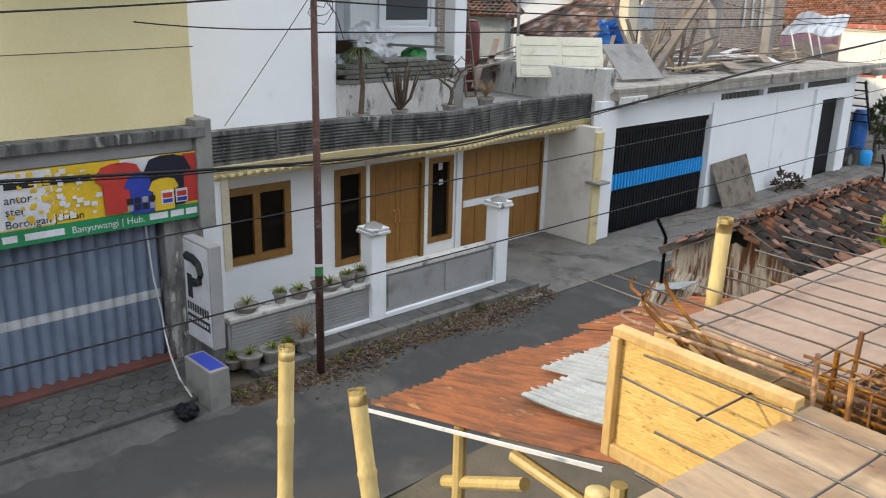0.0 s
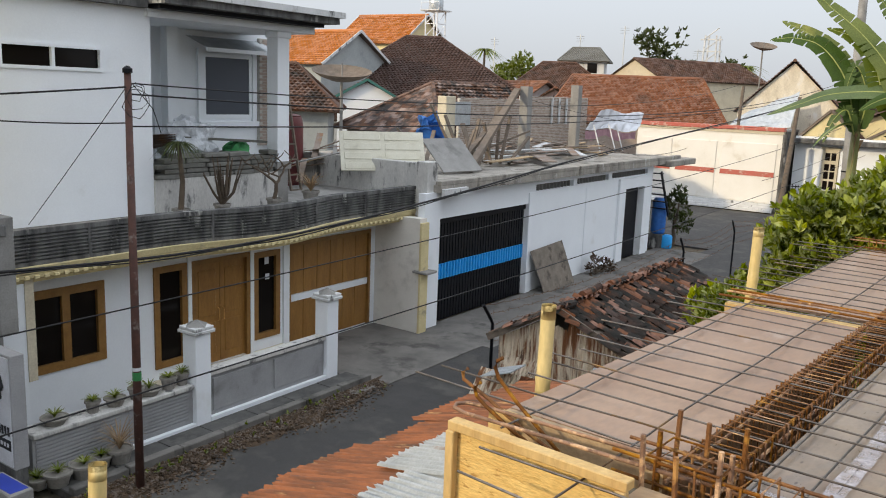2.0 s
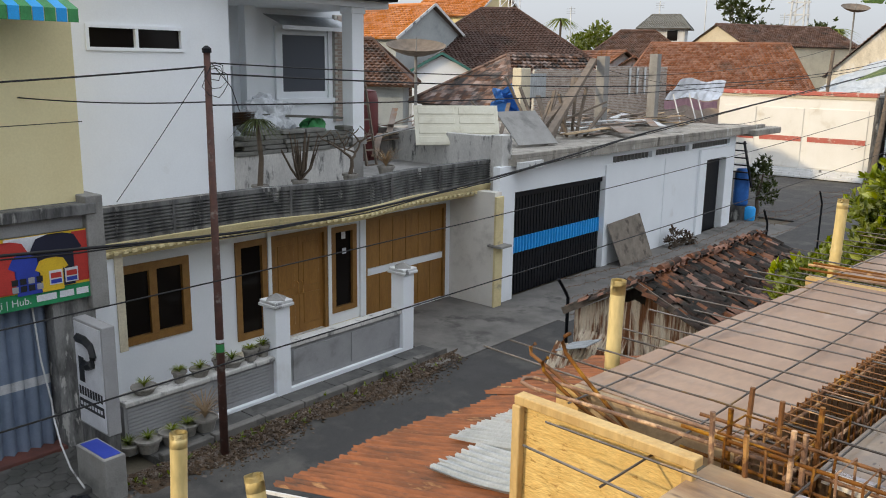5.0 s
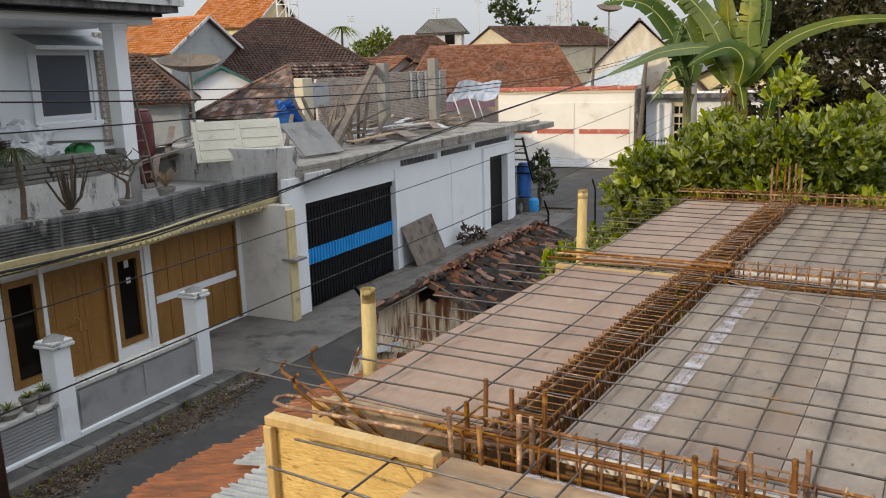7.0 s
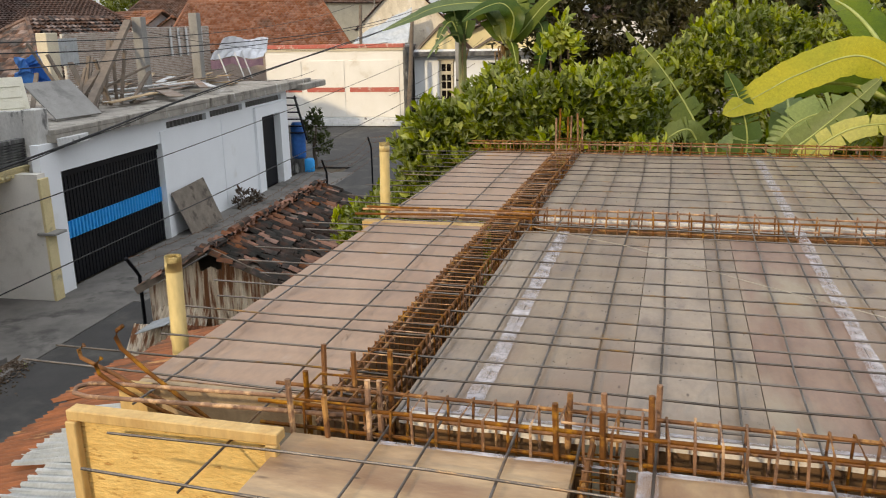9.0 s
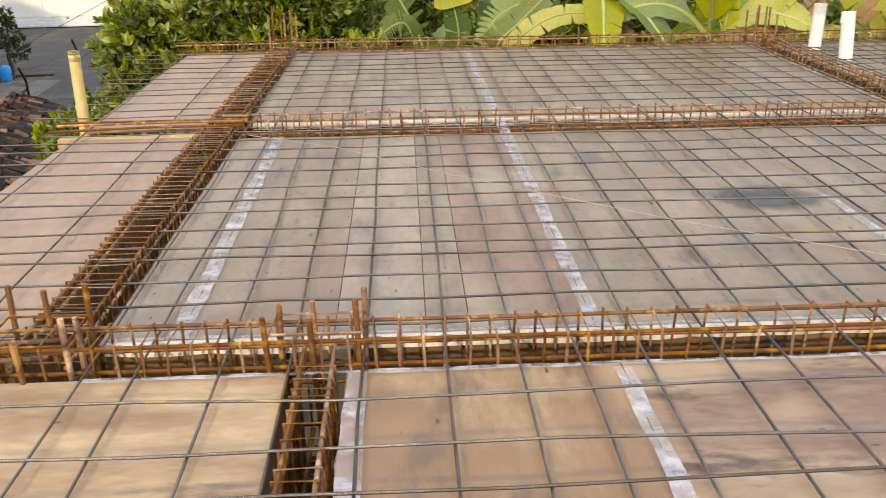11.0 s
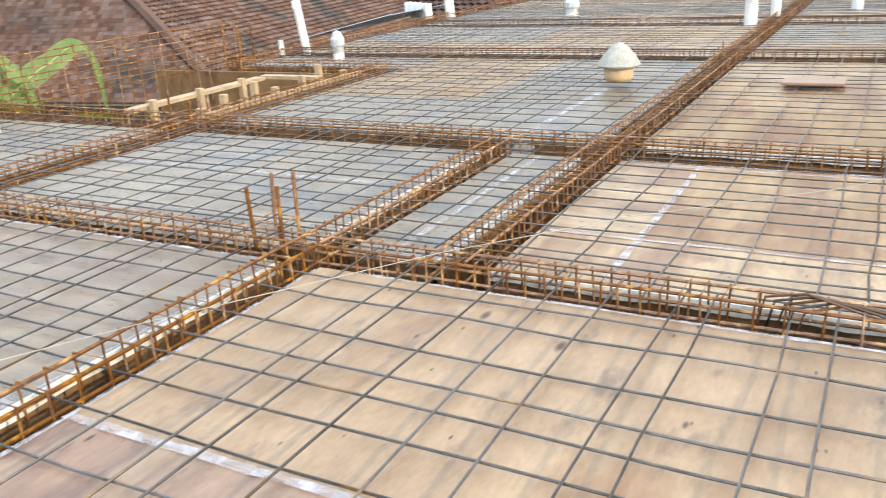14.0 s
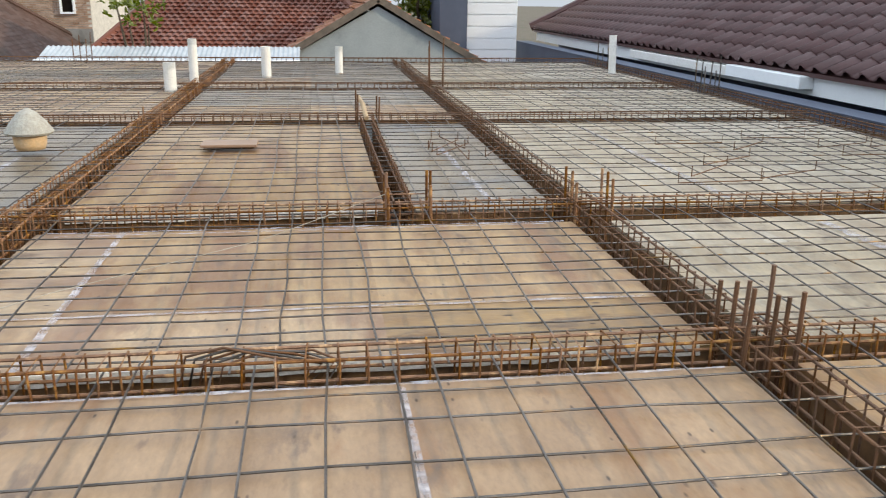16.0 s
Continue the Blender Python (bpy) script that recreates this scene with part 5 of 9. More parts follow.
dentil_me = mesh_of(boxes((-0.02, 0.05, -0.045, 0.045, -0.035, 0.03), bevel=0.012), "dentil", M["cornice"])
for k in range(64):
    u = -11.1 + 0.17 * k
    d = new("dentil", dentil_me)
    d.parent = house
    d.matrix_local = BASES[house] @ pose(front_line(u) + 0.09, u, 2.965)

# upper storey
UPH = [(-10.3, -8.38, 6.27, 6.72)]
part("upper_front_wall", wall_with_holes(-1.95, -1.7, -11.4, -7.33, 7.5, UPH, 3.14), M["white"], house)
framed_window(house, -1.7, -10.3, -8.38, 6.27, 6.72, 2, 0.06, "white")
part("upper_side_wall", boxes((-5.8, -1.95, -7.6, -7.35, 3.14, 7.5)), M["white"], house)
part("balcony_back_wall", wall_with_holes(-4.25, -4.0, -7.33, -1.9, 7.5, [(-4.25, -2.7, 5.3, 6.85), (-6.4, -5.6, 3.2, 6.0)], 3.14), M["white"], house)
framed_window(house, -4.0, -4.25, -2.7, 5.3, 6.85, 1, 0.09, "white")
# extra pane over the dark one, reflection painted as grey
part("window_blind", boxes((-4.02, -3.982, -4.16, -2.79, 5.39, 6.76)), M["grey_glass"], house, "window glass with its grey reflection in the colour")
part("window_surround", boxes((-4.0, -3.93, -4.4, -4.25, 5.1, 6.95), (-4.0, -3.93, -2.7, -2.58, 5.1, 6.95), (-4.0, -3.86, -4.4, -2.55, 5.1, 5.22)), M["white"], house)
part("window_awning", sheet(bmesh.new(), lambda a, b: Vector((-4.0 + 0.75 * a, -4.7 + 2.3 * b, 7.22 - 0.28 * a + 0.012 * math.sin(b * 150))), 3, 100), M["tin"], house, "small corrugated awning over the window")
part("awning_edge", boxes((-3.3, -3.24, -4.7, -2.4, 6.86, 6.95)), M["white"], house)
bp = part("brick_panel", boxes((-4.0, -3.9, -2.5, -1.95, 4.6, 7.3)), M["mortar"], house, "unplastered brick strip beside the window")
for r in range(36):
    for k in range(2):
        y0 = -2.5 + 0.24 * k + (0.1 if r % 2 else 0)
        part("brick", boxes((-3.91, -3.885 + rng.uniform(0, 0.012), y0, min(y0 + 0.225, -1.95), 4.62 + r * 0.074, 4.682 + r * 0.074)), M["brick"], bp)
part("drain_pipe", rod((-3.6, -2.25, 4.1), (-3.6, -2.25, 7.4), 0.05, 10), M["pvc"], house)
leaning_ladder = sthing("ladder", (-3.5, -1.9, 4.1), "weathered wooden ladder leaning on the balcony's end", "ladder")
for du in (0.0, 0.36):
    part("rail", slanted(bmesh.new(), (-3.1, -2.1 + du, 3.2), (-3.75, -2.2 + du, 6.9), 0.05, 0.06), M["old_wood"], leaning_ladder)
for k in range(9):
    f = (k + 0.7) / 9.4
    part("rung", slanted(bmesh.new(), (-3.1 - 0.65 * f, -2.1 - 0.1 * f, 3.2 + 3.7 * f), (-3.1 - 0.65 * f, -1.74 - 0.1 * f, 3.2 + 3.7 * f), 0.035, 0.04), M["old_wood"], leaning_ladder)
drum_red = sthing("red_barrel", (-4.4, -0.9, 3.2), "dark red plastic barrel behind the boundary wall", "barrel")
part("body", lathe(bmesh.new(), [(0.28, 0), (0.31, 0.2), (0.31, 1.95), (0.27, 2.15), (0.24, 2.18)], (-4.4, -0.85, 3.14), 18), M["red_plastic"], drum_red, smooth=True)
part("lid", lathe(bmesh.new(), [(0.25, 0), (0.25, 0.05), (0.1, 0.09)], (-4.4, -0.85, 5.3), 18), M["red_plastic"], drum_red)
scrap = sthing("scrap_heap", (-3.6, -0.7, 3.2), "old boards and sheets heaped behind the boundary wall", "boards")
for k in range(16):
    u0, z0 = rng.uniform(-1.6, 0.3), rng.uniform(3.9, 4.6)
    part("board", slanted(bmesh.new(), (-5.6 + rng.uniform(0, 2.6), u0 - rng.uniform(0.3, 0.8), z0 - 0.35), (-5.0 + rng.uniform(0, 2.4), u0 + rng.uniform(0.3, 0.9), z0 + rng.uniform(-0.1, 0.45)), rng.uniform(0.08, 0.3), 0.025), M[rng.choice(["old_wood", "old_wood", "tin_old", "plank", "concrete"])], scrap)
part("balcony_end_wall", boxes((-5.9, -4.25, -2.15, -1.9, 3.14, 7.4)), M["white"], house)
col = part("column", boxes((-2.0, -1.66, -4.02, -3.66, 4.35, 7.35)), M["white"], house)
part("column_base", boxes((-2.04, -1.62, -4.06, -3.62, 4.25, 4.35), (-2.02, -1.64, -4.04, -3.64, 4.35, 4.42), (-1.99, -1.67, -4.0, -3.68, 3.14, 4.25)), M["concrete"], col)
part("column_capital", boxes((-2.04, -1.62, -4.06, -3.62, 7.2, 7.35), bevel=0.02), M["white"], col)
part("inner_column", boxes((-3.75, -3.5, -5.6, -5.3, 3.2, 7.4)), M["white"], house)
part("balcony_beam", boxes((-5.8, -1.6, -7.45, -2.9, 7.35, 7.5)), M["white"], house)
part("eave_slab", boxes((-6, -1.0, -7.5, -2.7, 7.58, 7.72)), M["concrete_dark"], house)
part("eave_band", boxes((-6, -1.3, -7.4, -2.9, 7.5, 7.58)), M["black_metal"], house)
part("eave_gutter", boxes((-1.12, -0.9, -7.5, -2.6, 7.72, 7.85)), M["white_old"], house)
part("planter_wall", boxes((-1.82, -1.64, -7.33, -4.02, 3.14, 4.2)), M["wall_old"], house)
part("boundary_wall", boxes((-6.0, -0.2, -0.42, -0.24, 3.14, 4.34), bevel=0.02), M["wall_old"], house)
part("boundary_pier", boxes((-0.3, 0.06, -0.5, -0.06, 2.95, 4.38), bevel=0.015), M["wall_old"], house)
part("upper_roof", boxes((-9, -1.5, -11.4, -7.5, 7.5, 7.65)), M["concrete_dark"], house)
part("back_body", boxes((-9, -4.3, -11.3, -2.2, 0.1, 7.3), (-4.3, -1.5, -11.3, -1.1, 2.9, 3.02)), M["white"], house)

# stacked roof tiles, plastic and bag on the balcony
stack = sthing("tile_stack", (-1.95, -5.6, 4.2), "stacks of grey roof tiles on the planter wall", "roof tiles")
for r in range(5):
    y = -7.32 + (0.25 if r % 2 else 0.0) * rng.uniform(0.6, 1.0)
    while y < -4.25:
        w = rng.uniform(0.5, 0.68)
        d = rng.uniform(-0.04, 0.04)
        if r < 4 or rng.random() < 0.6:
            part("tile", boxes((-1.97 + d, -1.64 + d, y + 0.012, min(y + w, -4.05) - 0.012, 4.205 + r * 0.1, 4.205 + r * 0.1 + rng.uniform(0.08, 0.094)), bevel=0.01), M["stone_tile"], stack)
        y += w + rng.uniform(0.0, 0.02)
part("plank", slanted(bmesh.new(), (-2.1, -6.3, 5.0), (-2.0, -4.1, 4.86), 0.2, 0.05), M["stone_tile"], stack)
for k in range(5):
    part("corrugated_piece", sheet(bmesh.new(), lambda a, b: Vector((-2.6 + 0.5 * b, -7.2 + 0.75 * a, 4.75 + 0.05 * k + 0.12 * b + 0.012 * math.sin(a * 70))), 40, 3), M["tin_old"], stack, "dark corrugated offcut")


def crumpled(centre, size, seed, seg=3):
    bm = bmesh.new()
    bmesh.ops.create_icosphere(bm, subdivisions=seg, radius=1.0)
    for v in bm.verts:
        n = noise.noise(v.co * 1.7 + Vector((seed, 0, 0))) * 0.45 + noise.noise(v.co * 4.5 + Vector((seed, 3, 0))) * 0.26 + (noise.noise(v.co * 11.0 + Vector((seed, 5, 0))) * 0.14 if seg > 3 else 0.0)
        v.co *= 1 + n
        v.co.z = max(v.co.z, -0.75)
        v.co = Vector((v.co.x * size[0], v.co.y * size[1], v.co.z * size[2])) + Vector(centre)
    return bm


ssolo("plastic_heap", crumpled((-2.3, -6.0, 4.85), (0.4, 0.62, 0.55), 2, 4), M["plastic"], "heap of crumpled clear plastic sheeting", "plastic sheet")
ssolo("plastic_bag", crumpled((-2.2, -4.75, 4.66), (0.22, 0.35, 0.24), 5), M["green_bag"], "green plastic bag on the tile stack", "bag")
ssolo("heap", crumpled((-2.6, -5.5, 3.9), (0.6, 1.7, 0.7), 9), M["stone_tile"], "heap of rubble behind the planter wall", "rubble")


# potted plants
def leaf_fan(bm, base, n, length, width, rise, droop, spread=6.28, start=0.0):
    """Strap leaves that arch out from a point."""
    for i in range(n):
        a = start + spread * i / n + rng.uniform(-0.2, 0.2)
        d = Vector((math.cos(a), math.sin(a), 0))
        s = Vector((-d.y, d.x, 0))
        ln = length * rng.uniform(0.7, 1.15)
        prev = None
        for k in range(6):
            t = k / 5
            c = Vector(base) + d * (ln * t * (0.35 + 0.65 * t)) + Vector((0, 0, rise * t - droop * t * t))
            w = width * (0.5 + 1.4 * t) * (1 - t) + 0.002
            row = (bm.verts.new(c - s * w), bm.verts.new(c + Vector((0, 0, -w * 0.4))), bm.verts.new(c + s * w))
            if prev:
                bm.faces.new((prev[0], prev[1], row[1], row[0]))
                bm.faces.new((prev[1], prev[2], row[2], row[1]))
            prev = row


def pot(owner, c, r, h, material="terracotta"):
    part("pot", lathe(bmesh.new(), [(r * 0.7, 0), (r * 0.95, h * 0.8), (r * 1.08, h * 0.82), (r * 1.08, h), (r * 0.95, h), (r * 0.9, h * 0.9), (0.01, h * 0.9)], c, 14), M[material], owner, smooth=False)


def potted(c, r, h, plant, label, group=""):
    ob = sthing("potted_plant", c, label, "potted plant", group)
    pot(ob, c, r, h)
    bm = bmesh.new()
    top = (c[0], c[1], c[2] + h * 0.9)
    if plant == "tuft":
        for _ in range(3):
            leaf_fan(bm, top, 9, 0.16, 0.018, rng.uniform(0.1, 0.2), 0.06, 6.28, rng.uniform(0, 6))
        part("leaves", bm, M["leaf"], ob)
    elif plant == "palm":
        part("trunk", tube(bmesh.new(), [top, (c[0], c[1] + 0.05, c[2] + 0.75), (c[0], c[1] - 0.03, c[2] + 1.45)], [0.06, 0.05, 0.04], 8), M["bark"], ob)
        for _ in range(3):
            leaf_fan(bm, (c[0], c[1] - 0.03, c[2] + 1.45), 14, 0.55, 0.028, rng.uniform(0.1, 0.6), 0.75, 6.28, rng.uniform(0, 6))
        part("leaves", bm, M["leaf_dark"], ob)
    elif plant == "cactus":
        for _ in range(22):
            a, lean = rng.uniform(0, 6.3), rng.uniform(0.05, 0.48)
            q = (top[0] + lean * math.cos(a) * 0.8, top[1] + lean * math.sin(a), top[2] + rng.uniform(0.5, 1.05))
            part("stem", tube(bmesh.new(), [top, ((top[0] + q[0]) / 2, (top[1] + q[1]) / 2 + 0.02, top[2] + 0.25), q], [0.03, 0.025, 0.012], 6), M["bark"], ob)
    elif plant == "frangipani":
        def branch(p, d, r, n):
            q = Vector(p) + d
            tube(bm, [p, (Vector(p) + q) / 2 + Vector((0.01, 0.02, 0)), q], [r, r * 0.9, r * 0.8], 6)
            if n:
                for s in (-1, 1):
                    branch(q, Vector((rng.uniform(-0.1, 0.1), s * rng.uniform(0.1, 0.26), rng.uniform(0.06, 0.22))), r * 0.72, n - 1)
        branch(top, Vector((0.02, 0.04, 0.34)), 0.05, 4)
        part("branching", bm, M["bark"], ob)
    elif plant == "spiky":
        for _ in range(4):
            leaf_fan(bm, top, 11, 0.4, 0.016, rng.uniform(0.3, 0.65), 0.15, 6.28, rng.uniform(0, 6))
        part("leaves", bm, M["banana_dry"], ob)
    return ob


potted((-1.1, -7.15, 3.46), 0.17, 0.22, "palm", "small dark palm in a pot on the terrace edge")
potted((-1.0, -6.2, 3.46), 0.17, 0.25, "cactus", "bare grey cactus stems in a pot")
potted((-1.0, -4.75, 3.46), 0.17, 0.25, "frangipani", "leafless branching frangipani in a pot")
potted((-1.2, -3.4, 3.46), 0.2, 0.3, "spiky", "spiky dry dracaena in a pot on the terrace")

# -- front fence --
fence = sthing("garden_wall", (0.8, -8.0, 0), "low grey garden wall with white square pillars and panels", "wall")
part("wall_body", boxes((0.72, 0.88, -8.15, -5.1, 0, 0.93), (0.72, 0.88, -11.45, -8.5, 0, 0.78)), M["grey_paint"], fence)
part("wall_foot", boxes((0.66, 0.97, -8.15, -5.1, -0.03, 0.16), (0.66, 0.97, -11.45, -8.5, -0.03, 0.14)), M["white"], fence)
part("coping", boxes((0.66, 0.94, -8.15, -5.1, 0.93, 1.02), bevel=0.012), M["wall_old"], fence)
part("coping", boxes((0.5, 0.94, -11.45, -8.5, 0.78, 0.86), bevel=0.012), M["wall_old"], fence)
for a, b in ((-8.05, -6.75), (-6.55, -5.2)):
    part("panel", boxes((0.88, 0.905, a, b, 0.24, 0.86), bevel=0.008), M["grey_paint"], fence)
for a, b in ((-11.4, -9.95), (-9.8, -8.6)):
    for i in range(9):
        part("rib", boxes((0.88, 0.9, a, b, 0.2 + i * 0.062, 0.24 + i * 0.062)), M["grey_paint"], fence)
for u in (-8.33, -4.95):
    pil = part("pillar", boxes((0.62, 0.98, u - 0.17, u + 0.17, -0.03, 1.78), bevel=0.012), M["white"], fence)
    part("pillar_cap", boxes((0.56, 1.04, u - 0.23, u + 0.23, 1.78, 1.84), (0.58, 1.02, u - 0.21, u + 0.21, 1.84, 1.9), bevel=0.01), M["white_old"], pil)
    part("pillar_cap_top", lathe(bmesh.new(), [(0.24, 1.9), (0.02, 2.0)], (0.8, u, 0), 4), M["concrete"], pil)
for u, r, h in ((-11.0, 0.2, 0.12), (-10.35, 0.12, 0.2), (-9.95, 0.17, 0.14), (-9.55, 0.13, 0.2), (-9.3, 0.2, 0.12), (-8.9, 0.14, 0.22), (-8.62, 0.12, 0.22)):
    potted((0.74, u, 0.86), r, h, "tuft", "small green plant in a grey pot on the garden wall", "wall pots")
for v, u, r, h in ((1.2, -11.25, 0.2, 0.22), (1.25, -10.85, 0.21, 0.24), (1.15, -10.5, 0.16, 0.2), (1.2, -10.2, 0.2, 0.25), (1.05, -11.5, 0.16, 0.16)):
    potted((v, u, 0.08), r, h, "tuft" if u < -10.3 else "spiky", "bowl-shaped cement pot with a small plant on the footpath", "footpath pots")

# -- garage building --
garage = sthing("garage_building", (0, 7.5, 0), "long white single-storey building with a flat concrete roof", "building")
part("front_wall", wall_with_holes(-0.25, 0.0, 0.0, 15.0, 3.6, [(0.03, 4.87, 0.0, 2.86), (12.15, 13.95, 0.0, 2.8), (5.32, 7.9, 3.22, 3.42), (8.16, 10.7, 3.24, 3.44), (11.0, 14.4, 3.26, 3.46)]), M["white"], garage)
for a, b, z0 in ((5.32, 7.9, 3.22), (8.16, 10.7, 3.24), (11.0, 14.4, 3.26)):
    part("vent_back", boxes((-0.24, -0.16, a, b, z0, z0 + 0.2)), M["concrete_dark"], garage)
    n = int((b - a) / 0.22)
    for i in range(1, n):
        part("vent_bar", boxes((-0.16, -0.03, a + (b - a) * i / n - 0.02, a + (b - a) * i / n + 0.02, z0, z0 + 0.2)), M["concrete"], garage)
for r in ((0.0, 0.1, 11.6, 12.15, 0, 2.8), (0.0, 0.1, 13.95, 14.6, 0, 2.8), (0.0, 0.1, 11.6, 14.6, 2.8, 3.2)):
    part("pilaster", boxes(r), M["white"], garage)
for r in ((0.0, 0.05, 4.87, 5.2, 0, 3.2), (0.0, 0.02, 8.9, 8.95, 0.2, 3.1)):
    part("wall_rib", boxes(r), M["white"], garage)
part("side_wall", boxes((-9, -0.25, 14.75, 15.0, 0, 3.6)), M["white_old"], garage)
part("roof_slab", boxes((-9.5, 0.3, -0.22, 17.2, 3.6, 3.78)), M["slab_old"], garage)
part("roof_upstand", boxes((0.12, 0.3, -0.22, 17.2, 3.78, 3.9), bevel=0.015), M["slab_old"], garage)
part("roof_corner", boxes((-2.0, 0.55, 15.5, 18.4, 3.5, 3.75), bevel=0.03), M["slab_old"], garage)
part("beam_end", boxes((0.3, 0.4, -0.2, 0.9, 3.5, 3.7), bevel=0.01), M["white_old"], garage)
# folding black door with a blue band, made of narrow strips
gdoor = part("roller_door", boxes((-0.2, -0.15, 0.03, 4.87, 0.02, 2.86)), M["black_metal"], garage)
strips = 34
for i in range(strips):
    a = 0.03 + 4.84 * i / strips
    b = a + 4.84 / strips
    for z0, z1, mm in ((0.03, 1.18, "black_metal"), (1.18, 1.6, "blue_metal"), (1.6, 2.7, "black_metal")):
        bm = bmesh.new()
        g = (b - a) * (0.09 if mm == "blue_metal" else 0.03)
        proud = -0.085 if mm == "blue_metal" else -0.125
        p = [bm.verts.new((x, y, z)) for z in (z0, z1) for x, y in ((-0.15, a + g), (proud, a + 2.2 * g), (proud - 0.01, b - 3 * g), (-0.15, b - g))]
        for q in ((0, 1, 5, 4), (1, 2, 6, 5), (2, 3, 7, 6), (4, 5, 6, 7), (3, 2, 1, 0)):
            bm.faces.new([p[i] for i in q])
        part("door_strip", bm, M[mm], gdoor)
part("door_head", boxes((-0.2, -0.08, 0.03, 4.87, 2.7, 2.84)), M["black_metal"], garage)
part("side_door", boxes((-0.22, -0.17, 12.15, 13.95, 0.0, 2.8)), M["black_metal"], garage)
part("side_door_leaf", boxes((-0.17, -0.12, 12.3, 13.0, 0.05, 2.7)), M["black_metal"], garage)
ssolo("cement_board", sheet(bmesh.new(), lambda a, b: Vector((0.5 - 0.4 * b, 5.0 + 2.1 * a + 0.3 * (1 - b), 0.07 + (1.3 + 0.1 * a) * b)), 4, 4, 0.04), M["board_old"], "dirty grey-brown board leaning on the wall", "board")

# things on the flat roof
for v, u, h in ((-2.95, 9.55, 6.45), (-2.95, 13.6, 6.6)):
    c = sthing("concrete_column", (v, u, 3.78), "bare grey concrete column on the flat roof", "column", "roof columns")
    part("shaft", boxes((v - 0.17, v + 0.17, u - 0.17, u + 0.17, 3.78, h), bevel=0.01), M["concrete"], c)
    for dx in (-0.1, 0.1):
        part("bar", rod((v + dx, u, h), (v + dx, u + 0.03, h + 0.25), 0.012, 5), M["rust"], c)


def brick_wall(ob, v, u0, u1, z0, z1, thick=0.12, skip=lambda u, z: False):
    part("mortar_core", boxes((v - thick + 0.01, v - 0.012, u0, u1, z0, z1)), M["mortar"], ob)
    bm = bmesh.new()
    z, row = z0, 0
    while z < z1 - 0.06:
        u = u0 + (0.11 if row % 2 else 0)
        while u < u1 - 0.05:
            if not skip(u, z):
                d = rng.uniform(-0.006, 0.006)
                box(bm, v - 0.03, v + d, u, min(u + 0.2, u1), z, z + 0.05)
            u += 0.22
        z += 0.068
        row += 1
    ob2 = part("brick_face", bm, M["brick"], ob)
    tagged(ob2, kind="stuff")


bw = sthing("brick_wall", (-5.5, 12, 3.78), "unplastered brick wall of an unfinished storey", "wall")
brick_wall(bw, -5.5, 9.0, 13.6, 3.78, 5.95)
brick_wall(bw, -5.5, 13.6, 20.0, 3.78, 6.1)
part("pier", boxes((-5.6, -5.2, 7.7, 8.3, 3.78, 6.0), bevel=0.02), M["cream"], bw)
part("tin_patch", sheet(bmesh.new(), lambda a, b: Vector((-5.45 + 0.02 * math.sin(a * 60), 8.3 + 1.4 * a, 4.9 + 0.9 * b)), 48, 2), M["tin"], bw)
for i in range(5):
    part("pale_stud", boxes((-5.46, -5.4, 16.2 + i * 0.7, 16.3 + i * 0.7, 4.9, 6.05)), M["white_old"], bw)
wp = sthing("scrap_timber", (-2.6, 6.5, 3.8), "weathered timbers and bamboo propped on the flat roof", "timber")
for p, q, w in (((-1.4, 3.6, 3.85), (-3.2, 9.3, 6.3), 0.22), ((-1.9, 3.6, 3.85), (-3.1, 8.3, 5.6), 0.17), ((-2.5, 5.2, 3.8), (-2.6, 5.9, 5.3), 0.1), ((-2.5, 6.6, 3.8), (-2.6, 6.2, 5.2), 0.1),
                ((-2.5, 7.2, 3.8), (-2.6, 7.9, 5.4), 0.1), ((-2.2, 4.3, 3.8), (-2.3, 5.2, 5.0), 0.08), ((-1.6, 4.4, 3.82), (-3.2, 7.4, 4.6), 0.08), ((-3.6, 6.0, 3.82), (-2.2, 8.6, 4.9), 0.08)):
    part("timber", slanted(bmesh.new(), p, q, w, w * 0.7), M["old_wood"], wp)
for k in range(9):
    u0, v0 = rng.uniform(2.6, 7.6), rng.uniform(-3.4, -1.8)
    part("timber", slanted(bmesh.new(), (v0, u0, 3.82), (v0 - rng.uniform(0.1, 1.0), u0 + rng.uniform(-0.6, 2.2), rng.uniform(4.6, 5.9)), rng.uniform(0.09, 0.16), 0.07), M["old_wood"], wp)
flats = sthing("sheet_scrap", (-3.2, 10, 3.8), "old boards and tin sheets strewn over the flat roof", "boards")
for k in range(26):
    v, u = rng.uniform(-4.6, -1.4), rng.uniform(6.5, 15.5)
    a = rng.uniform(-0.9, 0.9)
    ln, z = rng.uniform(0.5, 1.2), 3.82 + rng.uniform(0.0, 0.3)
    part("board", slanted(bmesh.new(), (v - ln * math.sin(a), u - ln * math.cos(a), z), (v + ln * math.sin(a), u + ln * math.cos(a), z + rng.uniform(-0.02, 0.22)), rng.uniform(0.2, 0.5), 0.03), M[rng.choice(["tin_old", "old_wood", "plank", "tin", "concrete_dark", "white_old"])], flats)
pile = sthing("plank_pile", (-3.4, 11.5, 3.8), "loose planks and battens heaped on the flat roof", "planks")
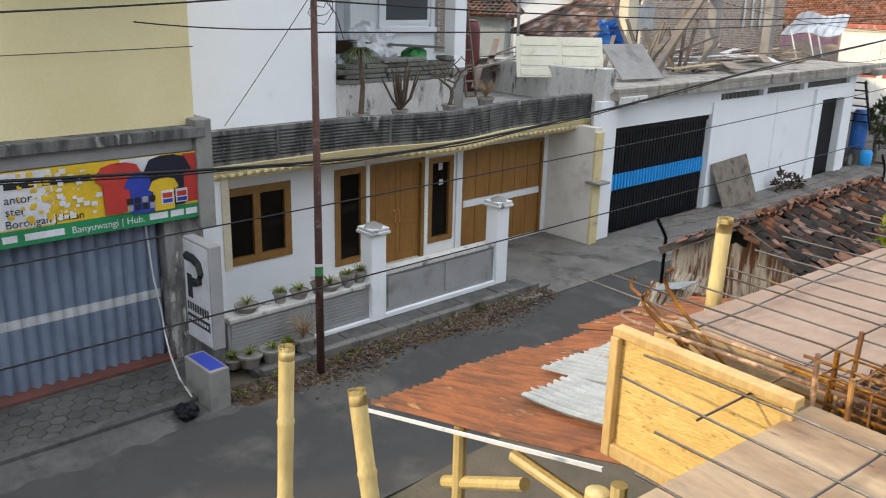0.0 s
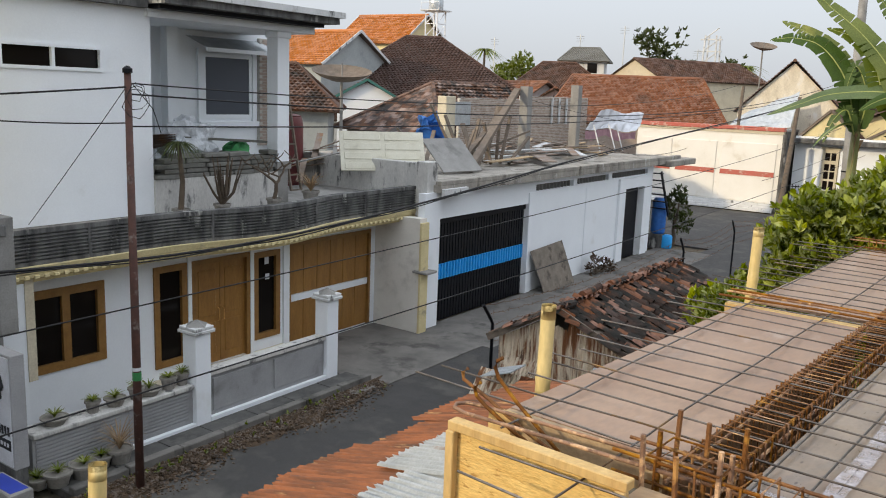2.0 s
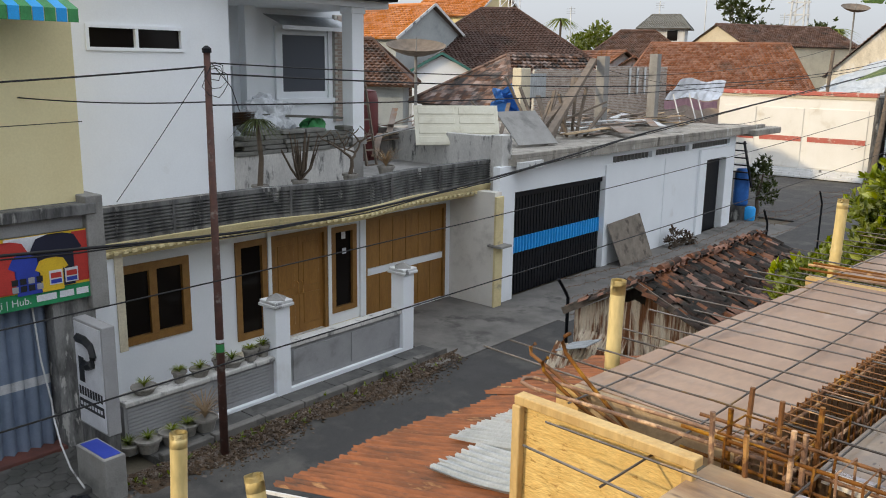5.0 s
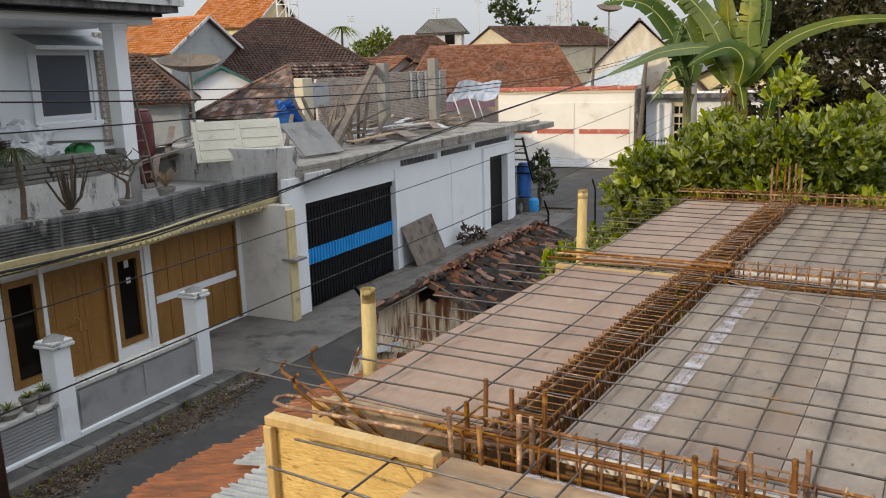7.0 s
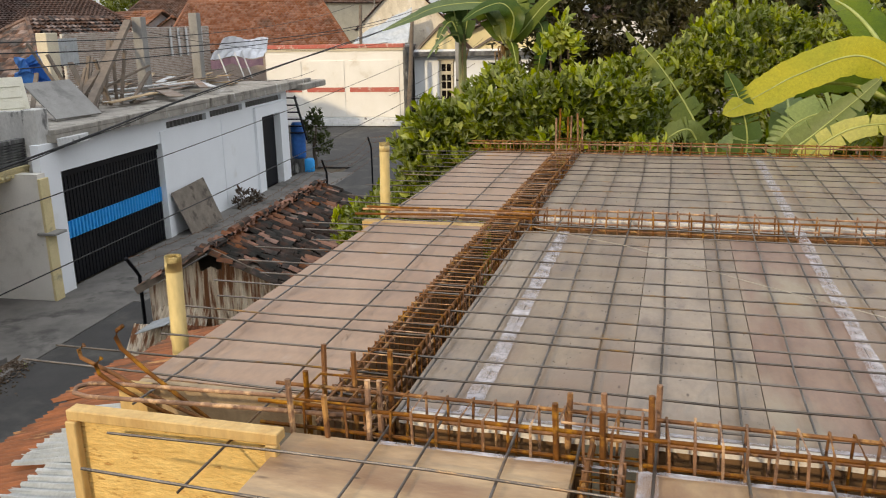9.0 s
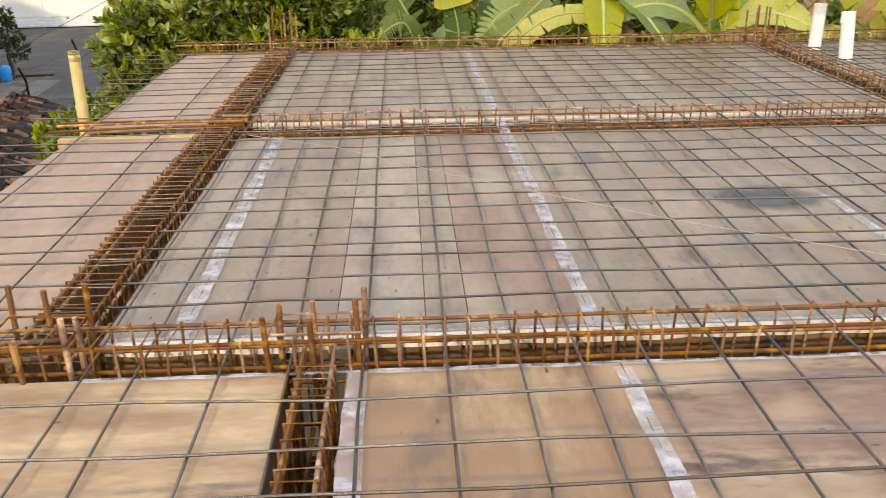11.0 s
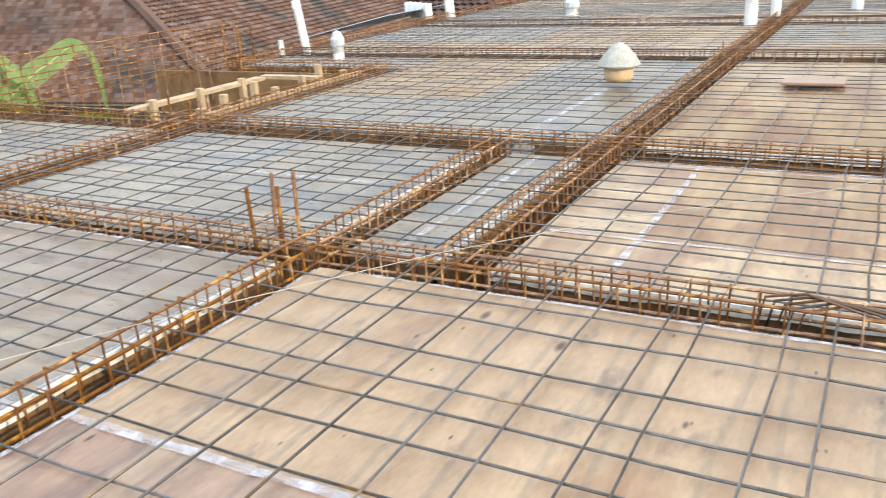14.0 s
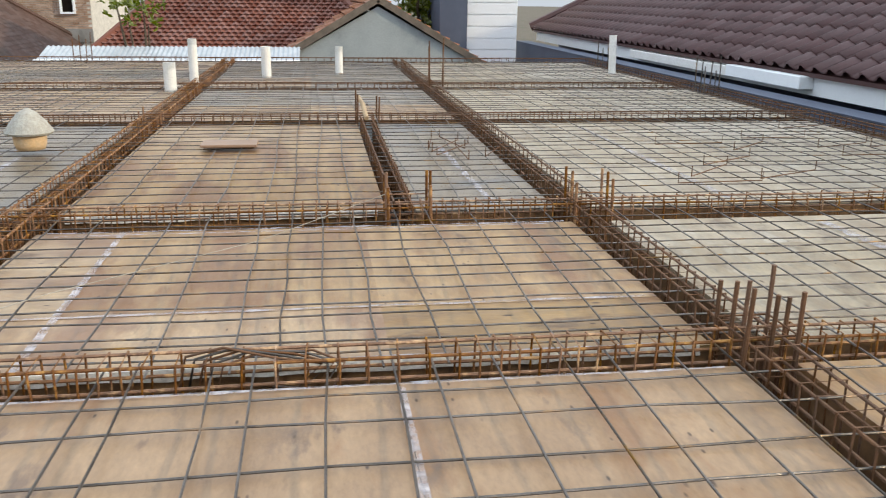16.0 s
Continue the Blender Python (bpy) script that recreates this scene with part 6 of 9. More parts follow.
for i in range(46):
    v, u, z = rng.uniform(-4.6, -2.4), rng.uniform(8.2, 16.5), 3.8 + rng.uniform(0.03, 0.45)
    a = rng.uniform(-0.5, 0.5) + (1.57 if rng.random() < 0.25 else 0)
    ln = rng.uniform(0.8, 1.9)
    part("plank", slanted(bmesh.new(), (v - ln * math.sin(a), u - ln * math.cos(a), z), (v + ln * math.sin(a) * 0.6, u + ln * math.cos(a), max(3.83, z + rng.uniform(-0.25, 0.25))), 0.14, 0.03), M[rng.choice(["old_wood", "plank", "old_wood", "tin_old", "white_old"])], pile)
pan = sthing("white_panel_door", (-1.9, 1.4, 3.9), "pale panelled door leaning against the boundary wall", "door")
dm = Matrix.Translation((-1.75, -0.1, 4.47)) @ Matrix.Rotation(radians(-38), 4, "Z") @ Matrix.Rotation(radians(-24), 4, "Y")
bm = boxes((-0.03, 0.03, -1.15, 1.15, -0.5, 0.6))
bmesh.ops.transform(bm, matrix=dm, verts=bm.verts)
part("leaf", bm, M["yellow_white"], pan)
for i in range(4):
    for j in (-1, 1):
        bm = boxes((0.03, 0.045, 0.06 if j > 0 else -1.05, 1.05 if j > 0 else -0.06, -0.46 + i * 0.27, -0.27 + i * 0.27), bevel=0.01)
        bmesh.ops.transform(bm, matrix=dm, verts=bm.verts)
        part("panel", bm, M["yellow_white"], pan)
ssolo("blue_tarpaulin", sheet(bmesh.new(), lambda a, b: Vector((-4.9 - 0.25 * math.sin(a * 9 + b * 5) + 0.3 * (1 - b), 5.55 + 1.2 * a, 4.3 + 1.0 * b + 0.12 * math.sin(a * 11) + 0.08 * math.sin(b * 17 + a * 5))), 10, 10, 0.02), M["blue_tarp"], "crumpled blue tarpaulin against a brick pier", "tarpaulin")
ssolo("cement_sheet", slanted(bmesh.new(), (-1.2, 3.0, 3.85), (-2.2, 3.2, 4.75), 1.6, 0.04), M["concrete"], "grey sheet leaning on the roof edge", "board")
laundry = sthing("drying_rack", (-3.5, 19.5, 3.8), "rack with pale cloths drying on the roof", "drying rack")
def canvas(a, b):
    p = Vector((-4.0, 18.4, 5.6)).lerp(Vector((-3.7, 22.6, 5.45)), a)
    q = Vector((-4.35, 17.5, 4.82)).lerp(Vector((-3.2, 20.6, 4.72)), a)
    return p.lerp(q, b) + Vector((0.03 * math.sin(a * 40), 0, 0.07 * math.sin(a * 9 + b * 4) + 0.05 * math.sin(b * 11) - 0.12 * math.sin(b * math.pi)))


part("cloth", sheet(bmesh.new(), canvas, 44, 14, 0.02), M["banner_white"], laundry, "pale sagging canvas over the rack")
part("cloth", sheet(bmesh.new(), lambda a, b: canvas(a, 1.0) + Vector((0.04 * math.sin(a * 23), 0.02, -0.06 - 0.42 * b * (0.8 + 0.2 * math.sin(a * 13)))), 30, 6, 0.02), M["pink_cloth"], laundry, "faded pink cloth")
for u in (16.8, 18.4, 19.2):
    part("leg", rod((-3.2, u, 3.78), (-3.7, u + 0.2, 4.95), 0.03, 6), M["white_old"], laundry)
ladder = sthing("iron_stair", (-0.1, 15.6, 0), "black iron brackets and stair at the end wall", "stair")
for i in range(6):
    part("tread", boxes((-0.5, 0.3, 15.2 + i * 0.14, 15.4 + i * 0.14, 3.2 - i * 0.3, 3.24 - i * 0.3)), M["black_metal"], ladder)
for v in (-0.5, 0.3):
    part("stringer", slanted(bmesh.new(), (v, 15.1, 3.3), (v, 16.3, 1.4), 0.05, 0.12), M["black_metal"], ladder)
drum = sthing("blue_tank", (-0.1, 16.6, 0), "blue plastic water barrels stacked by the wall", "water tank")
part("barrel", lathe(bmesh.new(), [(0.22, 0), (0.25, 0.08), (0.25, 0.5), (0.2, 0.58)], (0.3, 16.3, 0.02), 16), M["blue_metal"], drum, smooth=True)
part("barrel", lathe(bmesh.new(), [(0.26, 0.6), (0.3, 0.7), (0.3, 1.95), (0.22, 2.1)], (-0.1, 16.3, 0.02), 16), M["blue_tarp"], drum, smooth=True)
part("stand", boxes((-0.45, 0.2, 16.0, 16.6, 0.0, 0.62)), M["concrete_dark"], drum)

# -- shop with shutter and banner --
shop = sthing("shop_building", (0, -14, 0), "shop with a blue-grey metal shutter and pale yellow upper wall", "shop")
part("upper_wall", boxes((-0.5, 0.0, -22, -11.38, 3.95, 9.5)), M["yellow_wall"], shop)
part("ledge", boxes((-0.4, 0.32, -22, -11.36, 3.8, 3.97), bevel=0.012), M["concrete_dark"], shop)
part("ledge_band", boxes((-0.4, 0.16, -22, -11.36, 3.58, 3.8)), M["grey_paint"], shop)
part("end_post", boxes((-0.5, 0.3, -11.52, -11.24, 2.3, 4.08), bevel=0.012), M["concrete"], shop)
part("pillar", boxes((-0.5, 0.12, -12.07, -11.4, 0, 3.58)), M["mould"], shop)
part("shutter_head", boxes((-0.5, 0.05, -22, -12.07, 2.5, 3.58)), M["grey_paint"], shop)
part("sill", boxes((-0.3, 0.2, -22, -12.05, 0.0, 0.14), bevel=0.01), M["red_sill"], shop)
part("shutter_back", boxes((-0.3, -0.2, -22, -12.05, 0.1, 2.6)), M["black_metal"], shop)
for i in range(44):
    a = -12.08 - 0.2 * i
    for z0, z1, mm in ((0.14, 1.12, "shutter"), (1.12, 1.27, "shutter_band"), (1.27, 2.6, "shutter")):
        bm = bmesh.new()
        pts = [(-0.15, a), (-0.12, a - 0.03), (-0.03, a - 0.1), (-0.12, a - 0.17), (-0.15, a - 0.2)]
        lo = [bm.verts.new((x, y, z0 + (0.05 * (x + 0.15) / 0.12 if z0 > 1 else 0))) for x, y in pts]
        hi = [bm.verts.new((x, y, z1 + (0.05 * (x + 0.15) / 0.12 if z1 < 2 else 0))) for x, y in pts]
        for j in range(4):
            bm.faces.new((lo[j], lo[j + 1], hi[j + 1], hi[j]))
        part("shutter_slat", bm, M[mm], shop, smooth=True)
part("cable_duct", tube(bmesh.new(), [(0.05, -12.35, 2.5), (0.07, -12.3, 1.6), (0.08, -12.2, 0.9), (0.12, -12.2, 0.6), (0.5, -12.3, 0.34), (1.2, -12.5, 0.26), (1.8, -12.6, 0.2)], 0.014, 7), M["white_old"], shop, "pale plastic conduit")
# pavement before the shop
court = sthing("shop_forecourt", (1.0, -15, 0), "hexagonal grey pavers before the shop", "pavement", kind="structure")
part("bed", boxes((0.0, 1.5, -22, -11.9, -0.05, 0.06)), M["old_path"], court)
hexm = bmesh.new()
lathe(hexm, [(0.135, 0), (0.135, 0.03), (0.125, 0.036)], (0, 0, 0), 6)
hex_me = mesh_of(hexm, "paver", M["pavers"])
for i in range(7):
    for j in range(28):
        v, u = 0.2 + i * 0.21, -12.1 - j * 0.243 - (0.12 if i % 2 else 0)
        ob = new("paver", hex_me)
        ob.parent = court
        ob.matrix_local = pose(v - 1.0, u + 15, 0.045 + rng.uniform(0, 0.012), rng.uniform(-1, 1), rng.uniform(-1, 1), 0)
part("kerb", boxes((1.55, 1.75, -22, -11.9, -0.05, 0.13), bevel=0.015), M["old_path"], court)
part("gutter", sheet(bmesh.new(), lambda a, b: Vector((1.75 + a * (0.8 + 0.12 * math.sin(b * 19) + 0.1 * math.sin(b * 61) + 0.06 * math.sin(b * 143 + 1)), -22 + 10.1 * b, 0.055 - 0.055 * a)), 6, 140), M["old_path"], court)
# banner
banner = sthing("banner", (0.24, -13.5, 2.5), "printed vinyl shop banner with shirts and green footer", "banner")


def on_banner(name, y0, y1, z0, z1, material, lift=0.0, round_=False, parent=None):
    part(name, boxes((0.24 + lift, 0.244 + lift, y0, y1, z0, z1)), M[material], parent or banner)


for name, z0, z1, mm in (("footer", 2.5, 2.74, "banner_green"), ("ground_colour", 2.74, 3.58, "banner_yellow")):
    on_banner(name, -17.5, -11.46, z0, z1, mm)
on_banner("white_field", -17.5, -13.75, 2.76, 3.56, "banner_white", 0.004)
on_banner("white_field", -12.75, -12.1, 3.3, 3.57, "banner_white", 0.004)
for i in range(90):
    yy, zz, s = -13.75 + rng.gauss(0, 0.28), rng.uniform(2.78, 3.5), rng.uniform(0.02, 0.09)
    on_banner("splash", yy, yy + s, zz, zz + s * 0.8, "banner_white" if yy > -13.72 else "banner_yellow", 0.006 + 0.0002 * i)
on_banner("red_corner", -11.75, -11.47, 2.78, 3.56, "banner_red", 0.004)


def shirt(y, z, s, material, lift):
    bm = bmesh.new()
    out = [(-0.5, 0.2), (-0.36, 0.46), (-0.14, 0.52), (0.0, 0.46), (0.14, 0.52), (0.36, 0.46), (0.5, 0.2), (0.36, 0.12), (0.33, 0.2), (0.33, -0.5), (-0.33, -0.5), (-0.33, 0.2), (-0.36, 0.12)]
    f = bm.faces.new([bm.verts.new((0.244 + lift, y + a * s, z + b * s)) for a, b in out])
    if f.normal.x < 0:
        f.normal_flip()
    bmesh.ops.triangulate(bm, faces=bm.faces)
    part("shirt_print", bm, M[material], banner)


shirt(-12.78, 3.14, 0.76, "banner_red", 0.026)
shirt(-12.42, 3.02, 0.62, "banner_blue", 0.029)
shirt(-12.02, 3.16, 0.8, "banner_navy", 0.032)
shirt(-12.1, 2.96, 0.5, "banner_yellow", 0.035)
for i in range(8):
    on_banner("mug_print", -12.7 + (i % 4) * 0.12, -12.61 + (i % 4) * 0.12, 2.77 + (i // 4) * 0.11, 2.86 + (i // 4) * 0.11, "ink" if i % 3 else "grey_paint", 0.038)
for i in range(2):
    on_banner("card_print", -12.15 + i * 0.24, -11.95 + i * 0.24, 2.8, 3.02, "banner_white", 0.038)
    on_banner("card_picture", -12.13 + i * 0.24, -11.97 + i * 0.24, 2.9, 2.98, "banner_red", 0.043)
    on_banner("card_picture", -12.13 + i * 0.24, -11.97 + i * 0.24, 2.82, 2.88, "banner_blue", 0.043)


def letters(owner, words, size, y, z, x, material):
    bm = text_mesh(words, size, 0.001)
    m = Matrix.Translation((x, y, z)) @ Matrix(((0, 0, 1, 0), (1, 0, 0, 0), (0, 1, 0, 0), (0, 0, 0, 1)))
    bmesh.ops.transform(bm, matrix=m, verts=bm.verts)
    part("lettering", bm, M[material], owner)


letters(banner, "antor", 0.17, -14.42, 3.13, 0.254, "ink")
letters(banner, "ster", 0.17, -14.42, 2.96, 0.254, "ink")
letters(banner, "Borongan Jahitan", 0.16, -14.44, 2.78, 0.254, "ink")
letters(banner, "Banyuwangi | Hub.", 0.15, -13.55, 2.565, 0.25, "banner_white")
for a, b in ((-14.5, -14.3), (-14.2, -13.65), (-12.35, -12.05), (-12.0, -11.78), (-11.74, -11.55)):
    on_banner("print_bar", a, b, 2.57, 2.67, "banner_white", 0.006)
for a, b in ((-14.4, -14.0), (-13.9, -13.2), (-13.1, -12.75)):
    on_banner("print_bar", a, b, 3.33, 3.42, "ink", 0.012)
# awning above the yellow wall
awn = sthing("awning", (0.4, -13, 6.7), "striped green and blue window awning with scalloped edge", "awning")
for i in range(14):
    a = -11.75 - i * 0.16
    bm = bmesh.new()
    sheet(bm, lambda p, q: Vector((0.0 + 1.0 * p, a - 0.16 * q, 7.25 - 0.45 * p)), 2, 1)
    bm2 = part("stripe", bm, M["blue_metal" if i % 2 else "green_bag"], awn)
    part("scallop", boxes((0.99, 1.0, a - 0.155, a - 0.005, 6.62, 6.8), bevel=0.004), M["blue_metal" if i % 2 else "green_bag"], awn)

# light-box sign with a planter
sign = sthing("sign_box", (0.9, -11.85, 0.0), "grey light-box sign with a black letter mark beside the wall", "sign")
part("case", boxes((0.48, 1.34, -11.95, -11.74, 0.6, 2.3), bevel=0.01), M["grey_paint"], sign)
part("face", boxes((0.52, 1.3, -11.962, -11.95, 0.64, 2.26)), M["banner_white"], sign)
part("mark_stem", boxes((0.6, 0.76, -11.968, -11.964, 1.32, 1.72)), M["ink"], sign)
part("mark_bow", tube(bmesh.new(), [(0.64, -11.966, 2.02), (0.86, -11.966, 2.02), (1.04, -11.966, 1.96), (1.1, -11.966, 1.82), (1.04, -11.966, 1.68), (0.9, -11.966, 1.62), (0.78, -11.966, 1.62)], 0.075, 6), M["ink"], sign)
for i in range(9):
    part("print_bar", boxes((0.56 + i * 0.08, 0.615 + i * 0.08, -11.967, -11.964, 1.1, 1.24)), M["ink"], sign)
part("print_band", boxes((0.54, 1.28, -11.967, -11.964, 0.88, 1.04)), M["ink"], sign)
for i in range(8):
    part("print_bar", boxes((0.58 + i * 0.085, 0.635 + i * 0.085, -11.971, -11.968, 0.93, 0.99)), M["banner_white"], sign)
part("foot", boxes((0.5, 1.32, -11.94, -11.76, -0.05, 0.6)), M["concrete_dark"], sign)
plinth = sthing("plinth", (1.75, -12.3, 0.0), "grey cement plinth with a dark blue painted top beside the sign", "plinth")
part("body", boxes((1.36, 2.16, -12.47, -12.14, -0.05, 0.68), bevel=0.015), M["concrete"], plinth)
part("painted_top", boxes((1.42, 2.1, -12.43, -12.18, 0.68, 0.686)), M["banner_blue"], plinth, "dark blue painted top")

# -- pole and wires --
pole = sthing("utility_pole", (2.1, -10.45, 0), "rust-brown steel utility pole with cables at the top", "utility pole")
part("shaft", tube(bmesh.new(), [(2.1, -10.46, -0.05), (2.1, -10.46, 3.0), (2.08, -10.45, 6.25)], [0.068, 0.06, 0.048], 14), M["pole"], pole, smooth=True)
part("cap", lathe(bmesh.new(), [(0.07, 0), (0.07, 0.06), (0.02, 0.1)], (2.08, -10.45, 6.24), 10), M["black_metal"], pole)
part("paint_ring", lathe(bmesh.new(), [(0.0665, 0), (0.0665, 0.13)], (2.1, -10.46, 1.75), 14), M["green_bag"], pole, "green and white sticker band")
part("paint_ring", lathe(bmesh.new(), [(0.067, 0), (0.067, 0.05)], (2.1, -10.46, 1.9), 14), M["banner_white"], pole)
for i in range(3):  # spare wire wound in loose loops under the cap
    r = 0.13 + 0.04 * i
    pts = [(2.14 + 0.05 * math.sin(k * 2.1), -10.36 + r * math.cos(k * 0.7 + i), 5.98 - 0.08 * i + r * math.sin(k * 0.7 + i)) for k in range(12)]
    part("wire_loop", tube(bmesh.new(), pts, 0.006, 5), M["cable"], pole, smooth=True)
part("wire_tail", tube(bmesh.new(), [(2.1, -10.4, 6.1), (2.15, -10.1, 5.75), (2.12, -9.95, 5.4)], 0.007, 5), M["cable"], pole)


def wire(p, q, sag, r=0.012, label="thin black overhead wire"):
    p, q = Vector(p), Vector(q)
    pts = [p + (q - p) * t - Vector((0, 0, sag * 4 * t * (1 - t))) for t in (i / 24 for i in range(25))]
    ssolo("overhead_wire", tube(bmesh.new(), pts, r * 0.85, 6), M["cable"], label, "wire", "overhead wires")
ssolo("rubbish_bag", crumpled((2.05, -12.8, 0.11), (0.17, 0.15, 0.12), 31), M["black_metal"], "black plastic rubbish bag against the plinth", "bag")

# wires over the street
CABLE = [(1.5, -34, 5.2), (1.35, -12.8, 3.57), (1.35, -7.94, 3.36), (1.35, -2.3, 3.66), (1.35, 5.0, 4.29), (1.4, 26.3, 5.78), (1.4, 40, 6.9)]
pts = []
for i in range(len(CABLE) - 1):
    p0, p1, p2, p3 = (Vector(CABLE[min(max(i + k, 0), len(CABLE) - 1)]) for k in (-1, 0, 1, 2))
    m1, m2 = (p2 - p0) / max(p2.y - p0.y, 1) * (p2.y - p1.y), (p3 - p1) / max(p3.y - p1.y, 1) * (p2.y - p1.y)
    for k in range(8):
        f = k / 8
        pts.append(p1 * (2 * f**3 - 3 * f**2 + 1) + m1 * (f**3 - 2 * f**2 + f) + p2 * (3 * f**2 - 2 * f**3) + m2 * (f**3 - f**2))
bm = tube(bmesh.new(), pts, 0.024, 8)
tube(bm, [q + Vector((0.02, 0, -0.035 + 0.02 * math.sin(i * 1.3))) for i, q in enumerate(pts)], 0.012, 6)
ssolo("overhead_cable", bm, M["cable"], "thick black bundled cable hanging along the fronts", "cable", smooth=True)
wire((3.5, -30, 3.3), (3.4, 34, 5.0), 0.6, 0.011)
wire((5.0, -30, 2.9), (4.8, 34, 3.6), 0.4, 0.011)
wire((2.1, -10.45, 6.05), (0.2, -22, 5.6), 0.15, 0.016)
wire((2.1, -10.45, 5.95), (2.4, 36, 7.4), 0.9, 0.016)
wire((2.1, -10.45, 6.1), (-2.5, 34, 7.2), 0.7, 0.013)
wire((2.1, -10.45, 5.55), (-0.3, -12.5, 5.6), 0.06, 0.013)
wire((2.1, -10.45, 5.5), (2.0, 36, 6.9), 0.55, 0.014)
wire((2.1, -10.45, 6.1), (0.1, -10.9, 3.9), 0.02, 0.007)
wire((0.15, -11.4, 5.2), (0.1, -22, 5.1), 0.04, 0.008)
wire((3.0, 10, 4.6), (0.3, 9.0, 4.6), 0.3, 0.009)
wire((-2.9, 9.6, 6.0), (2.5, 22, 5.2), 0.5, 0.01)
wire((4.5, 14, 3.4), (4.9, 40, 5.4), 0.4, 0.009)


# ---- tiled roofs and houses ----
def tiled_slope(bm, a, b, c, d, course=0.24, pitch=0.22):
    """Single tiles over the slope with ridge a-b and eave d-c."""
    lift = course * 0.24
    a, b, c, d = (Vector(p) for p in (a, b, c, d))
    n = ((b - a).cross(d - a)).normalized()
    if n.z < 0:
        n = -n
    rows = max(2, int((d - a).length / course))
    axis = (c - d).normalized()
    for i in range(rows):
        l0, r0 = a.lerp(d, i / rows), b.lerp(c, i / rows)
        l1, r1 = a.lerp(d, (i + 1.12) / rows), b.lerp(c, (i + 1.12) / rows)
        wide = (r1 - l1).length
        cols = max(1, int(wide / pitch))
        s0, s1 = (l1 - d).dot(axis), (r1 - d).dot(axis)
        t0, t1 = (l0 - d).dot(axis), (r0 - d).dot(axis)
        for j in range(cols):
            x0, x1 = s0 + wide * j / cols, s0 + wide * (j + 1) / cols
            y0, y1 = min(max(x0, t0), t1), min(max(x1, t0), t1)
            if y1 - y0 < 0.02 and i:
                continue
            u0 = l0 + axis * (y0 - t0)
            u1 = l0 + axis * (y1 - t0)
            v0 = l1 + axis * (x0 - s0) + n * lift
            v1 = l1 + axis * (x1 - s0) + n * lift
            mid0, mid1 = (u0 + u1) / 2 + n * lift * 0.8, (v0 + v1) / 2 + n * lift * 0.9
            q = [bm.verts.new(p) for p in (u0, mid0, u1, v1, mid1, v0)]
            bm.faces.new((q[0], q[1], q[4], q[5]))
            bm.faces.new((q[1], q[2], q[3], q[4]))
            w = [bm.verts.new(p - n * (lift + 0.015)) for p in (v0, v1)]
            bm.faces.new((q[5], q[4], w[1], w[0]))
    return bm


def house_of(v, u, turn, length, width, eave, ridge, roof="tile_brown", wall="white_old", hip=0.0, space=STREET, z0=0.0, label="", over=0.5, windows=(), group="houses", verge=None, course=0.24):
    """A house with ridge along its own x, hip: how far the ridge falls short at each end."""
    ob = thing("house", (v, u, z0), space, label or "plastered house under a clay tile roof", "house", group, turn=turn)
    BASES[ob] = Matrix()
    L, W = length / 2, width / 2
    core = bmesh.new()
    box(core, -L + over, L - over, -W + over, W - over, 0, eave)
    if not hip:
        for s in (-1, 1):
            x = s * (L - over)
            t = [core.verts.new((x, -W + over, eave)), core.verts.new((x, W - over, eave)), core.verts.new((x, 0, ridge - 0.15)),
                 core.verts.new((x - s * 0.2, -W + over, eave)), core.verts.new((x - s * 0.2, W - over, eave)), core.verts.new((x - s * 0.2, 0, ridge - 0.15))]
            for f in ((0, 1, 2), (3, 5, 4), (0, 2, 5, 3), (1, 4, 5, 2)):
                core.faces.new([t[i] for i in f])
        bmesh.ops.recalc_face_normals(core, faces=core.faces)
    part("wall", core, M[wall], ob)
    drop = (ridge - eave) / (W - over) * over
    e = eave - drop
    r0, r1 = (-L + hip, 0, ridge), (L - hip, 0, ridge)
    corners = [(-L, -W, e), (L, -W, e), (L, W, e), (-L, W, e)]
    under = bmesh.new()
    pts = [under.verts.new((p[0], p[1], p[2] - 0.06)) for p in (*corners, r0, r1)]
    for f in ((0, 1, 5, 4), (2, 3, 4, 5), (1, 2, 5), (3, 0, 4)):
        if hip or len(f) == 4:
            under.faces.new([pts[i] for i in f])
    deck_ob = part("roof", under, M["old_wood"], ob)
    bm = bmesh.new()
    tiled_slope(bm, r0, r1, corners[1], corners[0], course, course * 0.92)
    tiled_slope(bm, r1, r0, corners[3], corners[2], course, course * 0.92)
    if hip:
        tiled_slope(bm, r1, r1, corners[2], corners[1], course, course * 0.92)
        tiled_slope(bm, r0, r0, corners[0], corners[3], course, course * 0.92)
    tiles = part("roof_tiles", bm, M[roof], deck_ob)
    tagged(tiles, kind="stuff")
    rb = bmesh.new()
    tube(rb, [r0, r1], 0.11, 8)
    if hip:
        for p, q in ((r0, corners[0]), (r0, corners[3]), (r1, corners[1]), (r1, corners[2])):
            tube(rb, [p, q], 0.1, 6)
    part("ridge_tiles", rb, M[roof], deck_ob)
    if verge:
        for s in (-1, 1):
            for sy in (-1, 1):
                part("verge_board", slanted(bmesh.new(), (s * L, sy * W, e), (s * L, 0, ridge), 0.05, 0.14), M[verge], ob)
    for (x0, x1, h0, h1, side) in windows:
        yy = side * (W - over)
        part("window", boxes((x0, x1, yy - 0.03, yy + 0.03, h0, h1)), M["dark_glass"], ob)
    return ob


# behind the street front
house_of(-24.99, 19.7, 4, 10, 7.0, 7.56, 9.39, "tile_orange", "gable_grey", label="house with a bright orange tile roof and grey gable", verge="white_old", over=0.3)
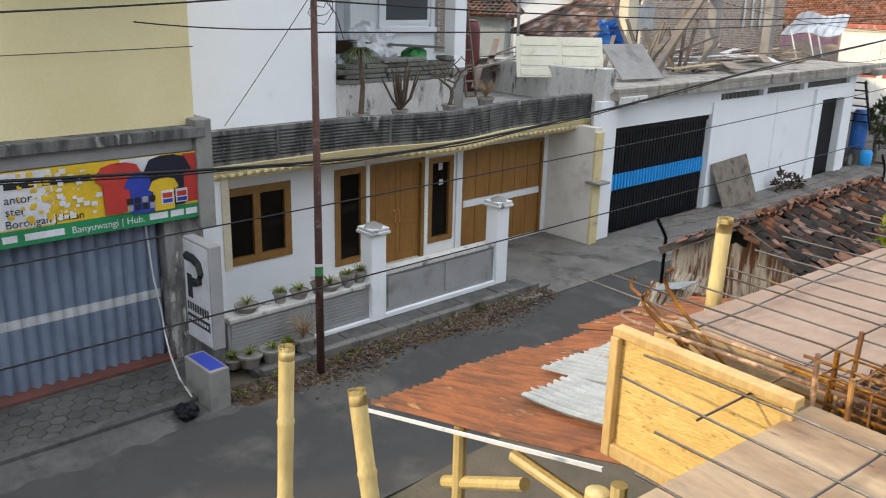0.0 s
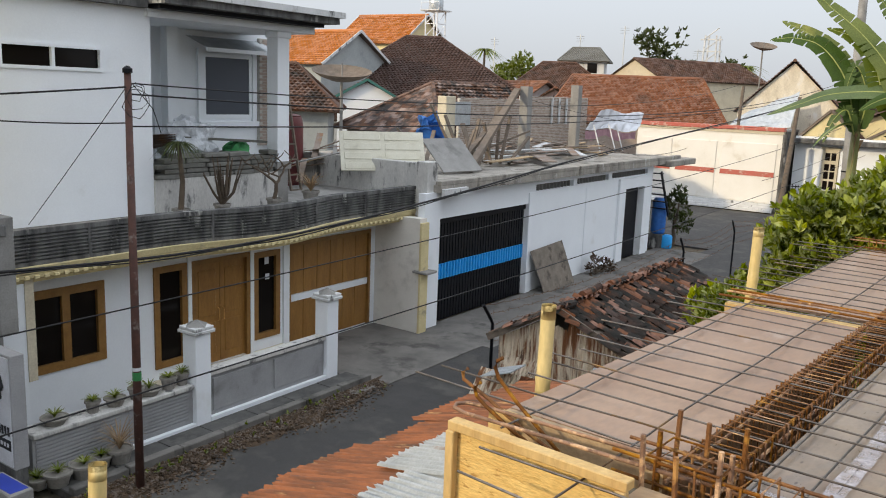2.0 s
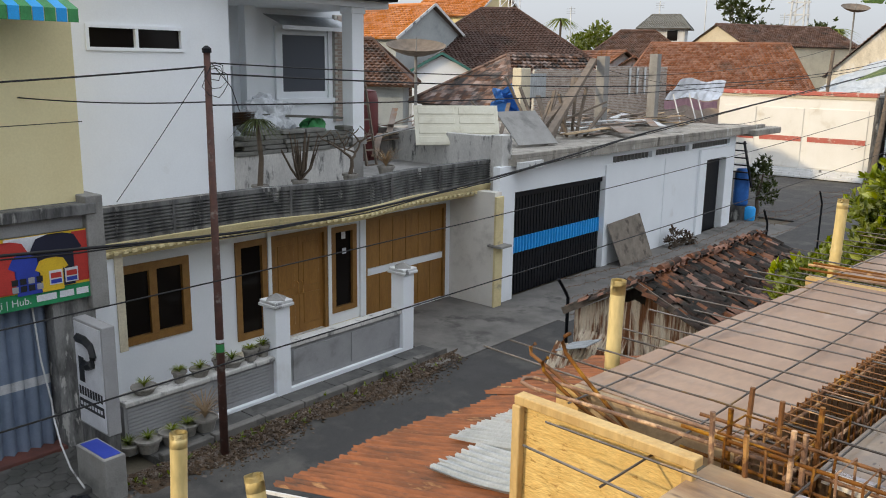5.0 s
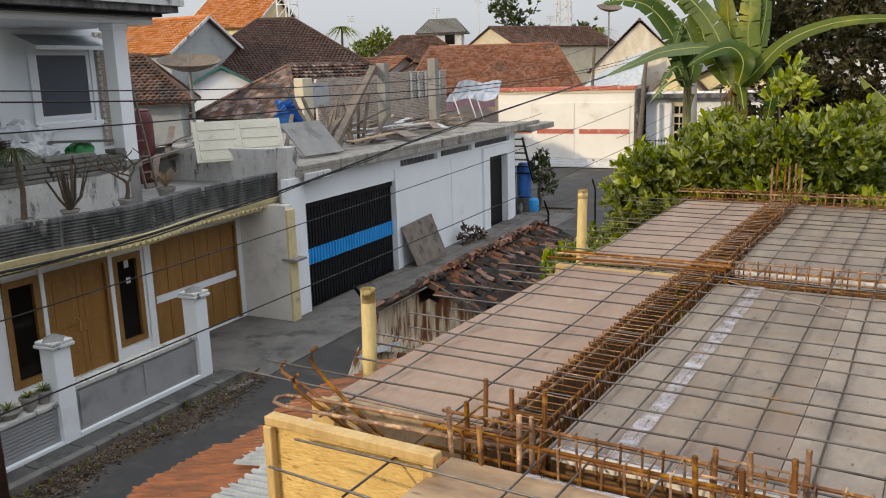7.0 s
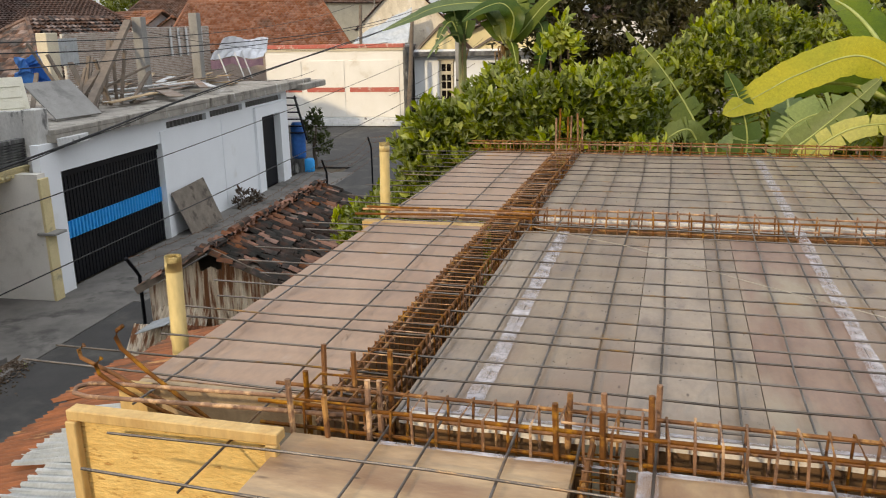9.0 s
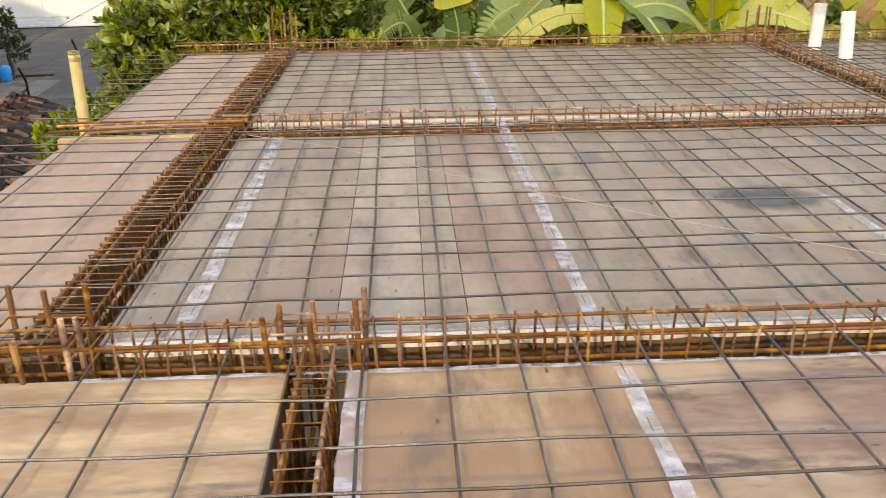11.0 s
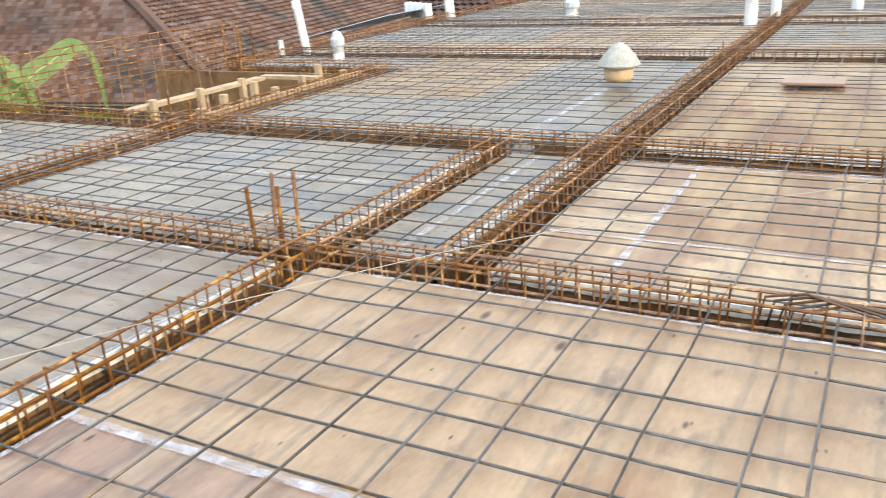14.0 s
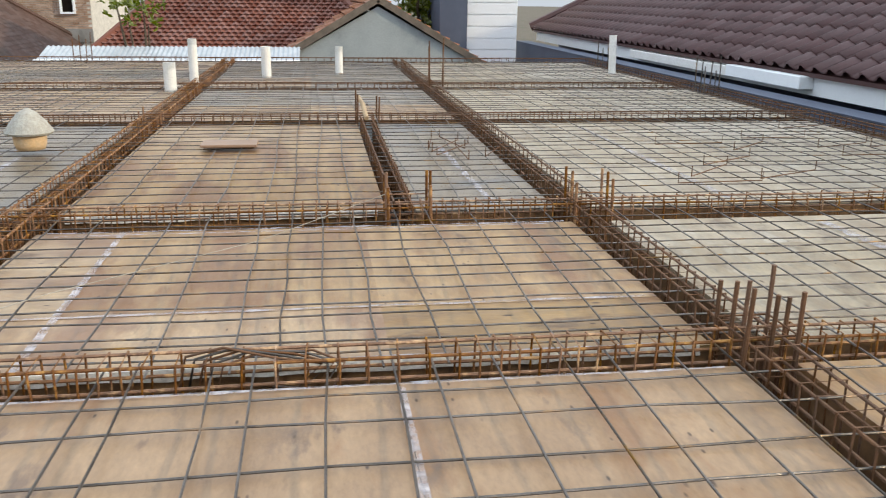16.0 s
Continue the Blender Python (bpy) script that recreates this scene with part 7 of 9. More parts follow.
house_of(-20.2, 26.3, 37, 17, 15, 4.7, 9.5, "tile_dark", "white_old", hip=7.4, label="house under a steep dark hipped tile roof")
house_of(-10.66, 17.36, 85, 12.0, 6.6, 4.68, 6.55, "tile_old", "brick", hip=3.3, course=0.34, label="low house under a sagging brown tile roof")
house_of(-15.2, 8.0, 40, 7.0, 6.5, 5.5, 7.1, "tile_brown", "gable_grey", hip=2.0, label="house under an old brown tile roof")
house_of(-18.2, 18.5, 131, 5, 3.6, 5.75, 6.63, "tile_brown", "white", label="small white gabled house with green verge", verge="teal_paint", over=0.25)
house_of(-12.2, 41.7, 22, 12.5, 12, 4.7, 7.75, "tile_red", "brick", hip=1.6, label="house under a long red tile roof")
house_of(-29.7, 35.0, 4, 6.5, 6.8, 9.7, 11.8, "tile_orange", "yellow_wall", label="two-storey yellow house with an orange tile roof", verge="white_old", over=0.3)
house_of(-1.5, 42.6, 103, 8, 6.6, 5.8, 8.9, "tile_brown", "old_gable", label="house with a stained peeling gable and brown tiles", over=0.2)
house_of(-14.0, 57.4, 60, 12, 8, 7.9, 9.6, "tile_brown", "cream", label="house with a cream gable and brown tiles", over=0.2)
house_of(-24.5, 53, 30, 13, 12, 5.5, 9.2, "tile_brown", "white_old", hip=5, label="house under a dark brown hipped roof")
house_of(6.5, 41, 90, 9, 9, 4.9, 6.5, "tile_brown", "yellow_wall", label="pale yellow house with a brown roof behind the trees")
far_rng = random.Random(11)
for i in range(46):
    a = math.radians(far_rng.uniform(-12, 88))
    d = far_rng.uniform(70, 190)
    v, u = 14.0 - d * math.sin(a), -17 + d * math.cos(a)
    ridge = 6.2 + far_rng.uniform(0.4, 2.0) * d / 100
    house_of(v, u, far_rng.uniform(0, 180), far_rng.uniform(10, 16), far_rng.uniform(8, 11), ridge - 2.4, ridge, far_rng.choice(["tile_brown", "tile_red", "tile_dark", "tile_brown"]), far_rng.choice(["white_old", "cream", "white_old"]),
             hip=far_rng.choice([0, 3]), label="distant house under a brown tile roof", group="distant houses")
house_of(-27.5, 64.5, 20, 5.2, 4.5, 10.1, 11.2, "stone_tile", "white_old", label="pale distant house with two floors under a grey roof", windows=((-1.6, -0.6, 8.6, 9.6, -1), (0.4, 1.4, 8.6, 9.6, -1)), hip=1.2)
tower = sthing("water_tower", (-24.85, 33.9, 3), "white lattice water tower with a tank", "water tower")
for dx, dy in ((-0.52, -0.52), (0.52, -0.52), (0.52, 0.52), (-0.52, 0.52)):
    part("leg", rod((-24.85 + dx, 33.9 + dy, 0), (-24.85 + dx, 33.9 + dy, 11.9), 0.055, 6), M["white"], tower)
for k in range(4):
    z = 8.3 + 0.9 * k
    for a, b in (((-0.52, -0.52), (0.52, -0.52)), ((0.52, -0.52), (0.52, 0.52))):
        part("brace", rod((-24.85 + a[0], 33.9 + a[1], z), (-24.85 + b[0], 33.9 + b[1], z + 0.9), 0.035, 5), M["white"], tower)
        part("ring", rod((-24.85 + a[0], 33.9 + a[1], z + 0.9), (-24.85 + b[0], 33.9 + b[1], z + 0.9), 0.035, 5), M["white"], tower)
part("platform", boxes((-25.7, -24.0, 33.1, 34.7, 11.9, 11.98)), M["white_old"], tower)
for dx in (-0.8, 0.0, 0.8):
    part("guard_rail", rod((-24.85 + dx, 33.15, 11.98), (-24.85 + dx, 33.15, 12.5), 0.025, 5), M["white"], tower)
part("guard_rail", rod((-25.65, 33.15, 12.5), (-24.05, 33.15, 12.5), 0.025, 5), M["white"], tower)
part("tank", lathe(bmesh.new(), [(0.5, 0), (0.54, 0.08), (0.54, 0.8), (0.2, 1.05)], (-24.85, 33.9, 11.98), 14), M["tin"], tower, smooth=True)


def dish(v, u, z, r, h, turn, tilt=0.5):
    ob = sthing("satellite_dish", (v, u, z), "large mesh satellite dish on a mast", "satellite dish", "dishes")
    part("mast", rod((v, u, z), (v, u, z + h), 0.05, 7), M["concrete"], ob)
    bm = bmesh.new()
    m = Matrix.Translation((v, u, z + h)) @ Matrix.Rotation(turn, 4, "Z") @ Matrix.Rotation(tilt, 4, "Y")
    lathe(bm, [(0.02, 0), (r * 0.4, r * 0.05), (r * 0.75, r * 0.18), (r, r * 0.34), (r * 1.01, r * 0.36), (r * 0.75, r * 0.2), (r * 0.4, r * 0.07), (0.02, 0.02)], (0, 0, 0), 24)
    bmesh.ops.transform(bm, matrix=m, verts=bm.verts)
    part("dish", bm, M["old_wood"], ob)
    part("feed", rod(m @ Vector((0, 0, 0)), m @ Vector((0, 0, r * 0.6)), 0.02, 5), M["concrete"], ob)


dish(-5.45, 2.32, 4.2, 0.93, 2.15, -0.75, 0.22)
dish(-3.0, 40.1, 6.5, 0.85, 3.1, -0.9, 0.3)
mast = sthing("radio_mast", (-24, 94, 0), "white lattice telephone mast", "mast")
for dx, dy in ((-1.2, -1.2), (1.2, -1.2), (1.2, 1.2), (-1.2, 1.2)):
    part("leg", rod((-24 + dx, 94 + dy, 0), (-24 + dx * 0.6, 94 + dy * 0.6, 14.6), 0.12, 5), M["white_old"], mast)
for k in range(9):
    part("ring", boxes((-25.4, -22.6, 93.4, 93.7, 2 + 1.5 * k, 2.15 + 1.5 * k)), M["white_old"], mast)
    part("brace", rod((-25.0, 93.2, 2 + 1.5 * k), (-23.0, 93.2, 3.5 + 1.5 * k), 0.08, 4), M["white_old"], mast)
for v, u, h in ((-31, 70, 13), (-24, 66, 13.5), (-21, 80, 12), (-36, 60, 12), (0, 70, 12)):
    an = sthing("aerial", (v, u, 0), "thin television aerial on a pole", "aerial", "aerials")
    part("pole", rod((v, u, 0), (v, u, h), 0.05, 5), M["tin"], an)
    for k in range(3):
        part("rod", rod((v - 0.5, u, h - 0.2 - k * 0.25), (v + 0.5, u, h - 0.2 - k * 0.25), 0.025, 4), M["tin"], an)

pole4 = sthing("concrete_pole", (7.2, 14.8, 0), "thick pale concrete utility pole behind the banana plants", "utility pole")
part("shaft", tube(bmesh.new(), [(7.2, 14.8, 0), (7.15, 14.78, 4.0), (7.02, 14.65, 10.0)], [0.2, 0.17, 0.14], 12), M["concrete"], pole4, smooth=True)
for h in (3.4, 3.9, 5.6):
    part("band", lathe(bmesh.new(), [(0.185, 0), (0.185, 0.05)], (7.15, 14.78, h), 12), M["black_metal"], pole4)

# gate wall across the side street
gate = sthing("gate_wall", (-3, 33, 0), "white walled gate with red bands facing the street", "gate wall")
part("wall", boxes((-8.2, 0.55, 33, 33.3, 0, 4.45)), M["gate_white"], gate)
part("red_coping", boxes((-8.4, 0.62, 32.9, 33.4, 4.62, 4.85), bevel=0.02), M["red_paint"], gate)
part("coping_band", boxes((-8.3, 0.58, 32.95, 33.35, 4.45, 4.62)), M["cream"], gate)
part("roof", boxes((-8.4, 0.62, 33.4, 36.5, 4.6, 4.72)), M["concrete"], gate)
part("side", boxes((0.3, 0.55, 33.3, 36.5, 0, 4.6)), M["concrete_dark"], gate)
for a, b in ((-7.8, -5.9), (-5.6, -3.15), (-2.85, 0.3)):
    part("gate_panel", boxes((a, b, 32.95, 33.0, 0.5, 3.9), bevel=0.015), M["gate_white"], gate)
    part("red_stripe", boxes((a + 0.02, b - 0.02, 32.93, 32.95, 2.0, 2.28)), M["red_paint"], gate)
for k in range(4):
    part("step", boxes((-8.2, 0.5, 32.3 + 0.17 * k, 33, 0.0, 0.1 + 0.12 * k)), M["white_old"], gate)
pole2 = sthing("leaning_pole", (0.9, 32.4, 0), "dark wooden utility pole beside the gate", "utility pole")
part("shaft", tube(bmesh.new(), [(0.95, 32.2, 0), (1.15, 32.3, 3.0), (1.35, 32.4, 6.6)], [0.16, 0.14, 0.1], 10), M["old_wood"], pole2)
part("drainpipe", rod((0.75, 32.7, 0), (0.75, 32.8, 4.5), 0.14, 8), M["concrete_dark"], pole2)
pole3 = sthing("timber_post", (-2.9, 36, 4.6), "dark post standing on a roof with wires", "post")
part("shaft", rod((-2.9, 36, 4.7), (-2.8, 36, 7.2), 0.1, 8), M["old_wood"], pole3)
# pale sheets leaning over the roof behind the gate
sheets_ob = sthing("canopy_sheets", (-0.5, 38, 4.7), "pale grey sheets heaped on a flat roof", "sheets")
part("sheet", sheet(bmesh.new(), lambda a, b: Vector((-3.4 + 3.6 * a, 36.0 + 1.4 * b, 4.8 + (0.5 + 1.7 * a) * b + 0.06 * math.sin(a * 14 + b * 5) + 0.04 * math.sin(b * 19))), 16, 10, 0.04), M["tin"], sheets_ob)
# white house with yellow window
wh = sthing("white_house", (4, 35, 0), "white house with a yellow-framed window behind a railing", "house")
part("wall", boxes((0.8, 2.4, 35, 35.3, 0, 4.4), (3.3, 9.5, 35, 35.3, 0, 4.4), (2.4, 3.3, 35, 35.3, 0, 1.4), (2.4, 3.3, 35, 35.3, 3.7, 4.4)), M["white"], wh)
part("roof", boxes((0.5, 9.7, 34.3, 44, 4.0, 4.28), bevel=0.03), M["concrete_dark"], wh)
frame_ob = part("window_frame", boxes((2.38, 2.52, 34.93, 35.1, 1.05, 3.72), (3.12, 3.26, 34.93, 35.1, 1.05, 3.72), (2.52, 3.12, 34.93, 35.1, 3.52, 3.72), (2.52, 3.12, 34.94, 35.1, 2.88, 3.08), (2.52, 3.12, 34.94, 35.1, 2.44, 2.5), (2.52, 3.12, 34.94, 35.1, 1.9, 2.02), (2.52, 3.12, 34.94, 35.1, 1.05, 1.25), (2.79, 2.85, 34.95, 35.09, 1.25, 3.52)), M["cream"], wh)
part("lintel", boxes((2.28, 3.36, 34.9, 35.05, 3.72, 3.84), bevel=0.015), M["cream"], wh)
for z0, z1 in ((3.08, 3.52), (2.5, 2.88), (2.02, 2.44), (1.25, 1.9)):
    for v in (2.52, 2.85):
        part("pane", boxes((v, v + 0.27, 35.03, 35.05, z0, z1)), M["dark_glass"], frame_ob)
part("dark_window", boxes((5.7, 7.2, 34.96, 35.0, 2.9, 3.56), bevel=0.02), M["dark_glass"], wh)


def gable(v0, v1, vp, z0, zp, u):
    """A yellow gable front with barge boards and a shallow tiled roof behind it."""
    bm = bmesh.new()
    f = [bm.verts.new((v, w, z)) for w in (u, u + 0.2) for v, z in ((v0, z0), (v1, z0), (vp, zp))]
    for q in ((0, 1, 2), (3, 5, 4), (0, 3, 4, 1), (1, 4, 5, 2), (2, 5, 3, 0)):
        bm.faces.new([f[i] for i in q])
    part("gable", bm, M["cornice"], wh)
    for v in (v0, v1):
        side = 1 if v > vp else -1
        part("barge_board", slanted(bmesh.new(), (v + side * 0.15, u - 0.12, z0 - 0.02), (vp, u - 0.12, zp + 0.1), 0.05, 0.14), M["old_wood"], wh)
        part("roof_slope", sheet(bmesh.new(), lambda a, b: Vector((vp + (v + side * 0.2 - vp) * a, u - 0.1 + 4.5 * b, zp + 0.14 + (z0 - zp - 0.1) * a + 0.02 * math.sin(b * 110))), 8, 70, 0.04), M["tile_brown"], wh)


gable(0.95, 4.05, 2.5, 4.28, 5.84, 35.4)
gable(4.35, 7.1, 5.65, 4.2, 4.95, 35.2)
rail = sthing("railing", (3, 33.3, 0), "dark iron railing before the white house", "railing")
part("rail", boxes((0.9, 9, 33.28, 33.33, 1.55, 1.6), (0.9, 9, 33.28, 33.33, 0.5, 0.55)), M["black_metal"], rail)
for k in range(48):
    part("baluster", rod((0.95 + 0.17 * k, 33.3, 0.0), (0.95 + 0.17 * k, 33.3, 1.7), 0.018, 5), M["black_metal"], rail)

# bent fence posts with wire along the lane
FENCE = ((4.15, -3.72), (4.15, 7.3), (4.15, 12.5), (4.4, 20.0))
for v, u in FENCE:
    fp = sthing("fence_post", (v, u, 0), "bent rusty iron fence post with barbed wire", "fence post", "fence posts")
    part("post", tube(bmesh.new(), [(v, u, 0), (v, u, 1.62), (v, u - 0.1, 1.76), (v, u - 0.38, 2.08)], 0.034, 6), M["black_metal"], fp)
for (v0, u0), (v1, u1) in zip(FENCE, FENCE[1:]):
    for k, h in enumerate((1.25, 1.6, 1.85, 2.06)):
        lean = 0.0 if k < 2 else -0.18 * (k - 1)
        p, q = Vector((v0, u0 + lean, h)), Vector((v1, u1 + lean, h))
        sag = 0.1 + 0.05 * k
        bw2 = sthing("barbed_wire", p, "thin rusty barbed wire of a fence", "wire", "fence wires")
        n = int((q - p).length / 0.2)
        pts = [p.lerp(q, i / n) - Vector((0, 0, sag * 4 * i / n * (1 - i / n) + 0.015 * math.sin(i * 2.1 + k))) for i in range(n + 1)]
        strand = tube(bmesh.new(), pts, 0.005, 4)
        for i, c in enumerate(pts[1:-1]):
            a = i * 1.9 + k
            tip = Vector((0.03 * math.cos(a), 0.02, 0.045 * math.sin(a)))
            tube(strand, [c - tip, c + tip], 0.004, 3)
        part("strand", strand, M["rust_dark"], bw2)

# ---- tin-roofed shack below the deck edge ----
shack = thing("tin_shack", (-2.6, 2.0, -5.0), label="shack with a rusted corrugated iron roof on bamboo legs", category="shack")


def roof_z(x):
    return -1.4 + (x + 3.46) * 0.284


def tin_sheet(x0, x1, y0, y1, lift, material, skew=0.0, name="roof_sheet"):
    n = int((y1 - y0) / 0.0085)
    bm = bmesh.new()
    ragged = [rng.uniform(-0.02, 0.02) for _ in range(n + 1)]
    sheet(bm, lambda a, b: Vector((x0 + (x1 - x0) * a + (ragged[round(b * n)] if a == 0 else 0), y0 + (y1 - y0) * b + skew * a, roof_z(x0 + (x1 - x0) * a) + lift + 0.0135 * math.sin((y0 + (y1 - y0) * b) * 2 * math.pi / 0.064) + 0.012 * math.sin(a * 5 + y0 * 3))), 6, n)
    part(name, bm, M[material], shack)


for y0, y1, x0, lift, mm in ((0.42, 1.2, -3.46, 0.0, "tin_rust"), (1.14, 1.9, -3.58, 0.012, "tin_rust"), (1.84, 2.6, -3.5, 0.0, "tin_rust"), (2.54, 3.3, -3.62, 0.012, "tin_rust"), (3.24, 3.9, -3.5, 0.0, "tin_rust")):
    tin_sheet(x0, -1.25, y0, y1, lift, mm)
tin_sheet(-2.55, -1.5, 0.85, 1.45, 0.045, "tin", -0.25)
tin_sheet(-2.9, -1.5, 1.4, 2.15, 0.06, "tin", -0.3)
tin_sheet(-2.6, -1.4, 2.1, 2.7, 0.045, "tin", -0.2)
part("front_fascia", slanted(bmesh.new(), (-3.5, 0.4, roof_z(-3.5) - 0.03), (-1.5, 0.37, roof_z(-1.5) - 0.03), 0.015, 0.02), M["white_old"], shack)
for yy in (0.7, 2.2, 3.7):
    part("purlin", slanted(bmesh.new(), (-3.45, yy, roof_z(-3.45) - 0.08), (-1.3, yy, roof_z(-1.3) - 0.08), 0.05, 0.05), M["plank"], shack)
for p, q in (((-2.75, 0.6, -5.0), (-2.75, 0.6, -1.28)), ((-3.3, 3.7, -5), (-3.3, 3.7, -1.45)), ((-2.9, 0.62, -1.75), (-2.2, 0.6, -1.4)), ((-2.4, 0.7, -1.35), (-1.3, 0.75, -1.45)), ((-1.5, 0.5, -5), (-1.5, 0.5, -1.0)), ((-1.6, 0.4, -1.2), (-1.0, -0.2, -1.5))):
    bm = tube(bmesh.new(), [p, Vector(p).lerp(Vector(q), 0.5), q], 0.04, 10)
    part("bamboo_leg", bm, M["bamboo"], shack)
ssolo("side_ground", sheet(bmesh.new(), lambda a, b: Vector((5.5 + 5.5 * a, -22 + 26 * b, 0.0 + 0.05 * math.sin(a * 5 + b * 30))), 10, 30, 0.1), M["earth"], "trodden earth beside the lane", "ground", kind="structure")

# ---- old shed with a clay tile roof ----
shed = sthing("old_shed", (5.6, -1.2, 0), "decaying shed with mossy clay tiles and corrugated iron gable", "shed")
shed_rest = {"tile_moss": bmesh.new(), "tile_clay": bmesh.new()}
SR0, SR1, SH, SE = -4.1, 1.9, 2.32, 1.62
for s, ve in ((1, 7.6), (-1, 4.5)):
    rows = int(math.hypot(ve - 5.8, SH - SE) / 0.2)
    for i in range(rows + 1):
        f = i / rows
        v = 5.8 + (ve - 5.8) * f
        z = SH + (SE - SH) * f
        u = SR0 - 0.2
        while u < SR1 + 0.2:
            if rng.random() < 0.93:
                w = 0.17
                bm = bmesh.new()
                tilt = math.atan2(SH - SE, abs(ve - 5.8)) * s
                m = Matrix.Translation((v + rng.uniform(-0.03, 0.03), u + rng.uniform(-0.02, 0.02), z + rng.uniform(-0.01, 0.05))) @ Euler((rng.uniform(-0.08, 0.08), tilt + rng.uniform(-0.16, 0.05), rng.uniform(-0.2, 0.2))).to_matrix().to_4x4()
                pts = []
                for jj in range(5):
                    a = jj / 4
                    for xx in (-0.14, 0.14):
                        pts.append(bm.verts.new(m @ Vector((xx, (a - 0.5) * w, 0.03 * math.cos((a - 0.5) * 5)))))
                for jj in range(4):
                    bm.faces.new((pts[2 * jj], pts[2 * jj + 1], pts[2 * jj + 3], pts[2 * jj + 2]))
                kind = "tile_clay" if rng.random() < (0.7 if s < 0 else 0.85 if i < 1 else 0.45 if i < 3 else 0.22) else "tile_moss"
                if len(shed.children) < 290:
                    part("roof_tile", bm, M[kind], shed)
                else:
                    tmp = bpy.data.meshes.new("tmp")
                    bm.to_mesh(tmp)
                    shed_rest[kind].from_mesh(tmp)
                    bpy.data.meshes.remove(tmp)
                    bm.free()
            u += 0.155
for kind, rest_bm in shed_rest.items():
    tagged(part("roof_tiles", rest_bm, M[kind], shed), kind="stuff")
part("roof_boarding", sheet(bmesh.new(), lambda a, b: Vector((4.5 + 3.1 * a, SR0 + (SR1 - SR0) * b, (SE + (SH - SE) * min(a / 0.42, (1 - a) / 0.58)) - 0.05)), 12, 6), M["old_wood"], shed)
bm = bmesh.new()
n = 150
prev = None
for i in range(n + 1):
    v = 4.55 + 2.95 * i / n
    top = SE + (SH - SE) * min((v - 4.5) / 1.3, (7.6 - v) / 1.8) - 0.08 - 0.12 * (rng.random() if i % 9 == 0 else 0.3) - (0.22 if abs(v - 5.8) < 0.22 else 0)
    x = 0.018 * math.sin(v * 2 * math.pi / 0.09)
    row = (bm.verts.new((v, SR0 + x, 0.05 + 0.3 * (i > 40))), bm.verts.new((v, SR0 + x, top)))
    if prev:
        bm.faces.new((prev[0], row[0], row[1], prev[1]))
    prev = row
part("gable_sheeting", bm, M["tin_pale"], shed, "pale rust-streaked corrugated iron gable sheeting")
part("back_wall", boxes((4.6, 4.66, SR0 + 0.1, SR1, 0, 1.55), (7.44, 7.5, SR0 + 0.1, SR1, 0, 1.55)), M["old_wood"], shed)
for k in range(13):
    u, z = SR0 + k * 0.46 + rng.uniform(-0.05, 0.05), SH + 0.03 + rng.uniform(-0.03, 0.04)
    v = 5.8 + rng.uniform(-0.05, 0.05)
    part("ridge_tile", tube(bmesh.new(), [(v, u, z), (v + rng.uniform(-0.05, 0.05), u + 0.42, z + rng.uniform(-0.06, 0.05))], [0.085, 0.07], 8), M["tile_clay" if k % 3 else "tile_moss"], shed)
for k, (v0, v1, u0, z0, z1, mm) in enumerate(((4.5, 5.3, -5.3, 0.3, 1.1, "tin_pale"), (5.2, 6.1, -5.0, 0.1, 1.0, "tin_rust"), (6.6, 7.6, -4.9, 0.9, 1.45, "tin"), (4.6, 5.6, -4.6, 0.2, 1.2, "tin_pale"))):
    ssolo("leaning_sheet", sheet(bmesh.new(), lambda a, b: Vector((v0 + (v1 - v0) * b + 0.1 * a, u0 + 0.5 * a + 0.014 * math.sin(b * (v1 - v0) * 84), z0 + (z1 - z0) * a)), 4, 60), M[mm], "old corrugated sheet leaning at the shed's gable", "sheet", "leaning sheets")
part("verge_board", slanted(bmesh.new(), (4.35, SR0 - 0.12, SE - 0.12), (5.75, SR0 - 0.12, SH - 0.02), 0.03, 0.14), M["old_wood"], shed)
part("verge_board", slanted(bmesh.new(), (7.6, SR0 - 0.12, SE - 0.08), (5.85, SR0 - 0.12, SH - 0.02), 0.03, 0.12), M["old_wood"], shed)
ssolo("broken_sheet", sheet(bmesh.new(), lambda a, b: Vector((4.9 + 0.6 * a, -5.3 + 0.6 * b, 1.1 + 0.2 * a + 0.02 * math.sin(b * 60))), 4, 60), M["tin"], "pale broken corrugated sheet by the shed", "sheet")

# ---- our neighbours on the other sides of the deck ----
n_house = thing("neighbour_house", (8, -10, -5), label="house with maroon concrete roof tiles, white fascia and blue-grey wall", category="house")
part("boundary_wall", boxes((-3, 24, -7.75, -7.43, -5, 0.07)), M["blue_grey"], n_house)
part("wall", boxes((-3, 24, -13, -8.6, -5, 0.3)), M["blue_grey"], n_house)
part("wall_coping", boxes((-3, 24, -7.77, -7.41, 0.07, 0.085)), M["blue_grey"], n_house)
part("fascia", boxes((-3, 24, -8.04, -7.98, 0.1, 0.37)), M["white"], n_house)
part("soffit", boxes((-3, 24, -8.6, -8.04, 0.1, 0.14)), M["white"], n_house)
gut = part("gutter_box", boxes((10.7, 12.6, -7.98, -7.78, 0.17, 0.33), bevel=0.01), M["white"], n_house)
part("gutter", boxes((12.6, 16.5, -7.98, -7.82, 0.16, 0.3), bevel=0.01), M["pvc"], n_house)
# roof of interlocking tiles
slope = radians(27)
tile_w, tile_l = 0.3, 0.33
prof = []
bm = bmesh.new()
cols = 7
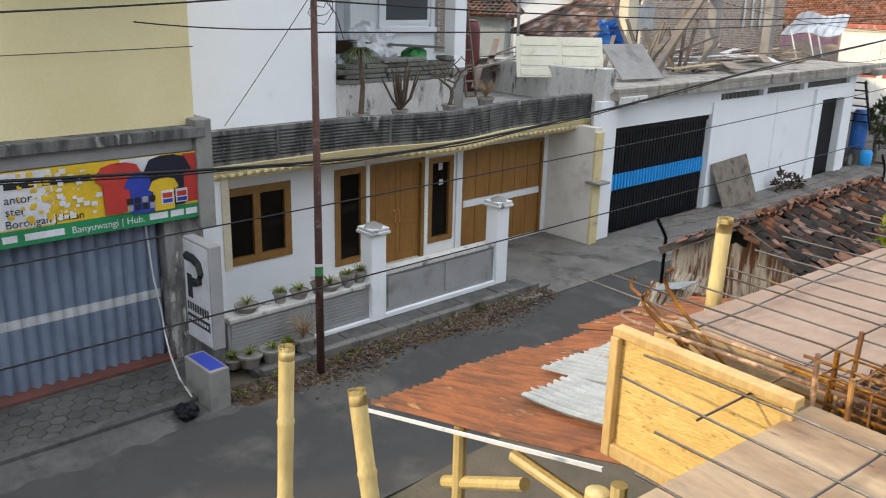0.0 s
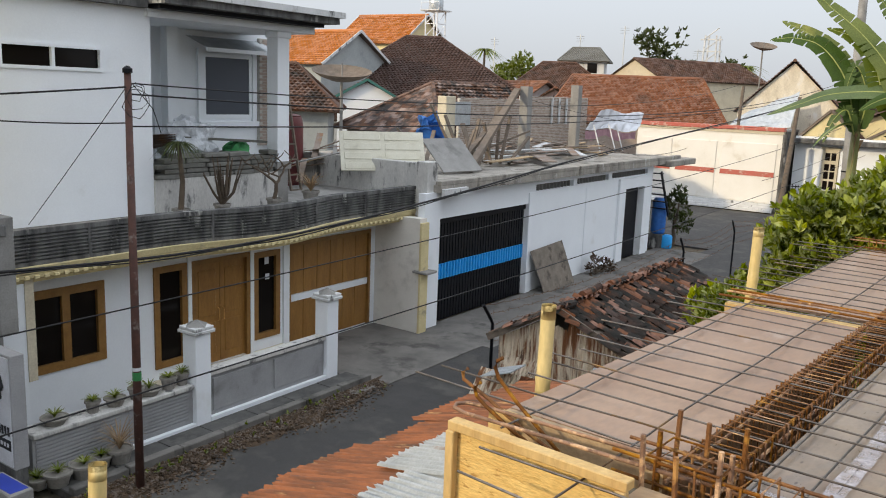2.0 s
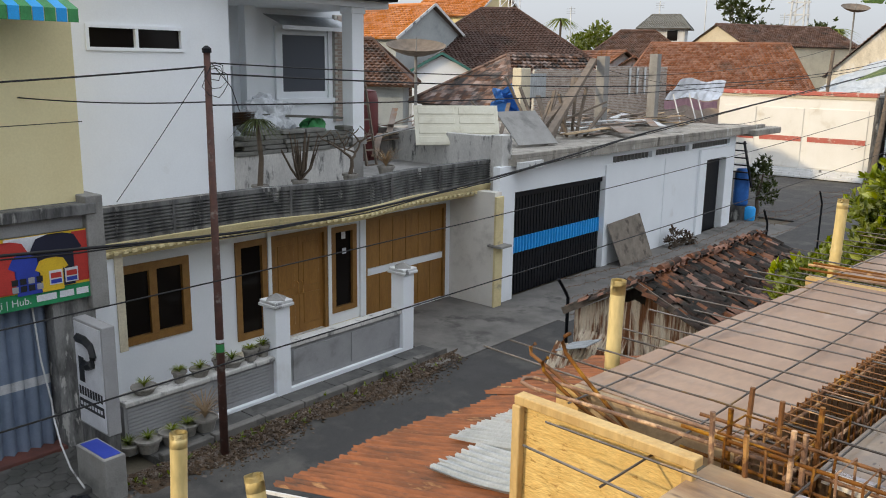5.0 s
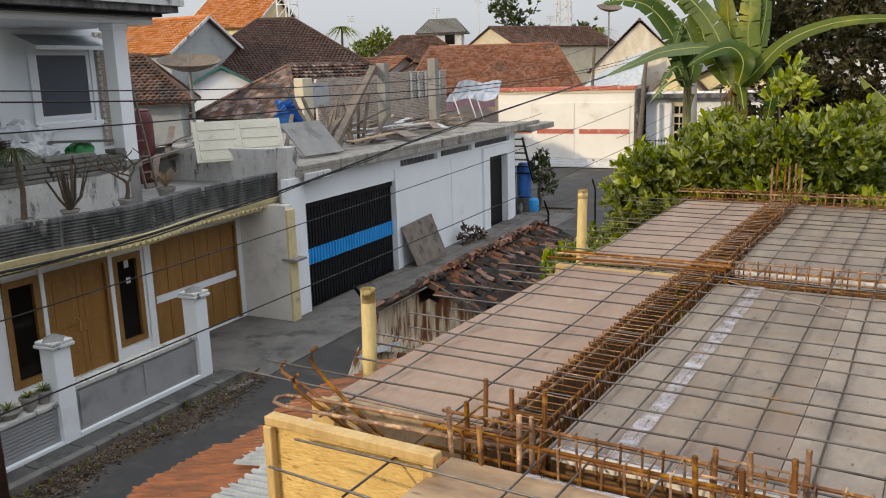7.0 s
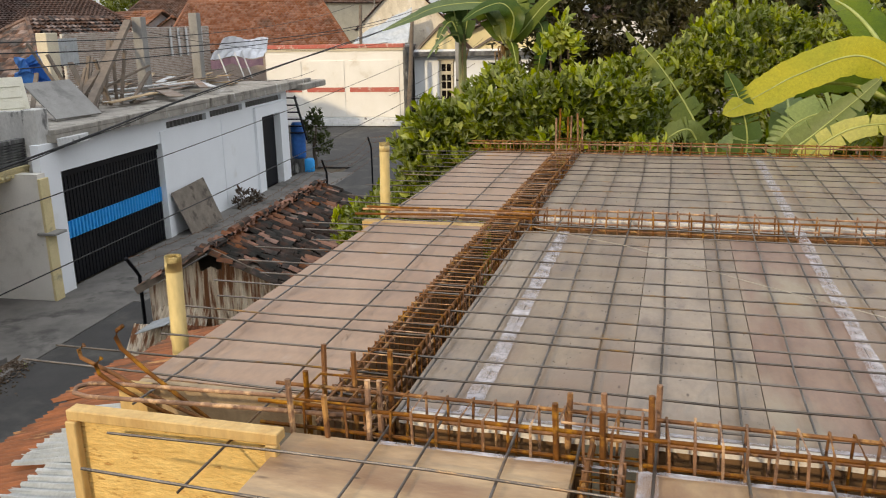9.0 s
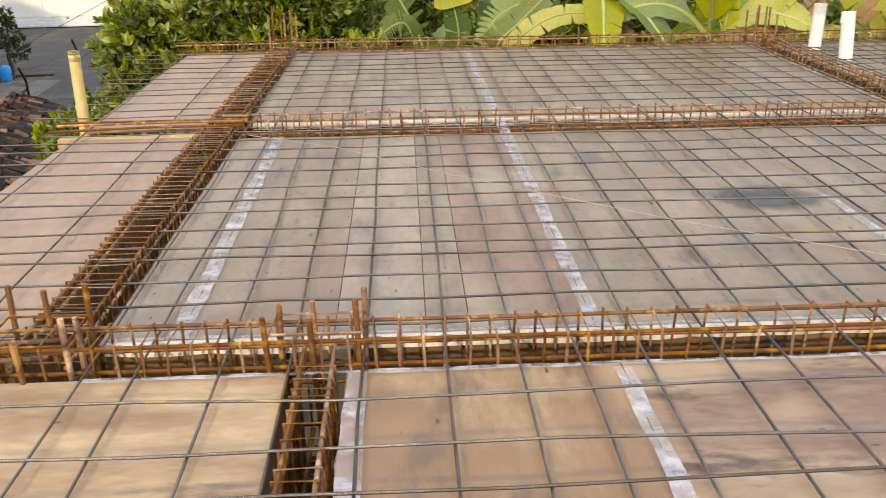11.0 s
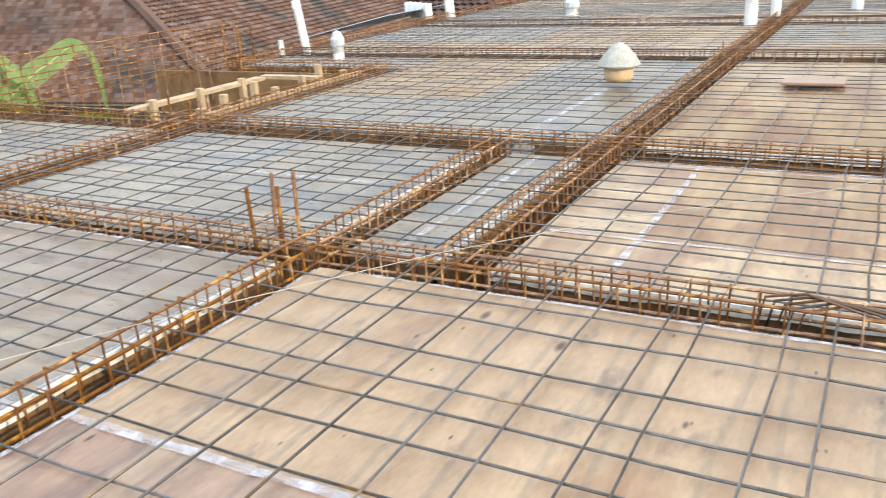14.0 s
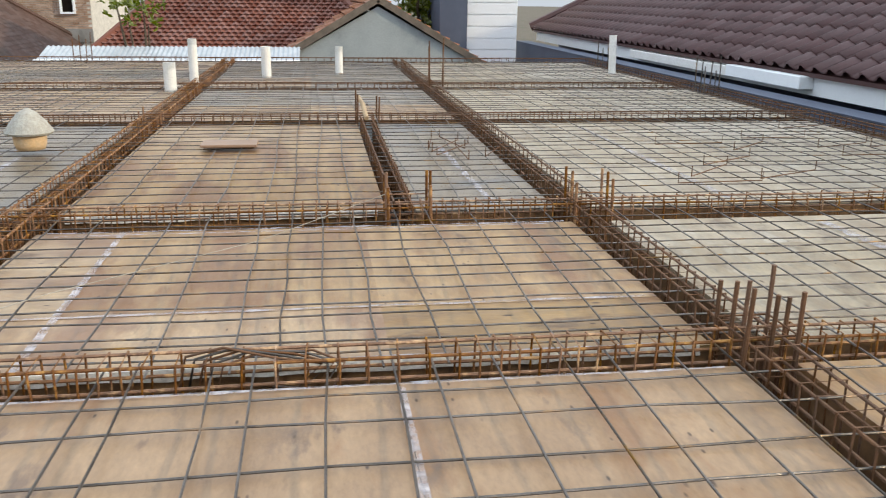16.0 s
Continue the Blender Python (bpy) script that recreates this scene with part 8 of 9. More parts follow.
for jj in range(cols + 1):
    a = jj / cols
    z = 0.045 * max(0.0, math.sin(a * math.pi * 2 - 0.6)) + 0.012 * math.sin(a * math.pi * 2)
    prof.append((a * (tile_w + 0.02), z))
top = [[bm.verts.new((x, -yy, z + zz)) for x, z in prof] for yy, zz in ((0.0, 0.028), (tile_l + 0.05, 0.0))]
low = [bm.verts.new((x, 0, z - 0.0)) for x, z in prof]
for jj in range(cols):
    bm.faces.new((top[0][jj], top[0][jj + 1], top[1][jj + 1], top[1][jj]))
    bm.faces.new((low[jj], low[jj + 1], top[0][jj + 1], top[0][jj]))
tile_me = mesh_of(bm, "roof_tile", M["tile_maroon"], True)
count = 0
x = 4.0
rest = bmesh.new()
for r in range(15):
    for ccol in range(68):
        xx = 3.8 + ccol * tile_w
        if xx > 24.2 - r * 0.12:
            continue
        y0, z0 = -7.86 - r * tile_l * math.cos(slope), 0.4 + r * tile_l * math.sin(slope)
        m = Matrix.Translation((xx, y0, z0)) @ Matrix.Rotation(-slope, 4, "X")
        if xx < 16.5 and r < 9 and count < 300:
            ob = new("roof_tile", tile_me)
            ob.parent = n_house
            ob.matrix_local = BASES[n_house] @ m
            count += 1
        else:
            k0 = len(rest.verts)
            rest.from_mesh(tile_me)
            rest.verts.ensure_lookup_table()
            bmesh.ops.transform(rest, matrix=m, verts=rest.verts[k0:])
tagged(part("roof_tiles", rest, M["tile_maroon"], n_house, smooth=True), kind="stuff")
part("roof_deck", sheet(bmesh.new(), lambda a, b: Vector((-3 + 27 * a, -7.9 - 4.6 * b, 0.37 + 2.34 * b)), 4, 4, 0.05), M["tile_maroon"], n_house)
part("verge_tiles", tube(bmesh.new(), [(24.2, -7.85, 0.44), (22.8, -12.3, 2.75)], 0.12, 8), M["tile_maroon"], n_house)

house_of(26.5, -3.43, 0, 13, 9.0, 3.5, 6.12, "tile_red", "gable_grey", space=Matrix(), z0=-5.0, label="house with a grey cement gable", over=0.06, verge="old_wood", group="neighbour houses")
house_of(26.5, -0.5, 90, 8, 11, 4.7, 8.0, "tile_deep", "white_old", course=0.17, hip=3.6, space=Matrix(), z0=-5.0, label="house under a weathered red tile roof", group="neighbour houses")
house_of(27.2, 13.6, 90, 15.8, 13.4, 4.5, 8.4, "tile_dark", "white_old", hip=5, space=Matrix(), z0=-5.0, label="house under a wide brown hipped roof", group="neighbour houses")
house_of(15.4, 12.5, 10, 11, 9.5, 4.4, 7.0, "tile_brown", "white_old", hip=2.5, space=Matrix(), z0=-5.0, label="house under a dark brown tile roof behind the deck", group="neighbour houses", course=0.13)
tall2 = thing("tall_block", (23, -6, -5), label="tall blue-grey and white house end", category="building")
part("blue_wall", boxes((22, 26, -5.72, -5.05, -5, 4)), M["blue_grey"], tall2)
part("white_wall", boxes((22.2, 26, -7.0, -5.72, -5, 4)), M["white"], tall2)
for k in range(16):
    part("board", boxes((22.17, 22.2, -6.98, -5.74, -0.6 + 0.28 * k, -0.34 + 0.28 * k)), M["white"], tall2)
strip_ob = thing("white_ledge", (18, 2, 0), label="pale corrugated sheet and white gutter beyond the far deck edge", category="ledge")
part("sheet", sheet(bmesh.new(), lambda a, b: Vector((18.6 + 0.9 * b, -1.75 + 5.0 * a, -0.1 + 0.24 * b + 0.012 * math.sin(a * 330))), 320, 3), M["tin"], strip_ob, "pale corrugated edge sheet")
part("gutter", boxes((18.5, 18.6, -1.75, 3.25, -0.3, -0.06), bevel=0.01), M["white"], strip_ob)
awn2 = thing("tin_awning", (14, 6, 0), label="pale blue corrugated awning sheets beyond the deck", category="awning")
part("sheet", sheet(bmesh.new(), lambda a, b: Vector((12.6 + 2.2 * a, 5.1 + 1.7 * b, 0.16 - 0.35 * b + 0.01 * math.sin(a * 120))), 60, 3), M["tin"], awn2)
pipes = thing("pipe_stack", (14, 5, 0), label="short white pipes lying beside the deck edge", category="pipes")
for k in range(5):
    part("pipe", tube(bmesh.new(), [(13.7 + k * 0.12, 5.0 + 0.16 * k, 0.0), (13.7 + k * 0.12, 5.02 + 0.16 * k, 0.24)], 0.07, 10), M["pvc"], pipes)
roofpatch = thing("roof_light", (22, 9, 1), label="pale sheet patch on a tile roof", category="roof sheet")
part("sheet", slanted(bmesh.new(), (21.3, 8.6, 0.3), (22.6, 8.6, 1.0), 0.8, 0.03), M["tin"], roofpatch)

# brick house far beyond the red roof
bh = thing("brick_house", (33, 9, -5), label="unplastered beige brick house with a small white window", category="house", group="neighbour houses")
part("wall", boxes((33.02, 39, 5.6, 16, -5, 4.5)), M["mortar"], bh)
part("band", boxes((32.95, 33.02, 5.6, 16, -0.5, -0.05)), M["concrete"], bh)
verts, faces = [], []
for row in range(38):
    for k in range(30):
        y0, z0 = 5.62 + 0.22 * k + (0.11 if row % 2 else 0), -0.04 + 0.075 * row
        if 6.1 < y0 + 0.1 < 6.6 and 0.45 < z0 < 1.3:
            continue
        i = len(verts)
        verts += [(x, y, z) for x in (32.99 + rng.uniform(-0.008, 0.008), 33.03) for y in (y0, y0 + 0.205) for z in (z0, z0 + 0.062)]
        faces += [(i, i + 1, i + 3, i + 2), (i, i + 4, i + 5, i + 1), (i + 2, i + 3, i + 7, i + 6), (i + 1, i + 5, i + 7, i + 3), (i, i + 2, i + 6, i + 4)]
me = bpy.data.meshes.new("bricks")
me.from_pydata(verts, [], faces)
me.materials.append(M["beige_brick"])
me.transform(BASES[bh])
bricks_ob = new("bricks", me)
bricks_ob.parent = bh
tagged(bricks_ob, kind="stuff")
win = part("window_frame", boxes((32.9, 33.0, 6.1, 6.6, 0.45, 0.52), (32.9, 33.0, 6.1, 6.17, 0.52, 1.3), (32.9, 33.0, 6.53, 6.6, 0.52, 1.3), (32.9, 33.0, 6.17, 6.53, 1.24, 1.3)), M["white"], bh)
part("pane", boxes((32.96, 32.98, 6.17, 6.53, 0.52, 1.24)), M["dark_glass"], win)

# ---- plants ----
def leaves_mesh(name, blobs, count, size, material, seed, upright=0.3, inner=0.55, ratio=0.42):
    """Small folded leaves scattered through the outer shells of several uneven blobs (x, y, z, rx, ry, rz)."""
    r = np.random.RandomState(seed)
    vol = np.array([b[3] * b[4] + b[4] * b[5] + b[3] * b[5] for b in blobs])
    tuft = 6
    n = count // tuft
    count = n * tuft
    pick = r.choice(len(blobs), n, p=vol / vol.sum())
    b = np.array(blobs)[pick]
    d = r.normal(size=(n, 3))
    d /= np.linalg.norm(d, axis=1)[:, None]
    lump = np.array([noise.noise(Vector(v) * 2.3 + Vector((seed, k, 0))) for v, k in zip(d, pick)])
    rad = (inner + (1 - inner) * r.rand(n) ** 0.6) * (1 + 0.55 * lump)
    c = np.repeat(b[:, :3] + d * rad[:, None] * b[:, 3:], tuft, 0)
    axis = d * 0.6 + r.normal(size=(n, 3)) * 0.3
    axis[:, 2] += upright + 0.2
    axis /= np.linalg.norm(axis, axis=1)[:, None]
    out = np.repeat(axis, tuft, 0) + r.normal(size=(count, 3)) * 0.6
    out /= np.linalg.norm(out, axis=1)[:, None]
    c = c + np.repeat(axis, tuft, 0) * (r.rand(count)[:, None] - 0.5) * size
    side = np.cross(out, r.normal(size=(count, 3)))
    side /= np.linalg.norm(side, axis=1)[:, None] + 1e-9
    nrm = np.cross(out, side)
    ln = size * (0.6 + 0.8 * r.rand(count))[:, None]
    w = ln * ratio * 0.55
    def at(f, g, lift):
        return c + out * ln * f + side * w * g + nrm * (w * abs(g) * 0.45 - ln * lift)
    rim = [at(0.0, 0, 0), at(0.3, 0.85, 0), at(0.68, 0.8, 0.03), at(1.0, 0, 0.12), at(0.68, -0.8, 0.03), at(0.3, -0.85, 0)]
    verts = np.stack(rim + [at(0.5, 0, 0.02)], 1).reshape(-1, 3)
    base = np.arange(count)[:, None] * 7
    faces = np.concatenate([base + [k, (k + 1) % 6, 6] for k in range(6)]).tolist()
    me = bpy.data.meshes.new(name)
    me.from_pydata(verts.tolist(), [], faces)
    me.materials.append(material)
    return me


def bush(name, base, blobs, count, size, material, label, seed, category="bush", limbs=6, group="", top=None, top_mat=None, **kw):
    ob = thing(name, base, label=label, category=category, group=group)
    off = Vector(base)
    tr = bmesh.new()
    first = Vector(blobs[0][:3])
    fork = Vector((base[0], base[1], base[2] + (first.z - base[2]) * 0.45))
    tube(tr, [off, off.lerp(fork, 0.5) + Vector((0.05, 0.03, 0)), fork], [0.12, 0.09, 0.07], 8)
    for bl in blobs[:limbs]:
        e = Vector(bl[:3])
        tube(tr, [fork, fork.lerp(e, 0.55) + Vector((0.06, -0.05, -0.1)), e], [0.06, 0.04, 0.012], 6)
    part("trunk", tr, M["bark"], ob)
    me = leaves_mesh("crown", blobs, count, size, M[material], seed, **kw)
    me.transform(Matrix.Translation(-off))
    cr = new("crown", me)
    cr.parent = ob
    tagged(cr, kind="stuff")
    if top:
        me = leaves_mesh("young_foliage", blobs, top, size * 1.25, M[top_mat], seed + 50, upright=0.9, inner=0.9, ratio=0.5)
        me.transform(Matrix.Translation(-off))
        t = new("young_foliage", me)
        t.parent = ob
        tagged(t, "pale yellow-green young leaves", kind="stuff")
    return ob


pr = random.Random(23)


def blobs_in(n, x0, x1, y0, y1, ztop, zlow, r):
    out = []
    for i in range(n):
        x, y = x0 + (x1 - x0) * (i * 0.618 % 1.0), pr.uniform(y0, y1)
        zt = ztop(x) if callable(ztop) else ztop
        z = zlow + (zt - r * 0.6 - zlow) * pr.random() ** 0.6
        k = pr.uniform(0.7, 1.2) * r
        out.append((x, y, z, k, k, k * 0.85))
    return out


# citrus bushes past the far edge of the deck
bush("citrus_bush", (-1.0, 7.0, -5.0), blobs_in(64, -2.15, 0.5, 6.1, 7.4, lambda x: 0.1 + 0.64 * min(1.0, (x + 2.15) / 0.95), -2.0, 0.33), 42000, 0.076, "leaf", "dense citrus bush with glossy green leaves beyond the deck", 3, top=5500, top_mat="leaf_bright", inner=0.7, ratio=0.46)
bush("citrus_bush", (-2.5, 7.4, -5.0), blobs_in(14, -2.9, -2.2, 6.6, 8.2, -0.7, -3.4, 0.4), 12000, 0.08, "leaf", "lower citrus bush with glossy green leaves by the lane", 4, top=1300, top_mat="leaf_bright", inner=0.7, ratio=0.46)
bush("shrub", (-0.9, 9.0, -5.0), blobs_in(18, -1.6, 0.5, 8.4, 9.4, 0.3, -2.5, 0.4), 15000, 0.082, "leaf", "bushy green shrub beside the banana plants", 14, top=1800, top_mat="leaf_bright", inner=0.7, ratio=0.46)
bush("young_tree", (-0.95, 9.6, -5.0), [(-1.0, 9.6, 0.95, 0.14, 0.14, 0.24), (-0.88, 9.6, 0.72, 0.18, 0.18, 0.2), (-1.12, 9.55, 0.68, 0.13, 0.13, 0.17)], 300, 0.12, "leaf_bright", "slender young tree with bright yellow-green leaves", 15, category="tree", inner=0.6, ratio=0.5)
bush("shrub", (1.9, 9.2, -5.0), blobs_in(80, 0.15, 4.4, 8.6, 9.8, lambda x: 0.55 + 0.65 * min(1.0, max(0.0, (x - 0.2) / 0.9)), -1.6, 0.38), 40000, 0.078, "leaf", "tall shrub with upright pale green shoots", 5, top=6500, top_mat="leaf_bright", inner=0.7, ratio=0.4, upright=0.7)
bush("tree", (0.0, 13.0, -5.0), blobs_in(76, -2.15, 2.4, 12.2, 14.0, 2.9, -1.2, 0.62), 44000, 0.12, "leaf_olive", "dark dense mango tree behind the bushes", 6, category="tree", ratio=0.34, inner=0.45)
bush("tree", (4.4, 14.0, -5.0), blobs_in(34, 2.0, 7.5, 12.0, 16, 2.9, -1.5, 1.05), 15000, 0.16, "leaf_dark", "dark leafy tree behind the banana plants", 7, category="tree")
bush("tree", (8.0, 15.5, -5.0), blobs_in(26, 6.0, 10.5, 13.5, 16.5, 2.6, -2.5, 1.1), 9000, 0.17, "leaf_dark", "dark leafy tree beside the brown roof", 8, category="tree")
bush("shrub", (3.6, 8.6, -5.0), blobs_in(18, 1.8, 5.4, 7.6, 9.2, 0.1, -2.5, 0.6), 7000, 0.14, "leaf", "shadowed shrub under the banana plants", 9, top=1200, top_mat="leaf_bright")
bush("shrub", (7.0, 9.0, -5.0), blobs_in(16, 5.4, 8.6, 8.4, 10.2, 0.75, -2.0, 0.6), 6000, 0.14, "leaf", "green shrub between the banana plants and a roof", 16, top=1500, top_mat="leaf_bright")
bush("small_tree", (19.6, 1.5, -5.0), [(19.6, 1.35, 1.0, 0.5, 0.5, 0.35), (19.6, 1.9, 1.15, 0.4, 0.4, 0.3), (19.5, 1.65, 0.75, 0.3, 0.4, 0.25), (19.7, 1.3, 0.55, 0.2, 0.25, 0.15)], 380, 0.12, "leaf", "thin bare-stemmed little tree before a red roof", 17, category="tree")
bush("shrub", (24.2, -4.9, -5.0), blobs_in(8, 23.6, 25.5, -5.2, -4.3, 2.2, -0.5, 0.6), 3500, 0.12, "leaf", "green shrub behind the grey gable", 12)
bush("lane_tree", (-2.4, 16.6, -5.0), blobs_in(8, -3.0, -1.8, 15.5, 18, -2.6, -4.6, 0.5), 2500, 0.1, "leaf", "green weeds and a shrub along the lane", 13)


def far_tree(v, u, h, r, seed, label="distant green tree on the skyline", dark="leaf_dark"):
    p = STREET @ Vector((v, u, 0))
    b = []
    for _ in range(9):
        a, q = pr.uniform(0, 6.3), pr.uniform(0, r * 0.7)
        b.append((p.x + q * math.cos(a), p.y + q * math.sin(a), -5 + h - pr.uniform(0.2, 0.9) * r, r * pr.uniform(0.35, 0.6), r * pr.uniform(0.35, 0.6), r * pr.uniform(0.3, 0.5)))
    bush("tree", (p.x, p.y, -5.0), b, 900, r * 0.16, dark, label, seed, category="tree", group="distant trees")


far_tree(-27.6, 84.3, 14.3, 3.2, 31)
far_tree(-25.0, 86, 11.6, 2.2, 32)
far_tree(-43, 77, 11.2, 2.6, 33, dark="leaf")
far_tree(-46, 79, 10.6, 2.6, 34, dark="leaf")
far_tree(-22, 52, 8.0, 1.6, 35, dark="leaf")
far_tree(-33, 130, 13, 4, 36)
for k in range(16):
    a = math.radians(pr.uniform(-10, 80))
    d = pr.uniform(120, 230)
    far_tree(14 - d * math.sin(a), -17 + d * math.cos(a), pr.uniform(7.5, 9.5) + d * 0.008, pr.uniform(3, 5), 60 + k)


def coconut(v, u, h, seed):
    p = STREET @ Vector((v, u, 0))
    ob = thing("coconut_palm", p, label="distant coconut palm with drooping fronds", category="palm tree", group="palms")
    part("trunk", tube(bmesh.new(), [p, p + Vector((0.3, 0.2, h / 2)), p + Vector((0.4, 0.3, h))], [0.25, 0.18, 0.14], 8), M["bark"], ob)
    bm = bmesh.new()
    for _ in range(3):
        leaf_fan(bm, p + Vector((0.4, 0.3, h)), 11, 3.0, 0.16, pr.uniform(0.6, 2.2), 2.4, 6.28, pr.uniform(0, 6))
    part("fronds", bm, M["leaf"], ob)


coconut(-47, 74.4, 11.6, 1)
coconut(-18.3, 88, 10.2, 2)


def outline(t, point=2.4):
    """How wide a banana blade is along its midrib: full soon after the stalk, drawn out to a point."""
    return max(0.03, min(1.0, (t + 0.02) / 0.2) ** 0.6 * max(0.0, 1 - t**point) ** 0.8)


def banana_leaf(ob, foot, heading, length, width, rise, droop, material="banana", torn=0.5, twist=0.0, fold=0.25):
    """A long blade on an arching midrib, split into ribbons where it is torn."""
    foot = Vector(foot)
    d = Vector((math.cos(heading), math.sin(heading), 0))
    s = Vector((-d.y, d.x, 0))
    n = 26
    rib, bm = [], bmesh.new()
    coords = bm.loops.layers.uv.new("blade")
    for i in range(n + 1):
        t = i / n
        rib.append(foot + d * length * (t * 0.8 + 0.2 * t * t) * math.cos(min(rise, 1.2) * 0.5) + Vector((0, 0, length * (rise * t - droop * t * t))))
    stalk = tube(bmesh.new(), rib[: n - 1], [0.022 * length * (1 - 0.85 * i / n) + 0.003 for i in range(n - 1)], 6)
    blade0 = 4
    for sgn in (-1, 1):
        lift = fold
        i = blade0
        while i < n:
            ribbon = 1 if pr.random() < torn else pr.randint(2, 5)
            j = min(n, i + ribbon)
            hang = pr.uniform(-0.1, 0.6) * torn
            prev = None
            for k in range(i, j + 1):
                t = (k - blade0) / (n - blade0)
                w = width * 0.7 * outline(t)
                gap = 0.0
                tang = (rib[min(k + 1, n)] - rib[max(k - 1, 0)]).normalized()
                c = rib[k] + tang * gap
                side = (s * sgn * math.cos(twist) + Vector((0, 0, sgn * math.sin(twist)))).normalized()
                up = side.cross(tang) * sgn
                fray = w * (1.0 + pr.uniform(-0.07, 0.07) * (0.4 + torn))
                row = [bm.verts.new(c + side * fray * g + Vector((0, 0, w * (lift * (1.25 * g - 0.5 * g * g) - hang * 0.55 * g * g))) + tang * 0.3 * w * g * g) for g in (0.0, 0.3, 0.6, 0.85, 1.0)]
                if prev:
                    for q in range(4):
                        face = bm.faces.new((prev[q], prev[q + 1], row[q + 1], row[q]))
                        for loop, uv in zip(face.loops, ((k - 1, q), (k - 1, q + 1), (k, q + 1), (k, q))):
                            loop[coords].uv = (uv[0] / n * 1.6 - uv[1] * 0.05, uv[1] * 0.05)
                prev = row
            i = j
    leaf = part("leaf", bm, M[material], ob, smooth=True)
    part("midrib", stalk, M["banana_dry" if material == "banana_dry" else "midrib"], leaf, smooth=True)
    return leaf


def blade(ob, path, width, material="banana", torn=0.3, face=(0.0, -1.0, 0.3), thick=0.016, lost=0.0, point=2.4):
    """A leaf whose midrib glides through the path's points, its upper side turned to face."""
    path = [Vector(p) for p in path]
    face = Vector(face).normalized()
    n = 30
    rib = []
    for i in range(n + 1):
        g = i / n * (len(path) - 1)
        k = min(int(g), len(path) - 2)
        h = g - k
        p0, p1, p2, p3 = path[max(k - 1, 0)], path[k], path[k + 1], path[min(k + 2, len(path) - 1)]
        rib.append(0.5 * ((2 * p1) + (p2 - p0) * h + (2 * p0 - 5 * p1 + 4 * p2 - p3) * h * h + (3 * p1 - p0 - 3 * p2 + p3) * h**3))
    bm = bmesh.new()
    coords = bm.loops.layers.uv.new("blade")
    stalk = tube(bmesh.new(), rib, [thick * (1 - i / n) ** 0.8 * 0.8 + 0.001 for i in range(n + 1)], 6)
    for sgn in (-1, 1):
        i = 1
        while i < n:
            j = min(n, i + (1 if pr.random() < torn else pr.randint(2, 6)))
            hang = pr.uniform(-0.1, 0.7) * torn
            prev = None
            split = 0.016 if torn > 0.15 else 0.0
            if pr.random() < lost:
                i = j
                continue
            for k in range(i, j + 1):
                t = k / n
                w = width * outline(t, point) * (0.94 + 0.1 * pr.random())
                tang = (rib[min(k + 1, n)] - rib[max(k - 1, 0)]).normalized()
                side = tang.cross(face).normalized() * sgn
                c = rib[k]
                gap = split if k == i else -split if k == j else 0.0
                row = [bm.verts.new(c + side * (w * a) + face * (w * (0.22 * a - 0.2 * a * a)) + tang * (0.18 * a * w + gap * a) - Vector((0, 0, hang * w * 0.5 * a * a))) for a in (0, 0.35, 0.7, 1.0)]
                if prev:
                    for q in range(3):
                        f = bm.faces.new((prev[q], prev[q + 1], row[q + 1], row[q]))
                        for loop, (u, v) in zip(f.loops, ((k - 1, q), (k - 1, q + 1), (k, q + 1), (k, q))):
                            loop[coords].uv = (u / n * 1.6 - v * 0.06, v * 0.07)
                prev = row
            i = j
    leaf = part("leaf", bm, M[material], ob, smooth=True)
    part("midrib", stalk, M["banana_dry" if material == "banana_dry" else "midrib"], leaf, smooth=True)
    return leaf


def banana_plant(base, height, leaves, label, r=0.12, lean=(0, 0), dry=4):
    ob = thing("banana_plant", base, label=label, category="banana plant", group="banana plants")
    top = Vector(base) + Vector((lean[0], lean[1], height))
    part("stem", tube(bmesh.new(), [base, Vector(base).lerp(top, 0.5), top], [r * 1.2, r, r * 0.6], 12), M["stem"], ob, smooth=True)
    for k in range(dry):
        a = pr.uniform(0, 6.3)
        bm = bmesh.new()
        q = top + Vector((0, 0, -pr.uniform(0.1, 0.5)))
        reach, fall = pr.uniform(0.03, 0.16), pr.uniform(0.3, 0.8)
        wide, curl = pr.uniform(0.015, 0.04), pr.uniform(-1.6, 1.6)
        rows = []
        for i in range(9):
            g = i / 8
            out = r * 0.8 + reach * math.sin(min(1.0, g * 2.2) * 1.57) * (1 - 0.35 * g)
            b = a + curl * g * 0.5
            c = q + Vector((out * math.cos(b), out * math.sin(b), 0.12 * math.sin(g * 3.1) - fall * g * g))
            s = Vector((-math.sin(b + curl * g), math.cos(b + curl * g), 0)) * wide * (1.05 - g) * pr.uniform(0.7, 1.3)
            rows.append([bm.verts.new(c - s), bm.verts.new(c + Vector((math.cos(b), math.sin(b), 0)) * wide * 0.6), bm.verts.new(c + s)])
        for r0, r1 in zip(rows, rows[1:]):
            for k2 in range(2):
                bm.faces.new((r0[k2], r0[k2 + 1], r1[k2 + 1], r1[k2]))
        part("dry_leaf", bm, M["banana_dry"], ob, "brown withered leaf hanging down the stem")
    for h, ln, w, rise, droop, mm, torn in leaves:
        banana_leaf(ob, top + Vector((0, 0, -0.05)), math.radians(h), ln, w, rise, droop, mm, torn, pr.choice((-1, 1)) * (0.15 + 0.65 * abs(math.cos(math.radians(h)))) + pr.uniform(-0.15, 0.15))
    return ob


B, Yl = "banana", "banana_yellow"
